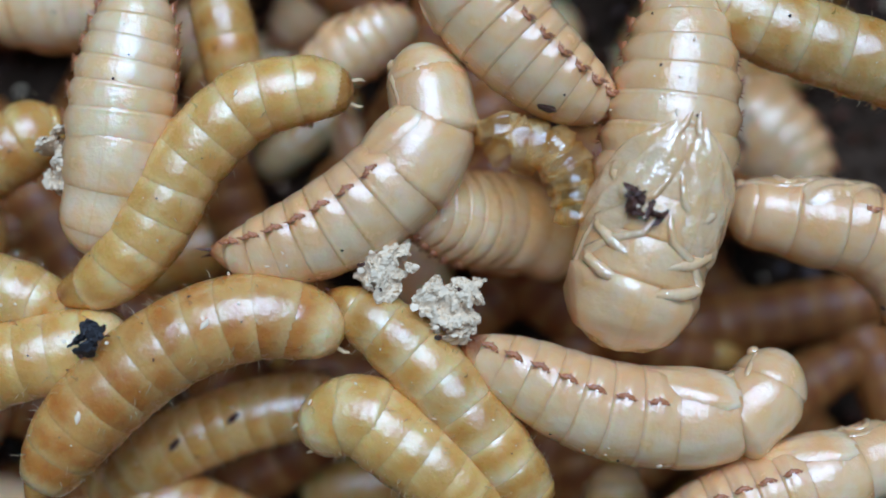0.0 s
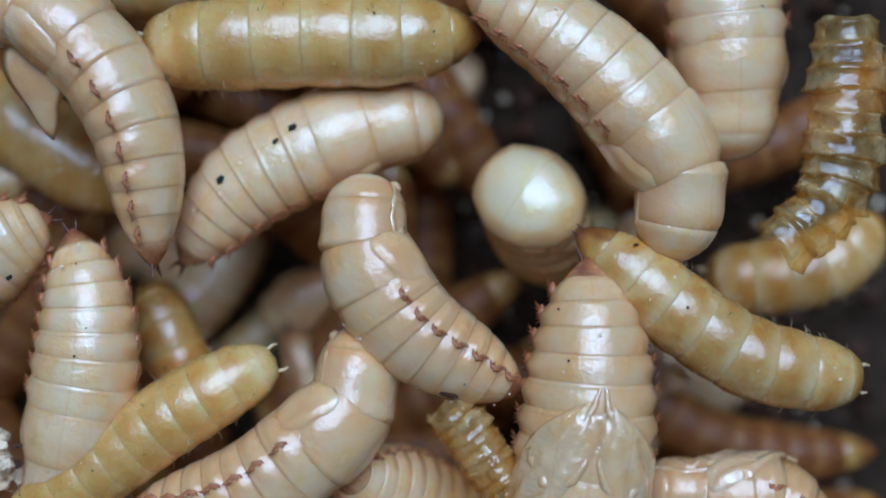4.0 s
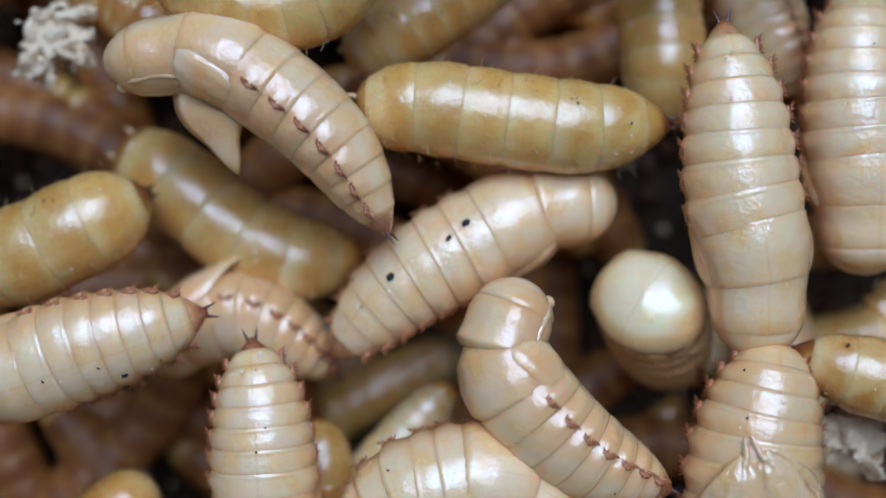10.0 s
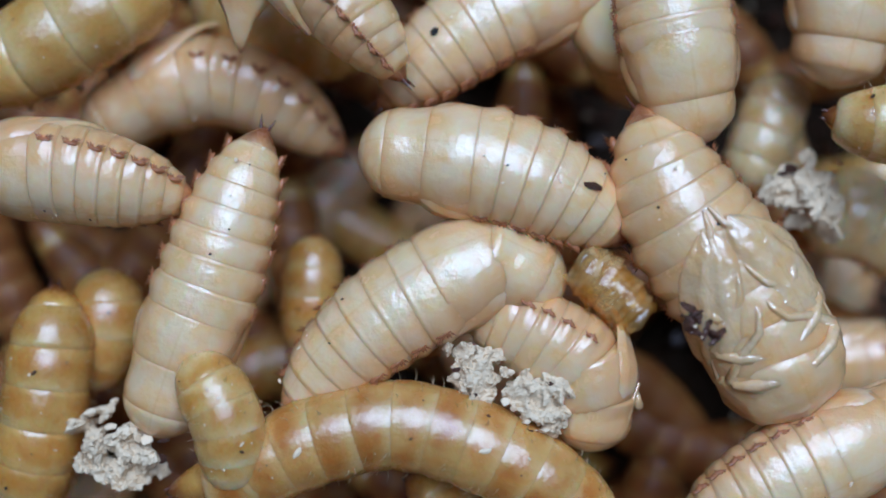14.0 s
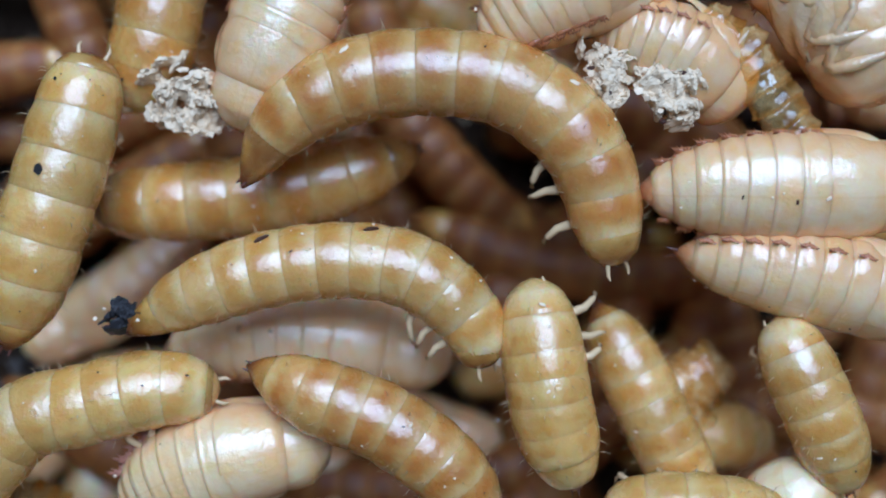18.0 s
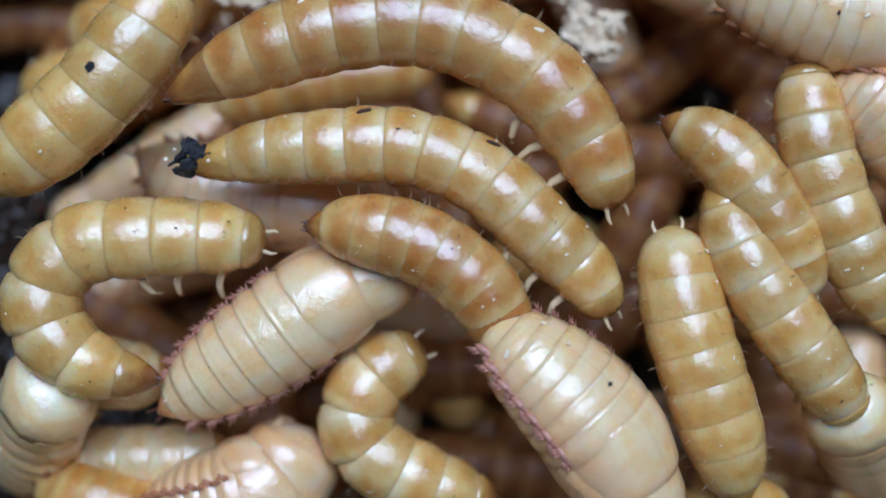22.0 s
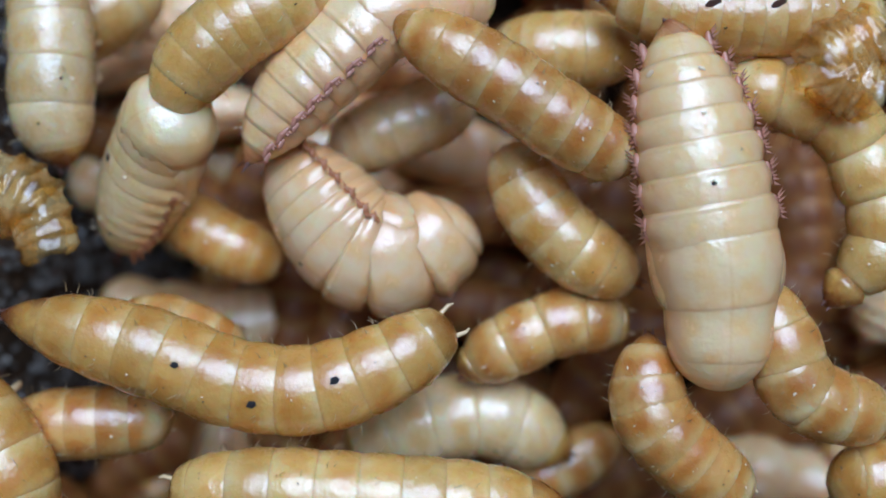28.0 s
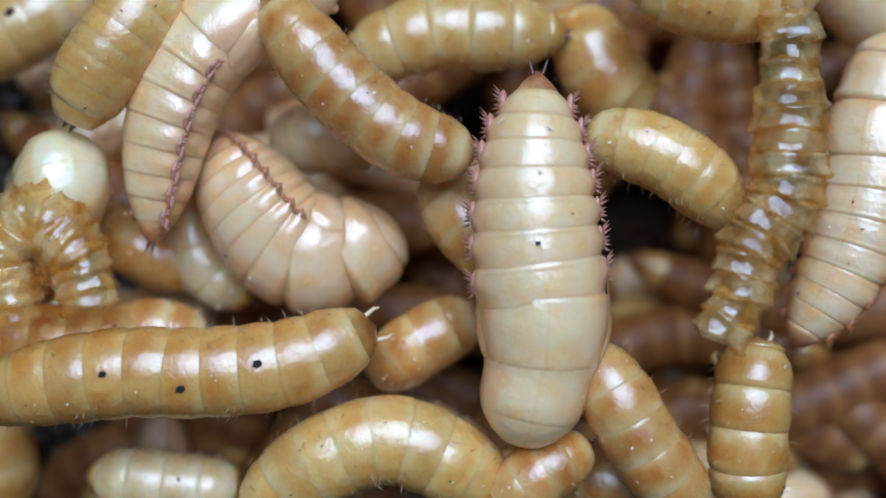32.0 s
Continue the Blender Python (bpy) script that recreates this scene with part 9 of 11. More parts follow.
animal("pupa", "cream", 3.14, [
    (0, -52, [(-17.2, -22.9, -18.4), (-18.8, -25.3, -18), (-21.8, -26.4, -18), (-25.1, -26.5, -18.4)]),
    (20.4, -52, [(-17.2, -22.9, -18.4), (-18.8, -25.3, -18), (-21.8, -26.4, -18), (-25.1, -26.5, -18.4)]),
    (22, -52, [(-17.2, -22.9, -4.9), (-18.8, -25.3, -4.5), (-21.8, -26.4, -4.5), (-25.1, -26.5, -4.9)]),
    (23, -52, [(-16.5, -23.7, -4.9), (-17, -26, -4.5), (-20, -27.1, -4.4), (-24.1, -26.3, -4.5), (-28.3, -24.9, -4.9)]),
    (24, -52, [(-16.4, -23.4, -4.9), (-17.5, -25.6, -4.5), (-20.2, -25.8, -4.4), (-23.2, -24.5, -4.5), (-25.7, -22.3, -4.9)]),
    (24.5, -52, [(-16.2, -23.8, -4.9), (-17.3, -25.7, -4.5), (-20, -25.9, -4.4), (-23, -24.3, -4.5), (-26, -22.2, -4.9)]),
    (26.5, -52, [(-12.7, -20.7, -4.9), (-14.3, -22.6, -4.5), (-17.3, -22.9, -4.4), (-20.3, -20.4, -4.5), (-23.6, -17.7, -4.9)]),
    (27, -52, [(-12, -20.4, -4.9), (-13.4, -22.3, -4.5), (-16.1, -22.3, -4.4), (-18.4, -19.9, -4.5), (-20.5, -16.5, -4.9)]),
    (28, -52, [(-11.6, -20.6, -4.9), (-13, -22.5, -4.5), (-15.7, -22.9, -4.4), (-18, -20.6, -4.5), (-20.2, -17.5, -4.9)]),
    (29, -52, [(-11.6, -20.6, -4.9), (-13.2, -22.6, -4.5), (-15.9, -23, -4.4), (-18.2, -20.9, -4.5), (-20.2, -18.3, -4.9)]),
    (30, -52, [(-11.3, -20.8, -4.9), (-12.7, -22.4, -4.5), (-15.2, -22.8, -4.4), (-17.5, -20.8, -4.5), (-19.4, -18.4, -4.9)]),
    (31, -52, [(-10.1, -20.7, -4.9), (-11.6, -22.4, -4.5), (-14, -22.6, -4.4), (-16.2, -20.3, -4.5), (-17.8, -17.3, -4.9)]),
    (32, -52, [(-11.5, -20.6, -4.9), (-13.1, -22.4, -4.5), (-15.7, -22.3, -4.4), (-18, -19.7, -4.5), (-19.8, -16.7, -4.9)]),
], "cream waxy mealworm pupa with red-brown toothed fringes", 50, 4, "mealworm pupae in the pile")
animal("larva", "banded", 1.81, [
    (0, 0, [(-12.6, -20.1, -17.4), (-14.5, -21.6, -16.9), (-14.2, -24.3, -16.9), (-11.6, -26, -17.4)]),
    (19.4, 0, [(-12.6, -20.1, -17.4), (-14.5, -21.6, -16.9), (-14.2, -24.3, -16.9), (-11.6, -26, -17.4)]),
    (21, 0, [(-12.6, -20.1, -3.9), (-14.5, -21.6, -3.4), (-14.2, -24.3, -3.4), (-11.6, -26, -3.9)]),
    (22, 0, [(-11.5, -18.5, -3.9), (-14.1, -20.3, -3.5), (-14.4, -22.9, -3.4), (-11.7, -24.8, -3.5), (-7.7, -26, -3.9)]),
    (23, 0, [(-11.3, -18.4, -3.9), (-14.3, -20, -3.5), (-14, -22.9, -3.4), (-10.8, -24.8, -3.4), (-7.3, -25.9, -3.5), (-4.2, -27.5, -3.9)]),
    (24, 0, [(-14.5, -18.3, -3.9), (-14.2, -21.2, -3.5), (-13.7, -23.8, -3.4), (-12.4, -26.2, -3.5), (-10.2, -28.7, -3.9)]),
    (24.5, 0, [(-13.8, -20, -3.9), (-13.3, -22.7, -3.5), (-12.5, -25, -3.4), (-11.2, -26.9, -3.5), (-8.7, -29.2, -3.9)]),
    (26.5, 0, [(-7.2, -18.3, -3.9), (-7.4, -21.8, -3.4), (-7.7, -24.7, -3.4), (-7.9, -28.5, -3.9)]),
    (27, 0, [(-9.1, -18.6, -3.9), (-7.5, -22.1, -3.4), (-6.5, -24.7, -3.4), (-5.1, -28, -3.9)]),
    (28, 0, [(-9.1, -18.1, -3.9), (-7.5, -21.1, -3.4), (-5.6, -22.9, -3.4), (-2.9, -24.3, -3.9)]),
    (29, 0, [(-9, -18.1, -3.9), (-7.2, -21.1, -3.4), (-5, -22.1, -3.4), (-2.3, -22.7, -3.9)]),
    (30, 0, [(-9.2, -18.9, -3.9), (-7.4, -21.6, -3.4), (-5.5, -22.7, -3.4), (-3.1, -23.5, -3.9)]),
    (31, 0, [(-8.9, -19.1, -3.9), (-7.3, -21.3, -3.4), (-5.7, -22.6, -3.4), (-3.5, -23.4, -3.9)]),
    (32, 0, [(-8.9, -19.1, -3.9), (-7.3, -21.3, -3.4), (-5.7, -22.6, -3.4), (-3.5, -23.4, -3.9)]),
], "yellow mealworm larva with brown bands, crawling in the pile", 51, 5, "mealworm larvae in the pile")
animal("larva", "yellow", 1.72, [
    (0, 0, [(-10.5, -18.9, -21.5), (-10, -21.8, -21), (-9.1, -24.1, -21.5)]),
    (21.4, 0, [(-10.5, -18.9, -21.5), (-10, -21.8, -21), (-9.1, -24.1, -21.5)]),
    (23, 0, [(-10.5, -18.9, -8.5), (-10, -21.8, -8), (-9.1, -24.1, -8.5)]),
    (24, 0, [(-10.7, -20, -8.5), (-9.9, -23.7, -8), (-9.3, -26.6, -8), (-8.5, -29.2, -8.5)]),
    (24.5, 0, [(-9.2, -20.5, -8.5), (-8.7, -24, -8), (-8.4, -26.8, -8), (-8, -29.5, -8.5)]),
    (26.1, 0, [(-9.2, -20.5, -21.5), (-8.7, -24, -21), (-8.4, -26.8, -21), (-8, -29.5, -21.5)]),
    (32, 0, [(-9.2, -20.5, -21.5), (-8.7, -24, -21), (-8.4, -26.8, -21), (-8, -29.5, -21.5)]),
], "glossy yellow mealworm larva crawling in the pile", 52, 5, "mealworm larvae in the pile")
animal("larva", "pale", 2.06, [
    (0, 0, [(-36.9, -13.4, -18.7), (-36.1, -16.7, -18.2), (-35.8, -20, -18.7)]),
    (21.9, 0, [(-36.9, -13.4, -18.7), (-36.1, -16.7, -18.2), (-35.8, -20, -18.7)]),
    (23.5, 0, [(-36.9, -13.4, -5.2), (-36.1, -16.7, -4.7), (-35.8, -20, -5.2)]),
    (24, 0, [(-34.8, -10.6, -5.2), (-34.1, -14.2, -4.7), (-34.1, -17.4, -4.7), (-33.7, -21, -5.2)]),
    (24.5, 0, [(-33.7, -10.7, -5.2), (-32.8, -14.8, -4.7), (-32.5, -17.8, -4.7), (-31.9, -20.5, -5.2)]),
    (26.5, 0, [(-31.8, -8.4, -5.2), (-31.7, -12.3, -4.7), (-31.4, -15, -4.7), (-30.9, -18, -5.2)]),
    (27, 0, [(-32, -8.1, -5.2), (-31.6, -11.7, -4.7), (-31.3, -14.5, -4.7), (-30.3, -17.7, -5.2)]),
    (28, 0, [(-31.5, -9, -5.2), (-31, -12.9, -4.7), (-31, -15.9, -4.7), (-30.5, -18.8, -5.2)]),
    (29, 0, [(-31.7, -7.9, -5.2), (-31.3, -11.3, -4.7), (-30.7, -14, -4.7), (-30.7, -16.9, -5.2)]),
    (30.6, 0, [(-31.7, -7.9, -18.7), (-31.3, -11.3, -18.2), (-30.7, -14, -18.2), (-30.7, -16.9, -18.7)]),
    (32, 0, [(-31.7, -7.9, -18.7), (-31.3, -11.3, -18.2), (-30.7, -14, -18.2), (-30.7, -16.9, -18.7)]),
], "pale whitish mealworm larva lying low in the pile", 53, 5, "mealworm larvae in the pile")
animal("larva", "amber", 2.01, [
    (0, 0, [(-20.2, -29.2, -8.4), (-23.9, -27.6, -7.9), (-27.2, -26.4, -7.9), (-30.4, -25.2, -8.4)]),
    (21.4, 0, [(-20.2, -29.2, -8.4), (-23.9, -27.6, -7.9), (-27.2, -26.4, -7.9), (-30.4, -25.2, -8.4)]),
    (23, 0, [(-20.2, -29.2, -0.9), (-23.9, -27.6, -0.4), (-27.2, -26.4, -0.4), (-30.4, -25.2, -0.9)]),
    (24, 0, [(-14, -28.2, -0.9), (-17, -29.4, -0.5), (-20.6, -28.9, -0.4), (-23.8, -27.6, -0.4), (-26.9, -25.8, -0.5), (-30.3, -24.8, -0.9)]),
    (24.5, 0, [(-14, -28.9, -0.9), (-17.3, -30.4, -0.5), (-20.8, -30.1, -0.4), (-24.3, -28.6, -0.4), (-27.6, -27.1, -0.5), (-31.3, -25, -0.9)]),
    (26.5, 0, [(-14.4, -27.9, -0.9), (-17.4, -30.6, -0.5), (-20.9, -30.6, -0.4), (-24.5, -28.8, -0.4), (-27.5, -26.8, -0.5), (-30.4, -24.8, -0.9)]),
    (27, 0, [(-14.2, -27.1, -0.9), (-17.2, -29.9, -0.5), (-20.4, -30.3, -0.4), (-23.7, -29.1, -0.4), (-27, -26.8, -0.5), (-30.4, -24.3, -0.9)]),
    (28, 0, [(-11.8, -26, -0.9), (-14.5, -27.7, -0.5), (-17.8, -28.9, -0.4), (-21.3, -28.7, -0.4), (-24.9, -27.4, -0.4), (-28.4, -26.4, -0.5), (-32.1, -25.6, -0.9)]),
    (29, 0, [(-9.6, -26, -0.9), (-13.2, -26.7, -0.5), (-17.2, -27.2, -0.4), (-21.2, -27.2, -0.4), (-24.5, -25.7, -0.4), (-27.8, -24.7, -0.5), (-31.7, -24.1, -0.9)]),
    (30, 0, [(-10, -25.2, -0.9), (-14.6, -26.4, -0.5), (-18.6, -27.4, -0.4), (-21.4, -26.7, -0.4), (-24.6, -24.7, -0.4), (-28.2, -22.9, -0.5), (-31.6, -21.4, -0.9)]),
    (31, 0, [(-13, -26.4, -0.9), (-16, -28.1, -0.5), (-19.5, -28.6, -0.4), (-23, -28.3, -0.4), (-26.6, -28.6, -0.5), (-30.8, -29.2, -0.9)]),
    (32, 0, [(-11.8, -25.8, -0.9), (-15.3, -27.3, -0.5), (-19.1, -27.8, -0.4), (-22.6, -27.8, -0.4), (-26.4, -28.3, -0.5), (-31.1, -29.3, -0.9)]),
], "glossy amber-brown mealworm larva crawling in the pile", 54, 5, "mealworm larvae in the pile", spots=[(2, 10, 0.12, 0), (4, -15, 0.12, 0), (6, 5, 0.1, 0)])
animal("larva", "amber", 2.14, [
    (0, 0, [(-36.6, -25.7, -1.5), (-34.9, -27.7, -1), (-33.9, -30, -1), (-33.5, -32.4, -1.5)]),
    (24, 0, [(-36.6, -25.7, -1.5), (-34.9, -27.7, -1), (-33.9, -30, -1), (-33.5, -32.4, -1.5)]),
    (24.5, 0, [(-38.1, -24.1, -1.5), (-35.6, -26.6, -1), (-34.3, -29.2, -1), (-33.6, -32.3, -1.5)]),
    (26.5, 0, [(-36.5, -25.6, -1.5), (-34, -28.7, -1), (-32.7, -30.7, -1), (-32.2, -33.6, -1.5)]),
    (27, 0, [(-35, -26.7, -1.5), (-32.8, -29.2, -1), (-32.2, -31.7, -1), (-31.9, -34.4, -1.5)]),
    (28, 0, [(-34.6, -29.1, -1.5), (-32.7, -31.1, -1), (-31.6, -33.3, -1), (-31.3, -36, -1.5)]),
    (29.6, 0, [(-34.6, -29.1, -9), (-32.7, -31.1, -8.5), (-31.6, -33.3, -8.5), (-31.3, -36, -9)]),
    (32, 0, [(-34.6, -29.1, -9), (-32.7, -31.1, -8.5), (-31.6, -33.3, -8.5), (-31.3, -36, -9)]),
], "glossy amber-brown mealworm larva crawling in the pile", 55, 5, "mealworm larvae in the pile")
animal("larva", "striped", 1.70, [
    (0, 0, [(-26.1, -30.9, -17.4), (-29.2, -29.2, -16.9), (-32.8, -28, -17.4)]),
    (24.9, 0, [(-26.1, -30.9, -17.4), (-29.2, -29.2, -16.9), (-32.8, -28, -17.4)]),
    (26.5, 0, [(-26.1, -30.9, -3.9), (-29.2, -29.2, -3.4), (-32.8, -28, -3.9)]),
    (27, 0, [(-26, -31.4, -3.9), (-29.6, -30.8, -3.4), (-32.6, -29.9, -3.9)]),
    (28, 0, [(-25.4, -30.7, -3.9), (-29.6, -30.9, -3.4), (-32.8, -31.1, -3.9)]),
    (29, 0, [(-21.6, -29.4, -3.9), (-25, -29.1, -3.4), (-28.4, -29.9, -3.4), (-32.6, -31, -3.9)]),
    (30, 0, [(-22.9, -29.1, -3.9), (-27, -28.8, -3.4), (-31.5, -28.8, -3.9)]),
    (31, 0, [(-22.8, -26.7, -3.9), (-27.2, -26.6, -3.4), (-31.4, -26.4, -3.9)]),
    (32, 0, [(-22.8, -26.7, -3.9), (-27.2, -26.6, -3.4), (-31.4, -26.4, -3.9)]),
], "amber mealworm larva with dark brown stripes and pointed tail", 56, 5, "mealworm larvae in the pile")
animal("larva", "yellow", 1.85, [
    (0, 0, [(-8, -14.7, -18.7), (-4.8, -13.9, -18.2), (-1.2, -13.6, -18.7)]),
    (24.9, 0, [(-8, -14.7, -18.7), (-4.8, -13.9, -18.2), (-1.2, -13.6, -18.7)]),
    (26.5, 0, [(-8, -14.7, -5.2), (-4.8, -13.9, -4.7), (-1.2, -13.6, -5.2)]),
    (27, 0, [(-9.5, -13, -5.2), (-5.8, -13.6, -4.7), (-1.6, -13.3, -5.2)]),
    (28, 0, [(-9.5, -13.3, -5.2), (-6.3, -13.1, -4.7), (-2.7, -13.1, -5.2)]),
    (29, 0, [(-10.6, -12.8, -5.2), (-6.5, -12.4, -4.7), (-2.7, -12, -5.2)]),
    (30, 0, [(-12.2, -12.8, -5.2), (-8.9, -12.3, -4.7), (-5.9, -12, -5.2)]),
    (31, 0, [(-11.9, -13.1, -5.2), (-8.4, -11.5, -4.7), (-5.6, -10.7, -4.7), (-2.6, -9.8, -5.2)]),
    (32, 0, [(-13.2, -13.2, -5.2), (-9.3, -11.9, -4.7), (-6.1, -11.9, -4.7), (-2.5, -11.9, -5.2)]),
], "glossy yellow mealworm larva crawling in the pile", 57, 5, "mealworm larvae in the pile")
animal("larva", "pale", 1.80, [
    (0, 0, [(-20.8, -19, -20.7), (-17.1, -17.9, -20.3), (-13.4, -17, -20.3), (-9.2, -17.3, -20.7)]),
    (24.9, 0, [(-20.8, -19, -20.7), (-17.1, -17.9, -20.3), (-13.4, -17, -20.3), (-9.2, -17.3, -20.7)]),
    (26.5, 0, [(-20.8, -19, -7.2), (-17.1, -17.9, -6.8), (-13.4, -17, -6.8), (-9.2, -17.3, -7.2)]),
    (27, 0, [(-17.9, -19, -7.2), (-14.5, -16.7, -6.8), (-11.1, -15.3, -7.2)]),
    (28, 0, [(-17.4, -17.8, -7.2), (-14.3, -16.5, -6.8), (-10.6, -15, -7.2)]),
    (29, 0, [(-16.8, -19, -7.2), (-14, -16.8, -6.8), (-10.6, -15.1, -7.2)]),
    (30, 0, [(-17.4, -17.6, -7.2), (-14.5, -16.2, -6.8), (-11.7, -14.7, -7.2)]),
    (31, 0, [(-16, -17.9, -7.2), (-12.9, -16.2, -6.8), (-10.6, -14.8, -7.2)]),
    (32, 0, [(-16.7, -16.9, -7.2), (-13.9, -16.6, -6.8), (-11.1, -16.3, -7.2)]),
], "pale whitish mealworm larva lying low in the pile", 58, 5, "mealworm larvae in the pile")
animal("larva", "striped", 1.71, [
    (0, 0, [(4.2, -32.9, -9.5), (3.8, -29.2, -9), (4.1, -26.2, -9), (5.7, -22.8, -9.5)]),
    (25.4, 0, [(4.2, -32.9, -9.5), (3.8, -29.2, -9), (4.1, -26.2, -9), (5.7, -22.8, -9.5)]),
    (27, 0, [(4.2, -32.9, -2), (3.8, -29.2, -1.5), (4.1, -26.2, -1.5), (5.7, -22.8, -2)]),
    (28, 0, [(7.8, -30.3, -0.8), (4.1, -29.2, -0.3), (2.8, -26.7, -0.3), (1.6, -23.7, -0.8)]),
    (29, 0, [(-0.5, -32.6, -0.8), (0.7, -30.2, -0.3), (1.7, -28.4, -0.3), (3.4, -26.2, -0.8)]),
    (30, 0, [(3.7, -33.6, -0.8), (2, -29.9, -0.3), (0.8, -26.9, -0.3), (-0.4, -23.9, -0.8)]),
    (31, 0, [(1.8, -32.9, -0.8), (-0.1, -30.1, -0.3), (-1.6, -27.6, -0.3), (-3.2, -25.1, -0.8)]),
    (32, 0, [(2.6, -34.2, -0.8), (0.5, -31.3, -0.3), (-1, -28.8, -0.3), (-2.5, -26.3, -0.8)]),
], "amber mealworm larva with dark brown stripes and pointed tail", 59, 5, "mealworm larvae in the pile")
animal("larva", "amber", 1.81, [
    (0, 0, [(10.1, -34.6, -9.7), (7.8, -33.2, -9.2), (5.9, -34.1, -9.7)]),
    (26.4, 0, [(10.1, -34.6, -9.7), (7.8, -33.2, -9.2), (5.9, -34.1, -9.7)]),
    (28, 0, [(10.1, -34.6, -2.2), (7.8, -33.2, -1.7), (5.9, -34.1, -2.2)]),
    (29, 0, [(5.4, -27.9, -2.2), (5.9, -29.4, -1.7), (8.5, -29.6, -1.7), (11.2, -30.5, -2.2)]),
    (30, 0, [(10.5, -25.8, -2.2), (9.1, -28.3, -1.7), (6.7, -29.6, -1.7), (5.3, -28.9, -2.2)]),
    (31, 0, [(6.2, -27.3, -2.2), (5.3, -29.8, -1.7), (4.4, -32.5, -2.2)]),
    (32, 0, [(5.8, -26.4, -2.2), (5.4, -29.2, -1.7), (5.2, -32.1, -1.7), (5.5, -35, -2.2)]),
], "glossy amber-brown mealworm larva crawling in the pile", 60, 5, "mealworm larvae in the pile")
animal("larva", "yellow", 1.69, [
    (0, 0, [(1.9, -16.1, -9.4), (4.6, -16.7, -8.9), (7.8, -16.9, -9.4)]),
    (25.4, 0, [(1.9, -16.1, -9.4), (4.6, -16.7, -8.9), (7.8, -16.9, -9.4)]),
    (27, 0, [(1.9, -16.1, -1.9), (4.6, -16.7, -1.4), (7.8, -16.9, -1.9)]),
    (28, 0, [(0, -15.1, -1.9), (3.1, -15.7, -1.5), (5.7, -16.7, -1.4), (7.2, -19.3, -1.4), (7.8, -22.4, -1.5), (5.1, -25.5, -1.9)]),
    (29, 0, [(0.9, -13.6, -1.9), (4, -14.4, -1.5), (6.3, -16, -1.4), (7.8, -18.6, -1.5), (8.5, -21.1, -1.9)]),
    (30, 0, [(-0.1, -15.7, -1.9), (2.8, -16.5, -1.4), (5.1, -17.8, -1.4), (7.1, -20.3, -1.9)]),
    (31, 0, [(0.3, -14.8, -1.9), (2.4, -16.9, -1.4), (4.2, -19, -1.4), (5.3, -21.5, -1.9)]),
    (32, 0, [(-1.8, -17.1, -1.9), (1, -17.9, -1.4), (3, -19.2, -1.4), (4.7, -21, -1.9)]),
], "glossy yellow mealworm larva crawling in the pile", 61, 5, "mealworm larvae in the pile")
animal("larva", "striped", 1.78, [
    (0, 0, [(1.2, -33, -8.8), (-2.4, -31.7, -8.4), (-5.8, -30.4, -8.3), (-8.8, -29.9, -8.4), (-11.8, -30.2, -8.8)]),
    (24.9, 0, [(1.2, -33, -8.8), (-2.4, -31.7, -8.4), (-5.8, -30.4, -8.3), (-8.8, -29.9, -8.4), (-11.8, -30.2, -8.8)]),
    (26.5, 0, [(1.2, -33, -1.3), (-2.4, -31.7, -0.9), (-5.8, -30.4, -0.8), (-8.8, -29.9, -0.9), (-11.8, -30.2, -1.3)]),
    (27, 0, [(1.7, -33.3, -1.3), (-2, -32.2, -0.9), (-5.3, -31.4, -0.8), (-8.1, -30.2, -0.9), (-10.6, -28.5, -1.3)]),
    (28, 0, [(1.3, -33.9, -1.3), (-1.4, -31.8, -0.8), (-2.9, -29.8, -0.8), (-2.9, -26.6, -1.3)]),
    (29, 0, [(9.6, -33.2, -1.3), (6.6, -32.3, -0.9), (3.3, -31.3, -0.8), (0, -30.5, -0.9), (-3, -29.8, -1.3)]),
    (30, 0, [(3.7, -33.9, -5.2), (0, -33.5, -4.7), (-3.2, -33.6, -5.2)]),
    (32, 0, [(3.7, -33.9, -5.2), (0, -33.5, -4.7), (-3.2, -33.6, -5.2)]),
], "amber mealworm larva with dark brown stripes and pointed tail", 62, 5, "mealworm larvae in the pile")
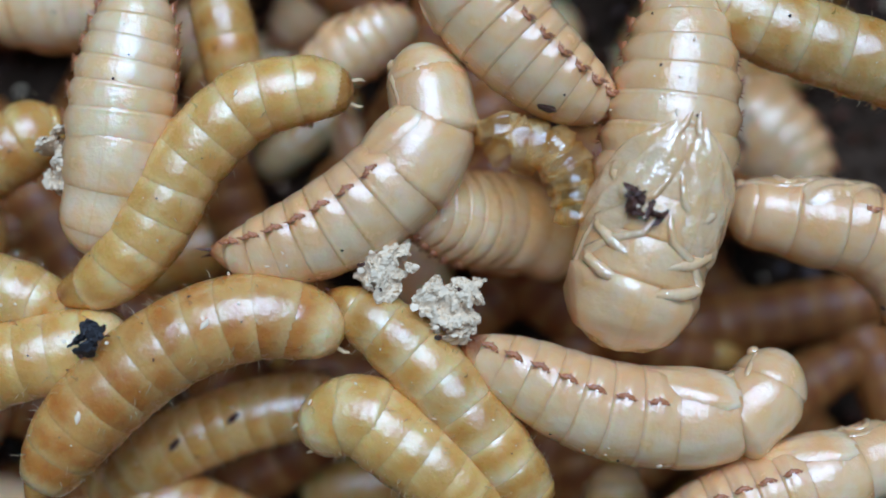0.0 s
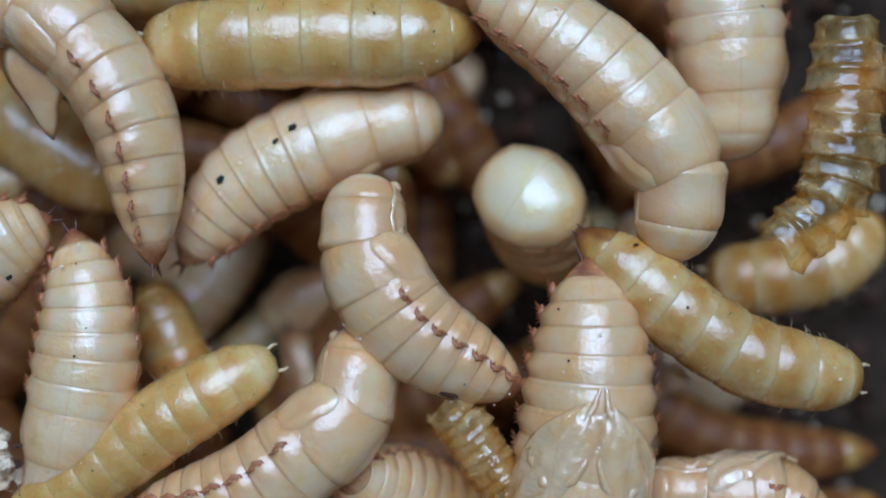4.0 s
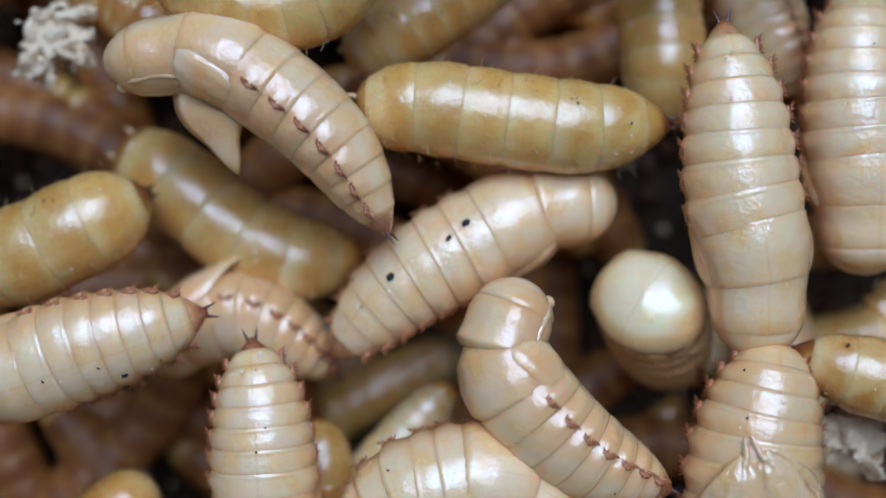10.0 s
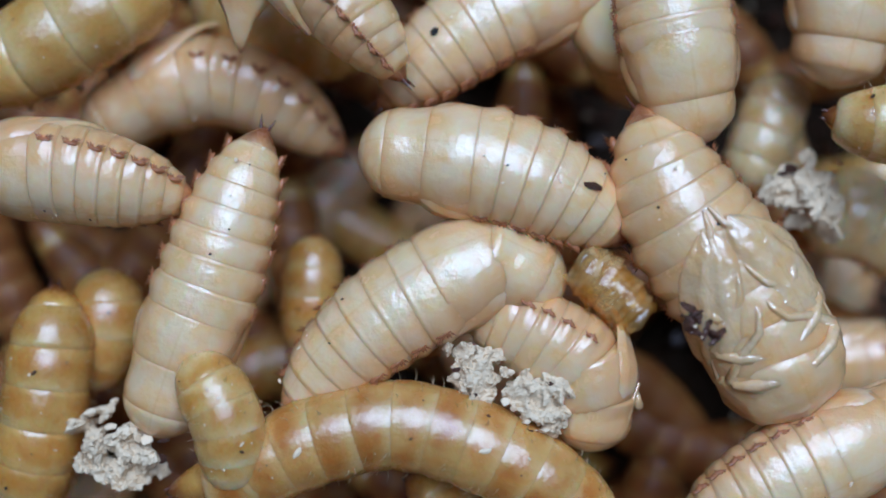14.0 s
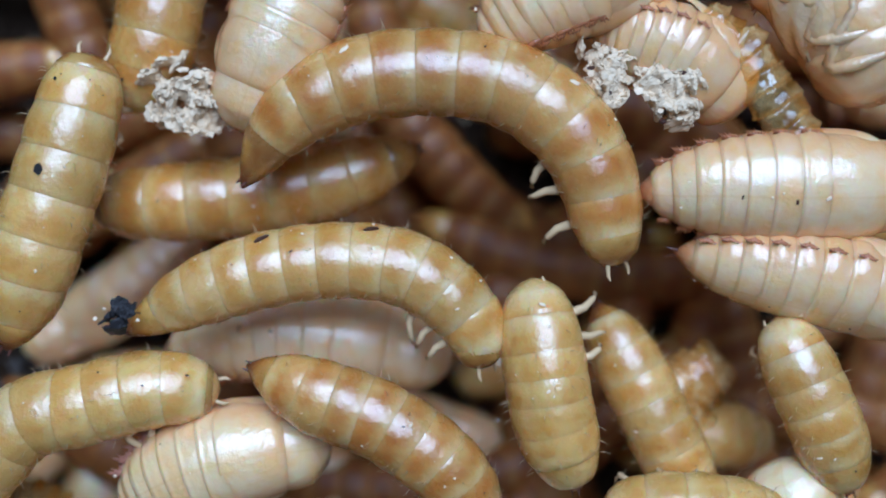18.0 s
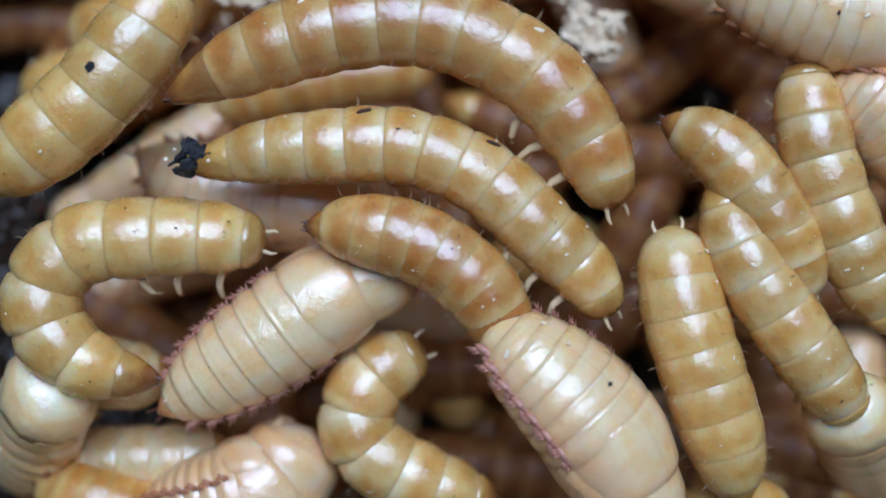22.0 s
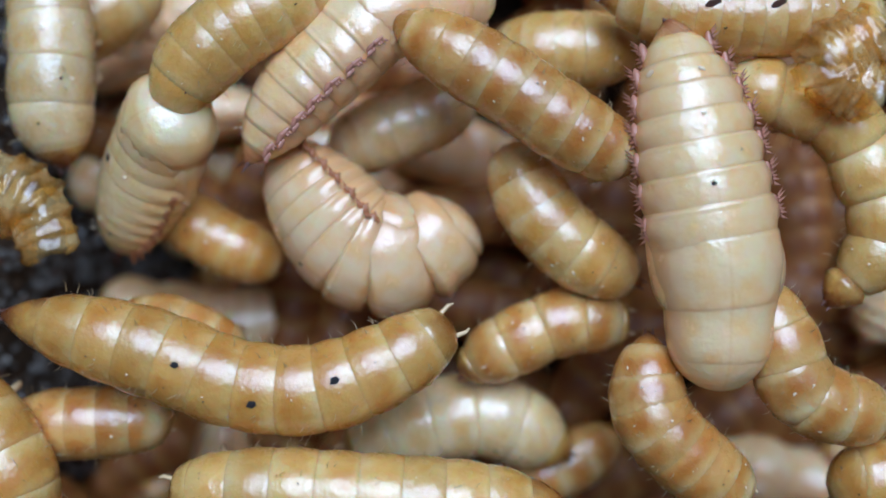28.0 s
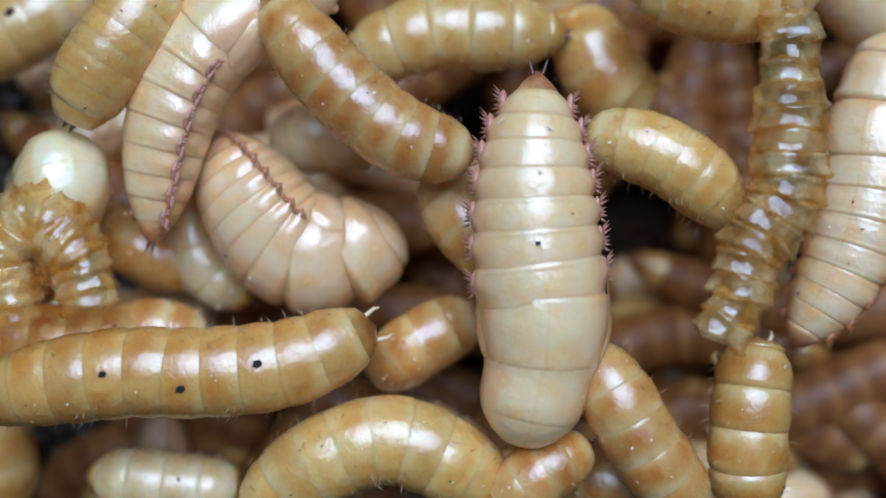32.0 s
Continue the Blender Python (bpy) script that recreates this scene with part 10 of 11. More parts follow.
animal("larva", "yellow", 1.99, [
    (0, 0, [(-28.5, -35.6, -7.8), (-25.1, -34.5, -7.3), (-21.4, -34.2, -7.3), (-17.2, -34.6, -7.8)]),
    (25.4, 0, [(-28.5, -35.6, -7.8), (-25.1, -34.5, -7.3), (-21.4, -34.2, -7.3), (-17.2, -34.6, -7.8)]),
    (27, 0, [(-28.5, -35.6, -0.3), (-25.1, -34.5, 0.2), (-21.4, -34.2, 0.2), (-17.2, -34.6, -0.3)]),
    (28, 0, [(-24.3, -33.5, -0.3), (-20, -33.4, 0.1), (-16.3, -33.6, 0.2), (-11.8, -33.9, 0.1), (-6.5, -34.1, -0.3)]),
    (29, 0, [(-24, -33.5, -0.3), (-20.6, -32.1, 0.1), (-17.4, -30.9, 0.2), (-13.6, -29.9, 0.2), (-9.9, -30.6, 0.1), (-6.4, -32.7, -0.3)]),
    (30, 0, [(-26.1, -33, -0.3), (-22, -31.1, 0.1), (-18.5, -29.6, 0.2), (-15.5, -28.1, 0.2), (-12.5, -27.4, 0.1), (-9.5, -27.7, -0.3)]),
    (31, 0, [(-16.3, -34, -3), (-13.1, -32, -2.6), (-10, -31.8, -2.6), (-6.8, -33.2, -3)]),
    (32, 0, [(-17.3, -34.4, -1.5), (-14.4, -32, -1.1), (-11.1, -30.9, -1), (-7.8, -32.2, -1.1), (-5.7, -34.4, -1.5)]),
], "glossy yellow mealworm larva crawling in the pile", 63, 5, "mealworm larvae in the pile")
animal("larva", "striped", 1.47, [
    (0, 0, [(-10.9, -35.4, -20.7), (-10.3, -32.5, -20.3), (-9.5, -29.8, -20.7)]),
    (28.4, 0, [(-10.9, -35.4, -20.7), (-10.3, -32.5, -20.3), (-9.5, -29.8, -20.7)]),
    (30, 0, [(-10.9, -35.4, -7.2), (-10.3, -32.5, -6.8), (-9.5, -29.8, -7.2)]),
    (31, 0, [(-11.5, -33.3, -1.1), (-10.7, -30.1, -0.6), (-10.4, -27.6, -0.6), (-9.6, -25.4, -1.1)]),
    (32, 0, [(-6.7, -34.3, -1.1), (-4.7, -32.6, -0.6), (-2, -31.1, -1.1)]),
], "amber mealworm larva with dark brown stripes and pointed tail", 64, 5, "mealworm larvae in the pile")
animal("larva", "striped", 1.63, [
    (0, 0, [(-6.9, -27.5, -18.7), (-10, -27.2, -18.2), (-12.7, -27.3, -18.7)]),
    (24.9, 0, [(-6.9, -27.5, -18.7), (-10, -27.2, -18.2), (-12.7, -27.3, -18.7)]),
    (26.5, 0, [(-6.9, -27.5, -5.2), (-10, -27.2, -4.7), (-12.7, -27.3, -5.2)]),
    (27, 0, [(-7.3, -27.8, -5.2), (-10.4, -27, -4.7), (-13, -26.5, -5.2)]),
    (28, 0, [(-3.2, -26.2, -5.2), (-6.3, -26.2, -4.7), (-9, -27.3, -4.7), (-11.5, -28.8, -5.2)]),
    (29, 0, [(-1.8, -25.4, -5.2), (-3.8, -26.2, -4.7), (-6.3, -28.1, -4.7), (-8.6, -29.5, -5.2)]),
    (30, 0, [(-4.8, -26, -5.2), (-7.3, -27, -4.7), (-9.7, -27.9, -5.2)]),
    (31, 0, [(-6.2, -24, -5.2), (-8.4, -25.1, -4.7), (-10.6, -26.5, -5.2)]),
    (32, 0, [(-7.4, -25.6, -5.2), (-9.9, -26.9, -4.7), (-12, -28.6, -5.2)]),
], "amber mealworm larva with dark brown stripes and pointed tail", 65, 5, "mealworm larvae in the pile")
animal("larva", "pale", 2.10, [
    (0, 0, [(-14.5, -33.2, -21.2), (-11.1, -31.4, -20.7), (-7.3, -33.5, -21.2)]),
    (25.4, 0, [(-14.5, -33.2, -21.2), (-11.1, -31.4, -20.7), (-7.3, -33.5, -21.2)]),
    (27, 0, [(-14.5, -33.2, -7.7), (-11.1, -31.4, -7.2), (-7.3, -33.5, -7.7)]),
    (28, 0, [(-16.9, -33.2, -7.7), (-12.9, -31.4, -7.2), (-9.5, -31.1, -7.2), (-5.7, -33.2, -7.7)]),
    (29, 0, [(-17.4, -34.7, -7.7), (-13.7, -32.1, -7.2), (-10, -32.1, -7.2), (-7.2, -34.1, -7.7)]),
    (30, 0, [(-16.9, -35, -7.7), (-12.6, -32, -7.2), (-8.9, -32.3, -7.2), (-5.8, -34.7, -7.7)]),
    (32, 0, [(-16.9, -35, -7.7), (-12.6, -32, -7.2), (-8.9, -32.3, -7.2), (-5.8, -34.7, -7.7)]),
], "pale whitish mealworm larva lying low in the pile", 66, 5, "mealworm larvae in the pile")
animal("larva", "amber", 1.59, [
    (0, 0, [(-28.3, -20.4, -21.2), (-25, -22.7, -20.7), (-22.6, -24.9, -21.2)]),
    (24.9, 0, [(-28.3, -20.4, -21.2), (-25, -22.7, -20.7), (-22.6, -24.9, -21.2)]),
    (26.5, 0, [(-28.3, -20.4, -7.7), (-25, -22.7, -7.2), (-22.6, -24.9, -7.7)]),
    (27, 0, [(-27.9, -19.5, -7.7), (-24.1, -22.1, -7.2), (-20.3, -23.7, -7.7)]),
    (28, 0, [(-26.3, -20.4, -7.7), (-23.1, -22.4, -7.2), (-20.1, -23.6, -7.7)]),
    (29, 0, [(-26.3, -20.7, -7.7), (-23.1, -22.7, -7.2), (-20, -24, -7.7)]),
    (30, 0, [(-26.6, -21, -7.7), (-23.6, -22.4, -7.2), (-20.6, -23.8, -7.7)]),
    (32, 0, [(-26.6, -21, -7.7), (-23.6, -22.4, -7.2), (-20.6, -23.8, -7.7)]),
], "glossy amber-brown mealworm larva crawling in the pile", 67, 5, "mealworm larvae in the pile")
animal("larva", "pale", 1.53, [
    (0, 0, [(-21.7, -17.8, -21.2), (-20.8, -20.4, -20.7), (-20.3, -23, -21.2)]),
    (28.4, 0, [(-21.7, -17.8, -21.2), (-20.8, -20.4, -20.7), (-20.3, -23, -21.2)]),
    (30, 0, [(-21.7, -17.8, -7.7), (-20.8, -20.4, -7.2), (-20.3, -23, -7.7)]),
    (31, 0, [(-20.9, -16.2, -7.7), (-20.5, -19.3, -7.2), (-20.5, -21.9, -7.2), (-19.1, -24.4, -7.2), (-18.1, -26.4, -7.7)]),
    (32, 0, [(-21.8, -18.8, -7.7), (-21.3, -21.7, -7.2), (-20.4, -23.4, -7.2), (-18.2, -25.1, -7.7)]),
], "pale whitish mealworm larva lying low in the pile", 68, 5, "mealworm larvae in the pile")
animal("larva", "amber", 1.97, [
    (0, 0, [(3.6, -20.7, -20.7), (1.8, -15.6, -20.3), (0.5, -11.1, -20.7)]),
    (28.4, 0, [(3.6, -20.7, -20.7), (1.8, -15.6, -20.3), (0.5, -11.1, -20.7)]),
    (30, 0, [(3.6, -20.7, -7.2), (1.8, -15.6, -6.8), (0.5, -11.1, -7.2)]),
    (31, 0, [(1.3, -19.9, -7.2), (0.4, -14.8, -6.8), (-0.5, -10, -7.2)]),
    (32, 0, [(1.1, -15.2, -7.2), (-0.9, -13.3, -6.8), (-1.6, -10.5, -7.2)]),
], "glossy amber-brown mealworm larva crawling in the pile", 69, 5, "mealworm larvae in the pile")
animal("larva", "amber", 1.95, [
    (0, 0, [(-25.5, -1.5, -19.4), (-21.8, -1.5, -19), (-18, -1, -19), (-13.8, 0.1, -19), (-9.7, 1.5, -19.4)]),
    (15.9, 0, [(-25.5, -1.5, -19.4), (-21.8, -1.5, -19), (-18, -1, -19), (-13.8, 0.1, -19), (-9.7, 1.5, -19.4)]),
    (17.5, 0, [(-25.5, -1.5, -5.9), (-21.8, -1.5, -5.5), (-18, -1, -5.5), (-13.8, 0.1, -5.5), (-9.7, 1.5, -5.9)]),
    (18, 0, [(-26, -4.9, -5.9), (-22.3, -4.9, -5.5), (-18.1, -4.5, -5.5), (-14, -3.7, -5.5), (-9.9, -2.2, -5.9)]),
    (19, 0, [(-23.1, -5.4, -5.9), (-18.9, -4.6, -5.5), (-15.3, -4, -5.5), (-12, -3.8, -5.5), (-8.5, -4.7, -5.9)]),
    (20, 0, [(-22.9, -5.7, -5.9), (-19.5, -5.1, -5.5), (-15.9, -4.4, -5.5), (-12.6, -4.2, -5.5), (-9.9, -4.1, -5.9)]),
    (21, 0, [(-23.2, -5.8, -5.9), (-19.9, -4.9, -5.5), (-16.6, -4.3, -5.5), (-13.5, -4, -5.5), (-11, -4.3, -5.9)]),
    (22.6, 0, [(-23.2, -5.8, -19.4), (-19.9, -4.9, -19), (-16.6, -4.3, -19), (-13.5, -4, -19), (-11, -4.3, -19.4)]),
    (32, 0, [(-23.2, -5.8, -19.4), (-19.9, -4.9, -19), (-16.6, -4.3, -19), (-13.5, -4, -19), (-11, -4.3, -19.4)]),
], "amber mealworm larva lying under another larva", 101, 4, "mealworm larvae in the pile")
animal("pupa", "cream", 2.45, [
    (0, 20, [(-8.5, -12.9, -21.4), (-13, -11.7, -21), (-17, -11.4, -21), (-21, -12, -21), (-23.1, -12.9, -21.4)]),
    (16.4, 20, [(-8.5, -12.9, -21.4), (-13, -11.7, -21), (-17, -11.4, -21), (-21, -12, -21), (-23.1, -12.9, -21.4)]),
    (18, 20, [(-8.5, -12.9, -7.9), (-13, -11.7, -7.5), (-17, -11.4, -7.5), (-21, -12, -7.5), (-23.1, -12.9, -7.9)]),
    (19, 20, [(-10.4, -11.3, -7.9), (-14.4, -10.5, -7.5), (-18.3, -10.2, -7.5), (-22.3, -10.2, -7.5), (-25.3, -10.2, -7.9)]),
    (20, 20, [(-9.8, -13.9, -7.9), (-14.4, -12.2, -7.5), (-18.4, -11.8, -7.5), (-22.7, -11.8, -7.5), (-25.9, -11.6, -7.9)]),
    (21, 20, [(-15.1, -12, -7.9), (-19, -11.5, -7.5), (-22.4, -10.6, -7.5), (-25.3, -9.5, -7.5), (-27.1, -8.6, -7.9)]),
    (22, 20, [(-13, -11.9, -7.9), (-16.9, -11.6, -7.5), (-20.3, -11.2, -7.5), (-23.5, -10.3, -7.5), (-26.1, -9, -7.9)]),
    (23.6, 20, [(-13, -11.9, -21.4), (-16.9, -11.6, -21), (-20.3, -11.2, -21), (-23.5, -10.3, -21), (-26.1, -9, -21.4)]),
    (32, 20, [(-13, -11.9, -21.4), (-16.9, -11.6, -21), (-20.3, -11.2, -21), (-23.5, -10.3, -21), (-26.1, -9, -21.4)]),
], "cream mealworm pupa half hidden under a larva", 102, 4, "mealworm pupae in the pile")
animal("larva", "yellow", 1.9, [
    (0, 0, [(-27, -4.1, -17.5), (-28.7, -4.6, -17.1), (-30.6, -4.8, -17.1), (-32.9, -4.9, -17.5)]),
    (17.4, 0, [(-27, -4.1, -17.5), (-28.7, -4.6, -17.1), (-30.6, -4.8, -17.1), (-32.9, -4.9, -17.5)]),
    (19, 0, [(-27, -4.1, -4), (-28.7, -4.6, -3.6), (-30.6, -4.8, -3.6), (-32.9, -4.9, -4)]),
    (20, 0, [(-21.7, -3.9, -4), (-23.5, -3.1, -3.6), (-26.4, -3, -3.6), (-29.6, -3.5, -3.6), (-32.7, -3.9, -4)]),
    (21, 0, [(-26.9, -4.8, -4), (-28.9, -4.6, -3.6), (-31, -5, -3.6), (-33.6, -5.3, -4)]),
    (22.6, 0, [(-26.9, -4.8, -17.5), (-28.9, -4.6, -17.1), (-31, -5, -17.1), (-33.6, -5.3, -17.5)]),
    (32, 0, [(-26.9, -4.8, -17.5), (-28.9, -4.6, -17.1), (-31, -5, -17.1), (-33.6, -5.3, -17.5)]),
], "glossy yellow mealworm larva bent under another", 103, 4, "mealworm larvae in the pile")
animal("larva", "pale", 1.75, [
    (0, 0, [(-32, -19, -19.9), (-29.7, -19.8, -19.5), (-27.2, -20.2, -19.5), (-24.5, -19.9, -19.9)]),
    (19.4, 0, [(-32, -19, -19.9), (-29.7, -19.8, -19.5), (-27.2, -20.2, -19.5), (-24.5, -19.9, -19.9)]),
    (21, 0, [(-32, -19, -6.4), (-29.7, -19.8, -6), (-27.2, -20.2, -6), (-24.5, -19.9, -6.4)]),
    (22, 0, [(-30.8, -18.4, -6.4), (-28.4, -19.6, -6), (-26.2, -20.1, -6), (-23.8, -20.2, -6.4)]),
    (23, 0, [(-29.8, -15.7, -6.4), (-27.5, -16.9, -6), (-25.3, -17.7, -6), (-23.1, -18.3, -6.4)]),
    (24.6, 0, [(-29.8, -15.7, -19.9), (-27.5, -16.9, -19.5), (-25.3, -17.7, -19.5), (-23.1, -18.3, -19.9)]),
    (32, 0, [(-29.8, -15.7, -19.9), (-27.5, -16.9, -19.5), (-25.3, -17.7, -19.5), (-23.1, -18.3, -19.9)]),
], "pale whitish mealworm larva deep between others", 104, 4, "mealworm larvae in the pile")
animal("larva", "pale", 1.7, [
    (0, 0, [(-29.8, -24.6, -20.4), (-26.4, -24.4, -20), (-23.3, -24.3, -20), (-20.8, -23.8, -20.4)]),
    (20.4, 0, [(-29.8, -24.6, -20.4), (-26.4, -24.4, -20), (-23.3, -24.3, -20), (-20.8, -23.8, -20.4)]),
    (22, 0, [(-29.8, -24.6, -6.9), (-26.4, -24.4, -6.5), (-23.3, -24.3, -6.5), (-20.8, -23.8, -6.9)]),
    (23, 0, [(-29.2, -21.7, -6.9), (-26, -21.6, -6.5), (-23.1, -21.6, -6.5), (-20.4, -21.1, -6.9)]),
    (24.6, 0, [(-29.2, -21.7, -20.4), (-26, -21.6, -20), (-23.1, -21.6, -20), (-20.4, -21.1, -20.4)]),
    (32, 0, [(-29.2, -21.7, -20.4), (-26, -21.6, -20), (-23.1, -21.6, -20), (-20.4, -21.1, -20.4)]),
], "pale whitish mealworm larva deep between others", 105, 4, "mealworm larvae in the pile")
animal("pupa", "cream", 2.3, [
    (0, 30, [(13.8, -18.7, -18), (12.9, -22.7, -17.6), (11.6, -25.6, -17.6), (10.5, -27.7, -18)]),
    (27.2, 30, [(13.8, -18.7, -18), (12.9, -22.7, -17.6), (11.6, -25.6, -17.6), (10.5, -27.7, -18)]),
    (29, 30, [(13.8, -18.7, -3), (12.9, -22.7, -2.6), (11.6, -25.6, -2.6), (10.5, -27.7, -3)]),
    (30, 30, [(14, -18.7, -3), (12.8, -22.4, -2.6), (11.4, -25.5, -2.6), (10, -27.7, -3)]),
    (31, 30, [(13.3, -17.1, -3), (11.8, -21, -2.6), (10.2, -24.4, -2.6), (7.5, -27.1, -3)]),
    (32, 30, [(12.7, -12.2, -3), (11.4, -16, -2.6), (10.9, -19.7, -2.5), (9.8, -23.3, -2.6), (7.6, -27, -3)]),
], "cream waxy mealworm pupa with red-brown toothed fringes", 106, 4, "mealworm pupae in the pile")
animal("larva", "striped", 1.55, [
    (0, 0, [(-9.4, -35.8, -9.9), (-7, -34.5, -9.5), (-5, -33.5, -9.5), (-2.9, -32.2, -9.9)]),
    (30.2, 0, [(-9.4, -35.8, -9.9), (-7, -34.5, -9.5), (-5, -33.5, -9.5), (-2.9, -32.2, -9.9)]),
    (31.4, 0, [(-9.4, -35.8, -2.4), (-7, -34.5, -2), (-5, -33.5, -2), (-2.9, -32.2, -2.4)]),
    (32, 0, [(-9.3, -34.8, -2.4), (-7, -33.7, -2), (-4.6, -32.5, -2), (-2, -31.4, -2.4)]),
], "brown-striped amber mealworm larva, pointed tail up", 107, 4, "mealworm larvae in the pile")
animal("larva", "pale", 1.6, [
    (0, 0, [(-18.8, -33.7, -18.9), (-21.2, -33.3, -18.5), (-23.7, -33, -18.5), (-26.5, -32.9, -18.9)]),
    (29.8, 0, [(-18.8, -33.7, -18.9), (-21.2, -33.3, -18.5), (-23.7, -33, -18.5), (-26.5, -32.9, -18.9)]),
    (31, 0, [(-18.8, -33.7, -5.4), (-21.2, -33.3, -5), (-23.7, -33, -5), (-26.5, -32.9, -5.4)]),
    (32, 0, [(-18.4, -34.1, -5.4), (-20.8, -33.8, -5), (-23.3, -33.5, -5), (-26.1, -33.3, -5.4)]),
], "pale whitish mealworm larva deep between others", 108, 4, "mealworm larvae in the pile")
animal("larva", "striped", 1.6, [
    (0, 0, [(-17.6, -27, -18.4), (-20.3, -27.5, -18), (-23, -27.5, -18), (-25.2, -27.3, -18.4)]),
    (25.3, 0, [(-17.6, -27, -18.4), (-20.3, -27.5, -18), (-23, -27.5, -18), (-25.2, -27.3, -18.4)]),
    (26.5, 0, [(-17.6, -27, -4.9), (-20.3, -27.5, -4.5), (-23, -27.5, -4.5), (-25.2, -27.3, -4.9)]),
    (27, 0, [(-18.3, -28.3, -4.9), (-19.9, -27.2, -4.5), (-21.8, -26.9, -4.5), (-23.7, -27.3, -4.9)]),
    (28, 0, [(-22.1, -28.1, -4.9), (-23.9, -27, -4.5), (-25.8, -26.4, -4.5), (-28.1, -26.7, -4.9)]),
    (31, 0, [(-19.3, -27.6, -4.9), (-21.4, -26.4, -4.5), (-23.8, -26.4, -4.5), (-26.6, -27.6, -4.9)]),
    (32, 0, [(-20.2, -26.9, -4.9), (-22.3, -26.3, -4.5), (-24.5, -26.6, -4.5), (-26.8, -27.2, -4.9)]),
], "brown-striped amber mealworm larva behind another", 109, 4, "mealworm larvae in the pile")
shed_skin(1.11, [
    (0, 0, [(2.4, 5.8, -0.6), (2.9, 4.6, -0.6), (4.7, 4.6, -0.6), (5.7, 3.1, -0.6), (6, 1.3, -0.6)]),
    (2, 0, [(3.3, 5.2, -0.6), (3.5, 4, -0.6), (4.1, 2.5, -0.6), (4.1, 0.9, -0.6)]),
    (3, 0, [(3.1, 5.2, -0.6), (3.3, 4, -0.6), (4.1, 2.5, -0.6), (4.3, 0.4, -0.6)]),
    (4, 0, [(3.2, 5.4, -0.6), (4.2, 4.2, -0.6), (5.2, 2.7, -0.6), (6, 1.7, -0.6)]),
    (12, 0, [(1.1, 5.2, -0.6), (2.1, 4.2, -0.6), (3.1, 3.2, -0.6), (3.6, 2.7, -0.6)]),
    (13, 0, [(1.5, 5.6, -0.6), (2.5, 4.6, -0.6), (3.5, 3.6, -0.6), (4, 3.1, -0.6)]),
    (14, 0, [(1.6, 6.1, -0.6), (2.6, 5.3, -0.6), (3.6, 4.3, -0.6), (4.1, 3.8, -0.6)]),
    (15, 0, [(2, 5, -0.6), (2.7, 3.5, -0.6), (3.5, 2, -0.6), (3.7, 1.5, -0.6)]),
    (17.5, 0, [(2.1, 4.5, -0.6), (3.6, 2.9, -0.6), (5.6, 1.9, -0.6), (6.9, 0.4, -0.6), (8.4, -0.8, -0.6)]),
    (18, 0, [(2.6, 3, -0.6), (4.4, 1.7, -0.6), (5.4, 0.2, -0.6), (6.6, -1.6, -0.6), (7.7, -2.9, -0.6)]),
    (19, 0, [(4.4, 2.5, -0.6), (5.4, 1.7, -0.6), (6.9, 0.4, -0.6), (7.7, -1.1, -0.6)]),
    (20, 0, [(5, 0.7, -0.6), (5.8, -0, -0.6), (6.8, -0.8, -0.6), (7.3, -1.6, -0.6)]),
    (21.6, 0, [(5, 0.7, -8.1), (5.8, -0, -8.1), (6.8, -0.8, -8.1), (7.3, -1.6, -8.1)]),
    (32, 0, [(5, 0.7, -8.1), (5.8, -0, -8.1), (6.8, -0.8, -8.1), (7.3, -1.6, -8.1)]),
], "crumpled translucent golden shed larval skin", 70)
shed_skin(1.55, [
    (0, 0, [(20.1, 21.8, -7.5), (20.3, 18.5, -7.5), (19.8, 15.5, -7.5), (19.3, 13.8, -7.5), (17.1, 12.5, -7.5)]),
    (1.4, 0, [(20.1, 21.8, -7.5), (20.3, 18.5, -7.5), (19.8, 15.5, -7.5), (19.3, 13.8, -7.5), (17.1, 12.5, -7.5)]),
    (3, 0, [(20.1, 21.8, 0), (20.3, 18.5, 0), (19.8, 15.5, 0), (19.3, 13.8, 0), (17.1, 12.5, 0)]),
    (4, 0, [(20.9, 22.5, 0), (20.9, 19.5, 0), (20.7, 16.5, 0), (19.9, 14.3, 0), (17.9, 12.5, 0)]),
    (4.5, 0, [(18.6, 24.1, 0), (20.1, 21.6, 0), (20.3, 18.6, 0), (20.1, 15.3, 0), (17.3, 12.8, 0)]),
    (6.1, 0, [(18.6, 24.1, -7.5), (20.1, 21.6, -7.5), (20.3, 18.6, -7.5), (20.1, 15.3, -7.5), (17.3, 12.8, -7.5)]),
    (32, 0, [(18.6, 24.1, -7.5), (20.1, 21.6, -7.5), (20.3, 18.6, -7.5), (20.1, 15.3, -7.5), (17.3, 12.8, -7.5)]),
], "crumpled translucent golden shed larval skin", 71)
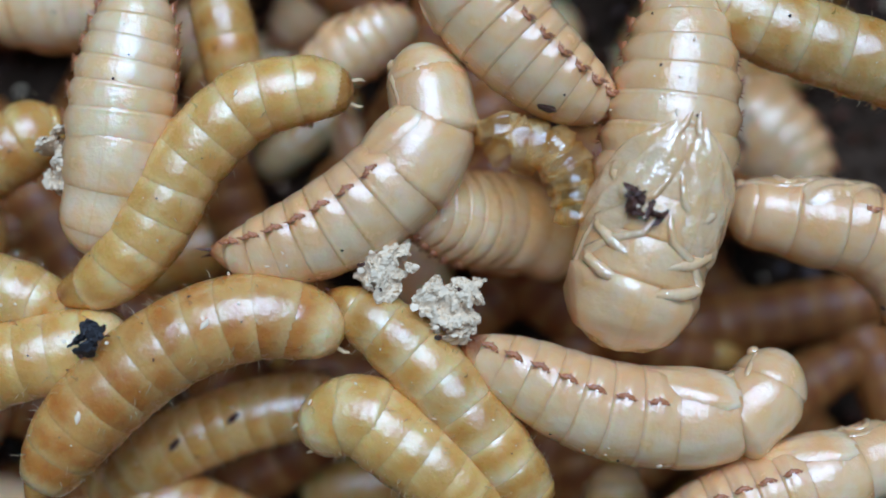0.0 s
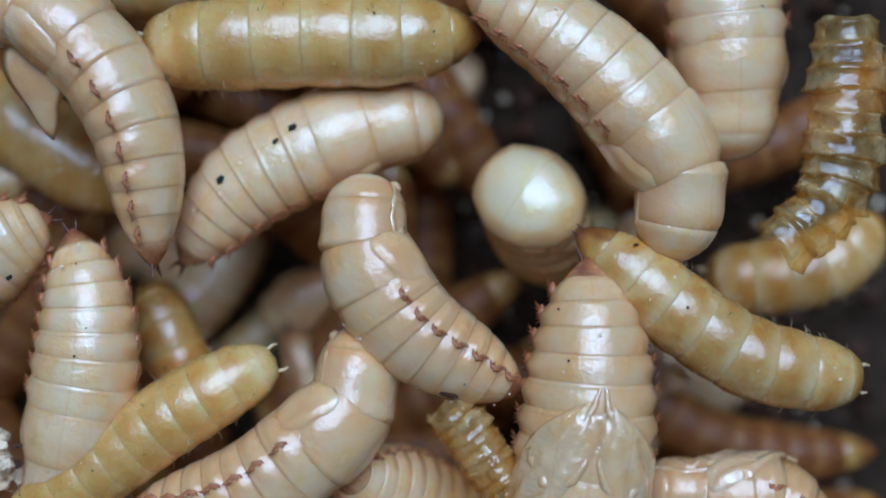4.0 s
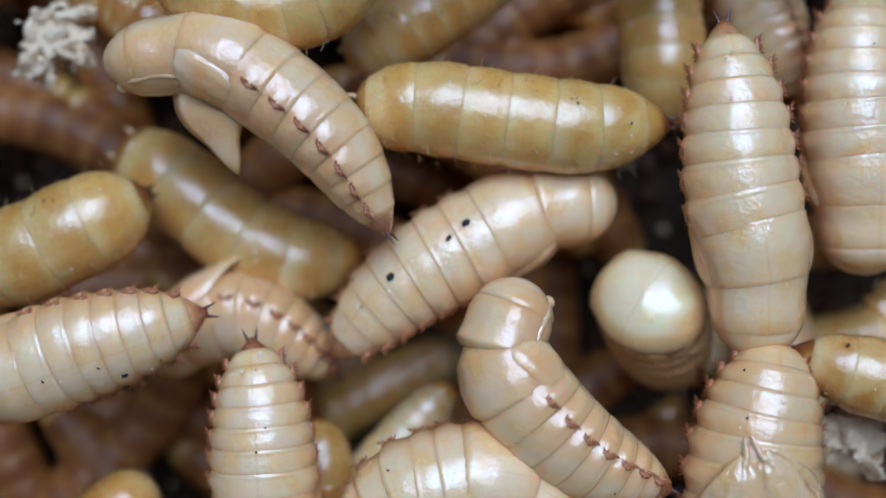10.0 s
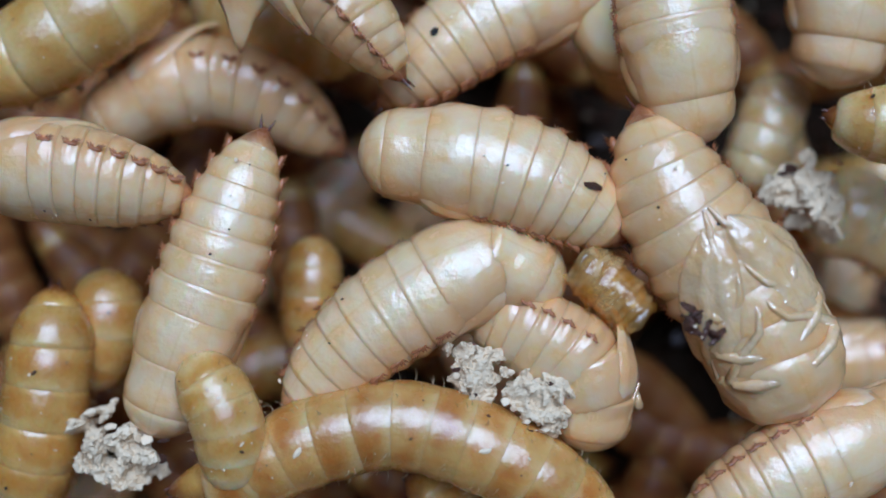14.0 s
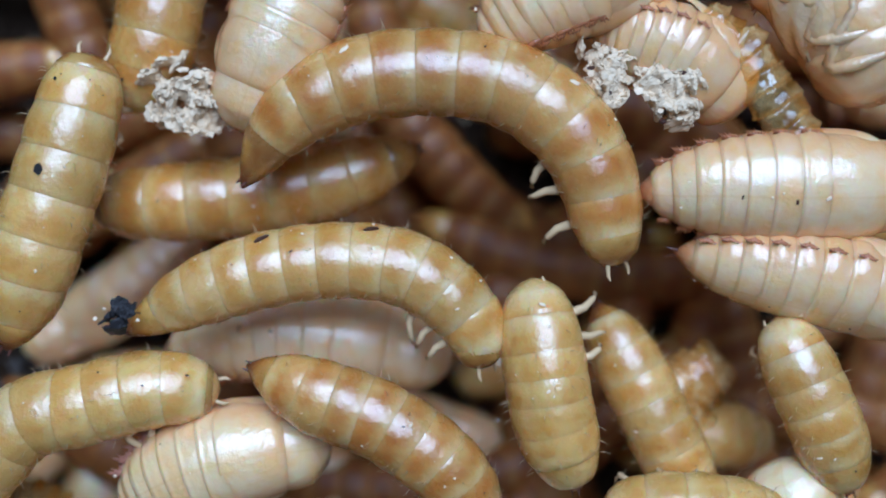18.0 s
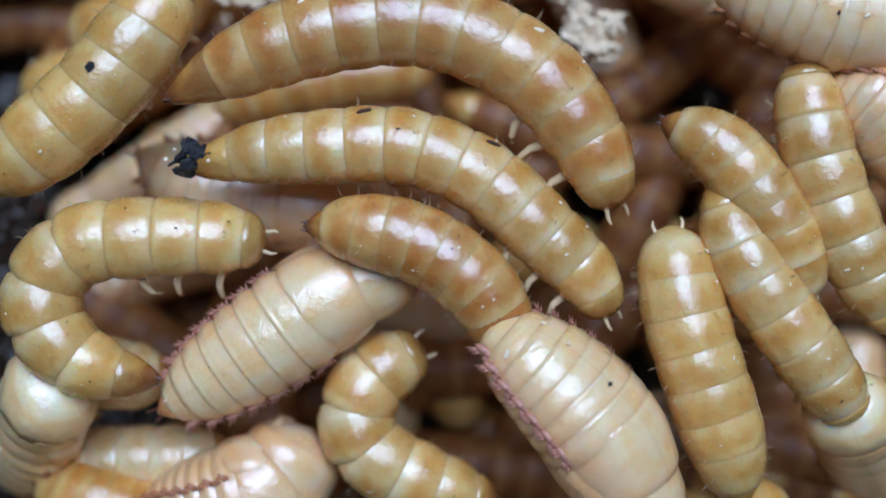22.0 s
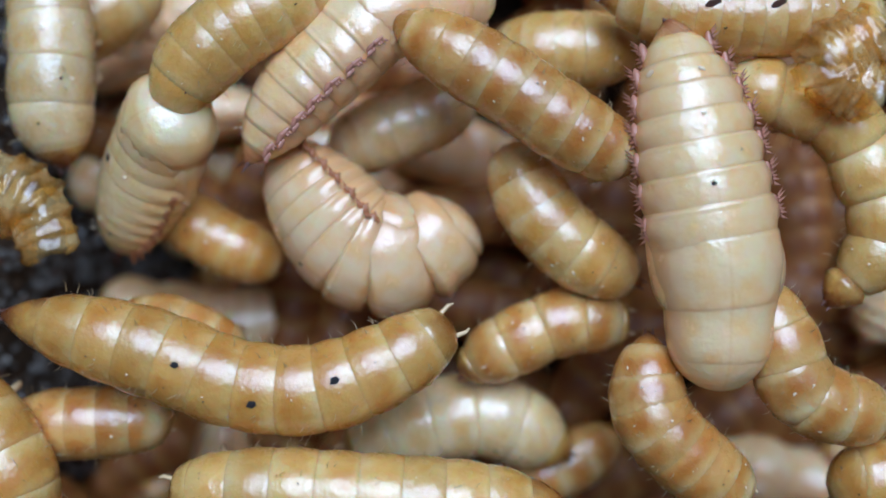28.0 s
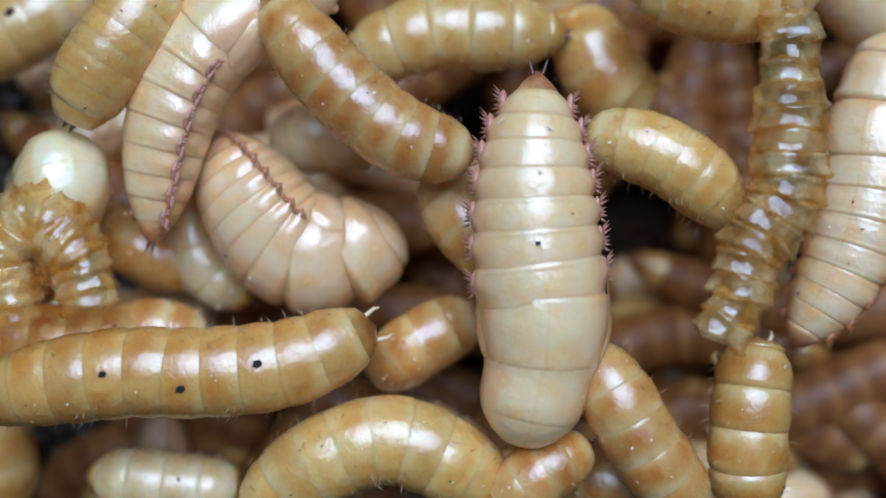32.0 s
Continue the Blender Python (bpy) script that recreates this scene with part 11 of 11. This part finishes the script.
shed_skin(1.48, [
    (0, 0, [(-24.2, 28.6, -8.5), (-22.2, 29.1, -8.5), (-20.4, 28.1, -8.5), (-18.9, 26.6, -8.5), (-20.9, 24.8, -8.5)]),
    (4.9, 0, [(-24.2, 28.6, -8.5), (-22.2, 29.1, -8.5), (-20.4, 28.1, -8.5), (-18.9, 26.6, -8.5), (-20.9, 24.8, -8.5)]),
    (6.5, 0, [(-24.2, 28.6, -1), (-22.2, 29.1, -1), (-20.4, 28.1, -1), (-18.9, 26.6, -1), (-20.9, 24.8, -1)]),
    (7, 0, [(-24.2, 29, -1), (-22.2, 29.2, -1), (-20.4, 28.2, -1), (-18.9, 26.4, -1), (-20.9, 24.9, -1)]),
    (8, 0, [(-24.3, 29.3, -1), (-22.2, 29.5, -1), (-20.4, 28.5, -1), (-18.9, 27, -1), (-20.9, 25.4, -1)]),
    (9.6, 0, [(-24.3, 29.3, -8.5), (-22.2, 29.5, -8.5), (-20.4, 28.5, -8.5), (-18.9, 27, -8.5), (-20.9, 25.4, -8.5)]),
    (32, 0, [(-24.3, 29.3, -8.5), (-22.2, 29.5, -8.5), (-20.4, 28.5, -8.5), (-18.9, 27, -8.5), (-20.9, 25.4, -8.5)]),
], "crumpled translucent golden shed larval skin", 72)
shed_skin(1.51, [
    (0, 0, [(-30.3, -22.6, -6.1), (-30.5, -20.9, -6.1), (-29.1, -20.2, -6.1), (-27.4, -21.2, -6.1)]),
    (22.7, 0, [(-30.3, -22.6, -6.1), (-30.5, -20.9, -6.1), (-29.1, -20.2, -6.1), (-27.4, -21.2, -6.1)]),
    (23.5, 0, [(-30.3, -22.6, 1.4), (-30.5, -20.9, 1.4), (-29.1, -20.2, 1.4), (-27.4, -21.2, 1.4)]),
    (24, 0, [(-30.1, -26.3, 1.4), (-31.6, -23.4, 1.4), (-30.6, -20, 1.4), (-27.7, -18.3, 1.4), (-24.8, -19.5, 1.4), (-24.5, -22.4, 1.4)]),
    (24.5, 0, [(-30.9, -25.9, 1.4), (-31.9, -23.4, 1.4), (-30.7, -20.3, 1.4), (-28, -18.6, 1.4), (-25.6, -20, 1.4), (-25.3, -23, 1.4)]),
    (26.5, 0, [(-30, -25.9, 1.4), (-31.2, -23.2, 1.4), (-31.5, -20.1, 1.4), (-29, -17.9, 1.4), (-25.9, -19.1, 1.4), (-24.9, -22.5, 1.4)]),
    (27, 0, [(-30.2, -24, 1.4), (-30.7, -21, 1.4), (-30.2, -18.6, 1.4), (-27.3, -17.6, 1.4), (-24.9, -19.8, 1.4), (-24.9, -22.7, 1.4)]),
    (28, 0, [(-33.5, -24.1, 1.4), (-33.2, -21.7, 1.4), (-32.2, -20, 1.4), (-30, -20.7, 1.4), (-29.1, -22.7, 1.4)]),
    (29, 0, [(-31.6, -22.6, 1.4), (-31.6, -19.5, 1.4), (-30.1, -17.8, 1.4), (-27.9, -18.7, 1.4), (-27.5, -20.9, 1.4)]),
    (30, 0, [(-28.5, -21.9, 1.4), (-29.7, -19.2, 1.4), (-28.5, -17, 1.4), (-26.1, -17.3, 1.4), (-24.4, -19.2, 1.4)]),
    (31, 0, [(-27.4, -24.7, 1.4), (-27.9, -21.8, 1.4), (-26.4, -20.1, 1.4), (-24.5, -20.8, 1.4), (-23, -23, 1.4), (-21.1, -23.9, 1.4)]),
    (32, 0, [(-27.3, -25.4, 1.4), (-27.8, -22.5, 1.4), (-26.3, -21.1, 1.4), (-24.6, -22.5, 1.4), (-23.9, -24.7, 1.4)]),
], "crumpled translucent golden shed larval skin", 73)
shed_skin(1.42, [
    (0, 0, [(4.5, -12.9, -6.5), (2.5, -14.7, -6.5), (3.3, -16.1, -6.5)]),
    (25.4, 0, [(4.5, -12.9, -6.5), (2.5, -14.7, -6.5), (3.3, -16.1, -6.5)]),
    (27, 0, [(4.5, -12.9, 1), (2.5, -14.7, 1), (3.3, -16.1, 1)]),
    (28, 0, [(6.6, -13.3, 1), (4.7, -14.8, 1), (6.4, -15.8, 1)]),
    (29, 0, [(7.5, -18.7, 1), (6.8, -21.2, 1), (5.8, -23.6, 1), (6.8, -25.8, 1)]),
    (30, 0, [(7.2, -12.6, 1), (7.2, -15.5, 1), (7.4, -18.5, 1), (6.9, -20.9, 1), (6.7, -23.4, 1), (6.2, -25.6, 1)]),
    (31, 0, [(4.6, -11.7, 1), (6.8, -13.9, 1), (7.1, -16.9, 1), (7.1, -19.6, 1), (5.6, -22.5, 1), (4.1, -25, 1), (2.9, -26.4, 1)]),
    (32, 0, [(6.4, -12.2, 1), (6.4, -15.2, 1), (6.4, -17.9, 1), (6.2, -20.3, 1), (4.7, -22.3, 1), (4.2, -24.5, 1), (3.2, -26.2, 1)]),
], "crumpled translucent golden shed larval skin", 74)
clump(2.01, [
    (0, 0, [(-2.4, -0.9, -0.3)]),
    (1, 0, [(-2.1, -1.6, -0.3)]),
    (2, 0, [(-2, -1.1, -0.3)]),
    (3, 0, [(-1.5, -1, -0.3)]),
    (12, 0, [(-2.7, 1.5, -0.3)]),
    (13, 0, [(-2.6, 2.4, -0.3)]),
    (14, 0, [(-2.8, 1.3, -0.3)]),
    (15, 0, [(-2.3, -0.3, -0.3)]),
    (17.5, 0, [(-2.2, -0.4, -0.3)]),
    (18, 0, [(-1.2, 0.6, -0.3)]),
    (19, 0, [(-3.2, -0.1, -0.3)]),
    (20, 0, [(-3.6, -0.8, -0.3)]),
    (21.6, 0, [(-3.6, -0.8, -7.8)]),
    (32, 0, [(-3.6, -0.8, -7.8)]),
], "ragged pale clump of dry bran and frass", 75, CRUST)
clump(2.12, [
    (0, 0, [(0.3, -2.7, 0)]),
    (1, 0, [(0.7, -3.1, 0)]),
    (2, 0, [(0.6, -2.8, 0)]),
    (3, 0, [(2, -2.2, 0)]),
    (12, 0, [(-0.2, 0.8, 0)]),
    (13, 0, [(0.2, 1.4, 0)]),
    (14, 0, [(-0.3, -0, 0)]),
    (15, 0, [(1.1, -1.5, 0)]),
    (17.5, 0, [(0.7, -1.7, 0)]),
    (18, 0, [(1.2, -0.4, 0)]),
    (19, 0, [(-1.5, -2.4, 0)]),
    (20, 0, [(-2.9, -3.4, 0)]),
    (21.6, 0, [(-2.9, -3.4, -7.5)]),
    (32, 0, [(-2.9, -3.4, -7.5)]),
], "ragged pale clump of dry bran and frass", 76, CRUST)
clump(2.8, [
    (0, 0, [(-15.9, 3.4, -1.5)]),
    (1, 0, [(-16, 3.2, -1.5)]),
    (2, 0, [(-17.8, 4, -1.5)]),
    (3, 0, [(-18, 3.4, -1.5)]),
    (13, 0, [(-17.9, -1.4, -1.5)]),
    (14, 0, [(-19.1, -2.7, -1.5)]),
    (15, 0, [(-20.2, -2.2, -1.5)]),
    (17.5, 0, [(-20.4, -0.8, -1.5)]),
    (18, 0, [(-20.2, -0.7, -1.5)]),
    (19, 0, [(-20.4, 0.3, -1.5)]),
    (20, 0, [(-20.9, -0.1, -1.5)]),
    (21.6, 0, [(-20.9, -0.1, -9)]),
    (32, 0, [(-20.9, -0.1, -9)]),
], "ragged pale clump of dry bran and frass", 77, CRUST)
clump(3.66, [
    (0, 0, [(-10.8, 32.4, -0.5)]),
    (6.5, 0, [(-10.8, 32.4, -0.5)]),
    (7, 0, [(-11, 31.9, -0.5)]),
    (8.6, 0, [(-11, 31.9, -8)]),
    (32, 0, [(-11, 31.9, -8)]),
], "coarse brown crust of dry bran over the larvae", 78, CRUST_DARK)
clump(3.27, [
    (0, 0, [(-4.1, 32.3, -0.3)]),
    (6.5, 0, [(-4.1, 32.3, -0.3)]),
    (7, 0, [(-4.4, 32.2, -0.3)]),
    (32, 0, [(-4.4, 32.2, -0.3)]),
], "coarse brown crust of dry bran over the larvae", 79, CRUST_DARK)
clump(3.72, [
    (0, 0, [(5.3, 32.5, 0.4)]),
    (6.5, 0, [(5.3, 32.5, 0.4)]),
    (7, 0, [(5.1, 32.2, 0.4)]),
    (32, 0, [(5.1, 32.2, 0.4)]),
], "ragged pale clump of dry bran and frass", 80, CRUST)
clump(4.25, [
    (0, 0, [(12.4, 34.3, 0)]),
    (6.5, 0, [(12.4, 34.3, 0)]),
    (7, 0, [(12.9, 33.9, 0)]),
    (32, 0, [(12.9, 33.9, 0)]),
], "ragged pale clump of dry bran and frass", 81, CRUST)
clump(2.58, [
    (0, 0, [(15, 7.9, -12.2)]),
    (7.4, 0, [(15, 7.9, -12.2)]),
    (9, 0, [(15, 7.9, -4.7)]),
    (10, 0, [(14.9, 7.9, -4.7)]),
    (11, 0, [(14.1, 7.6, -4.7)]),
    (12, 0, [(14.4, 8.8, -4.7)]),
    (13, 0, [(14.1, 9.4, -4.7)]),
    (14, 0, [(12.9, 9.7, -4.7)]),
    (15, 0, [(12.4, 9.3, -4.7)]),
    (16.6, 0, [(12.4, 9.3, -12.2)]),
    (32, 0, [(12.4, 9.3, -12.2)]),
], "ragged pale clump of dry bran and frass", 82, CRUST)
clump(2.67, [
    (0, 0, [(-24.9, 27.6, -14.3)]),
    (6.4, 0, [(-24.9, 27.6, -14.3)]),
    (8, 0, [(-24.9, 27.6, -6.8)]),
    (9, 0, [(-24.2, 27.3, -6.8)]),
    (10, 0, [(-23.9, 27.2, -6.8)]),
    (11.6, 0, [(-23.9, 27.2, -14.3)]),
    (32, 0, [(-23.9, 27.2, -14.3)]),
], "ragged pale clump of dry bran and frass", 83, CRUST)
clump(1.00, [
    (0, 0, [(8.7, 1.8, 2.6)]),
    (1, 0, [(9.2, 0.6, 2.6)]),
    (2, 0, [(9.1, -0.4, 2.6)]),
    (3, 0, [(9.8, -0.9, 2.6)]),
    (12, 0, [(6.5, 2.9, 2.6)]),
    (13, 0, [(6.2, 3.5, 2.6)]),
    (14, 0, [(6.5, 3.6, 2.6)]),
    (15, 0, [(7.9, -0.2, 2.6)]),
    (16.6, 0, [(7.9, -0.2, -4.9)]),
    (32, 0, [(7.9, -0.2, -4.9)]),
], "small dark brown shiny crumb on a pupa", 84, BROWN, 14, "dark_clump", "dropping")
clump(1.27, [
    (0, 0, [(-15.2, -4, 1.4)]),
    (1, 0, [(-13.2, -6.9, 1.4)]),
    (2, 0, [(-17, -7.5, 1.4)]),
    (17.5, 0, [(-22.8, -8.2, 1.4)]),
    (18, 0, [(-22.8, -10.2, 1.4)]),
    (19, 0, [(-22.5, -9.1, 1.4)]),
    (20, 0, [(-22.9, -8.6, 1.4)]),
    (21, 0, [(-21.1, -6.5, 1.4)]),
    (22, 0, [(-21.4, -10.1, 1.4)]),
    (23, 0, [(-20.3, -7.4, 1.4)]),
    (24, 0, [(-14.8, -7.3, 1.4)]),
    (25.6, 0, [(-14.8, -7.3, -6.1)]),
    (32, 0, [(-14.8, -7.3, -6.1)]),
], "black crumbly dropping stuck to a larva's tail", 85, BLACK, 14, "dark_clump", "dropping")

# ---- larvae and pupae that lie deeper in the heap, and do not move ----
rng = random.Random(11)
for layer, (deep, step) in enumerate(((-16.0, 5.3), (-20.2, 7.0))):
    y = -42.0
    while y < 36:
        x = -40.0 + rng.uniform(0, 5)
        while x < 26:
            bare = x < -30 and -42 < y < -2
            if not bare and not (y > 2 and rng.random() < 0.45):
                turn = rng.uniform(0, 6.28)
                half, bend = rng.uniform(8, 10.5), rng.uniform(-3.5, 3.5)
                c, s = math.cos(turn), math.sin(turn)
                mid = (x + rng.uniform(-2, 2), y + rng.uniform(-2, 2))
                pts = [(mid[0] + c * a - s * o, mid[1] + s * a + c * o, deep + rng.uniform(-0.5, 0.5)) for a, o in ((-half, bend), (-half / 2, bend * 0.3), (0, 0), (half / 2, bend * 0.3), (half, bend))]
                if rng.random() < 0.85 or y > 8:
                    # darker skin here imitates the shade under the upper animals
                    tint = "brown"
                    animal("larva", tint, 1.75, [(0, 0, pts)], WORN[tint] + " mealworm larva deep in the pile, colour darkened for shade", rng.randrange(9999), 0, "mealworm larvae in the pile", 14, False)
                else:
                    pts = [(mid[0] + (p[0] - mid[0]) * 0.75, mid[1] + (p[1] - mid[1]) * 0.75, p[2]) for p in pts]
                    animal("pupa", "cream", 2.2, [(0, rng.choice((0, 60, -60)), pts)], "cream mealworm pupa deep in the pile", rng.randrange(9999), 0, "mealworm pupae in the pile", 14, layer == 0)
            x += step * 1.7 * rng.uniform(0.8, 1.2)
        y += step


def motions():
    for ob, rows in MOVES:
        walk(ob, rows)


motions()
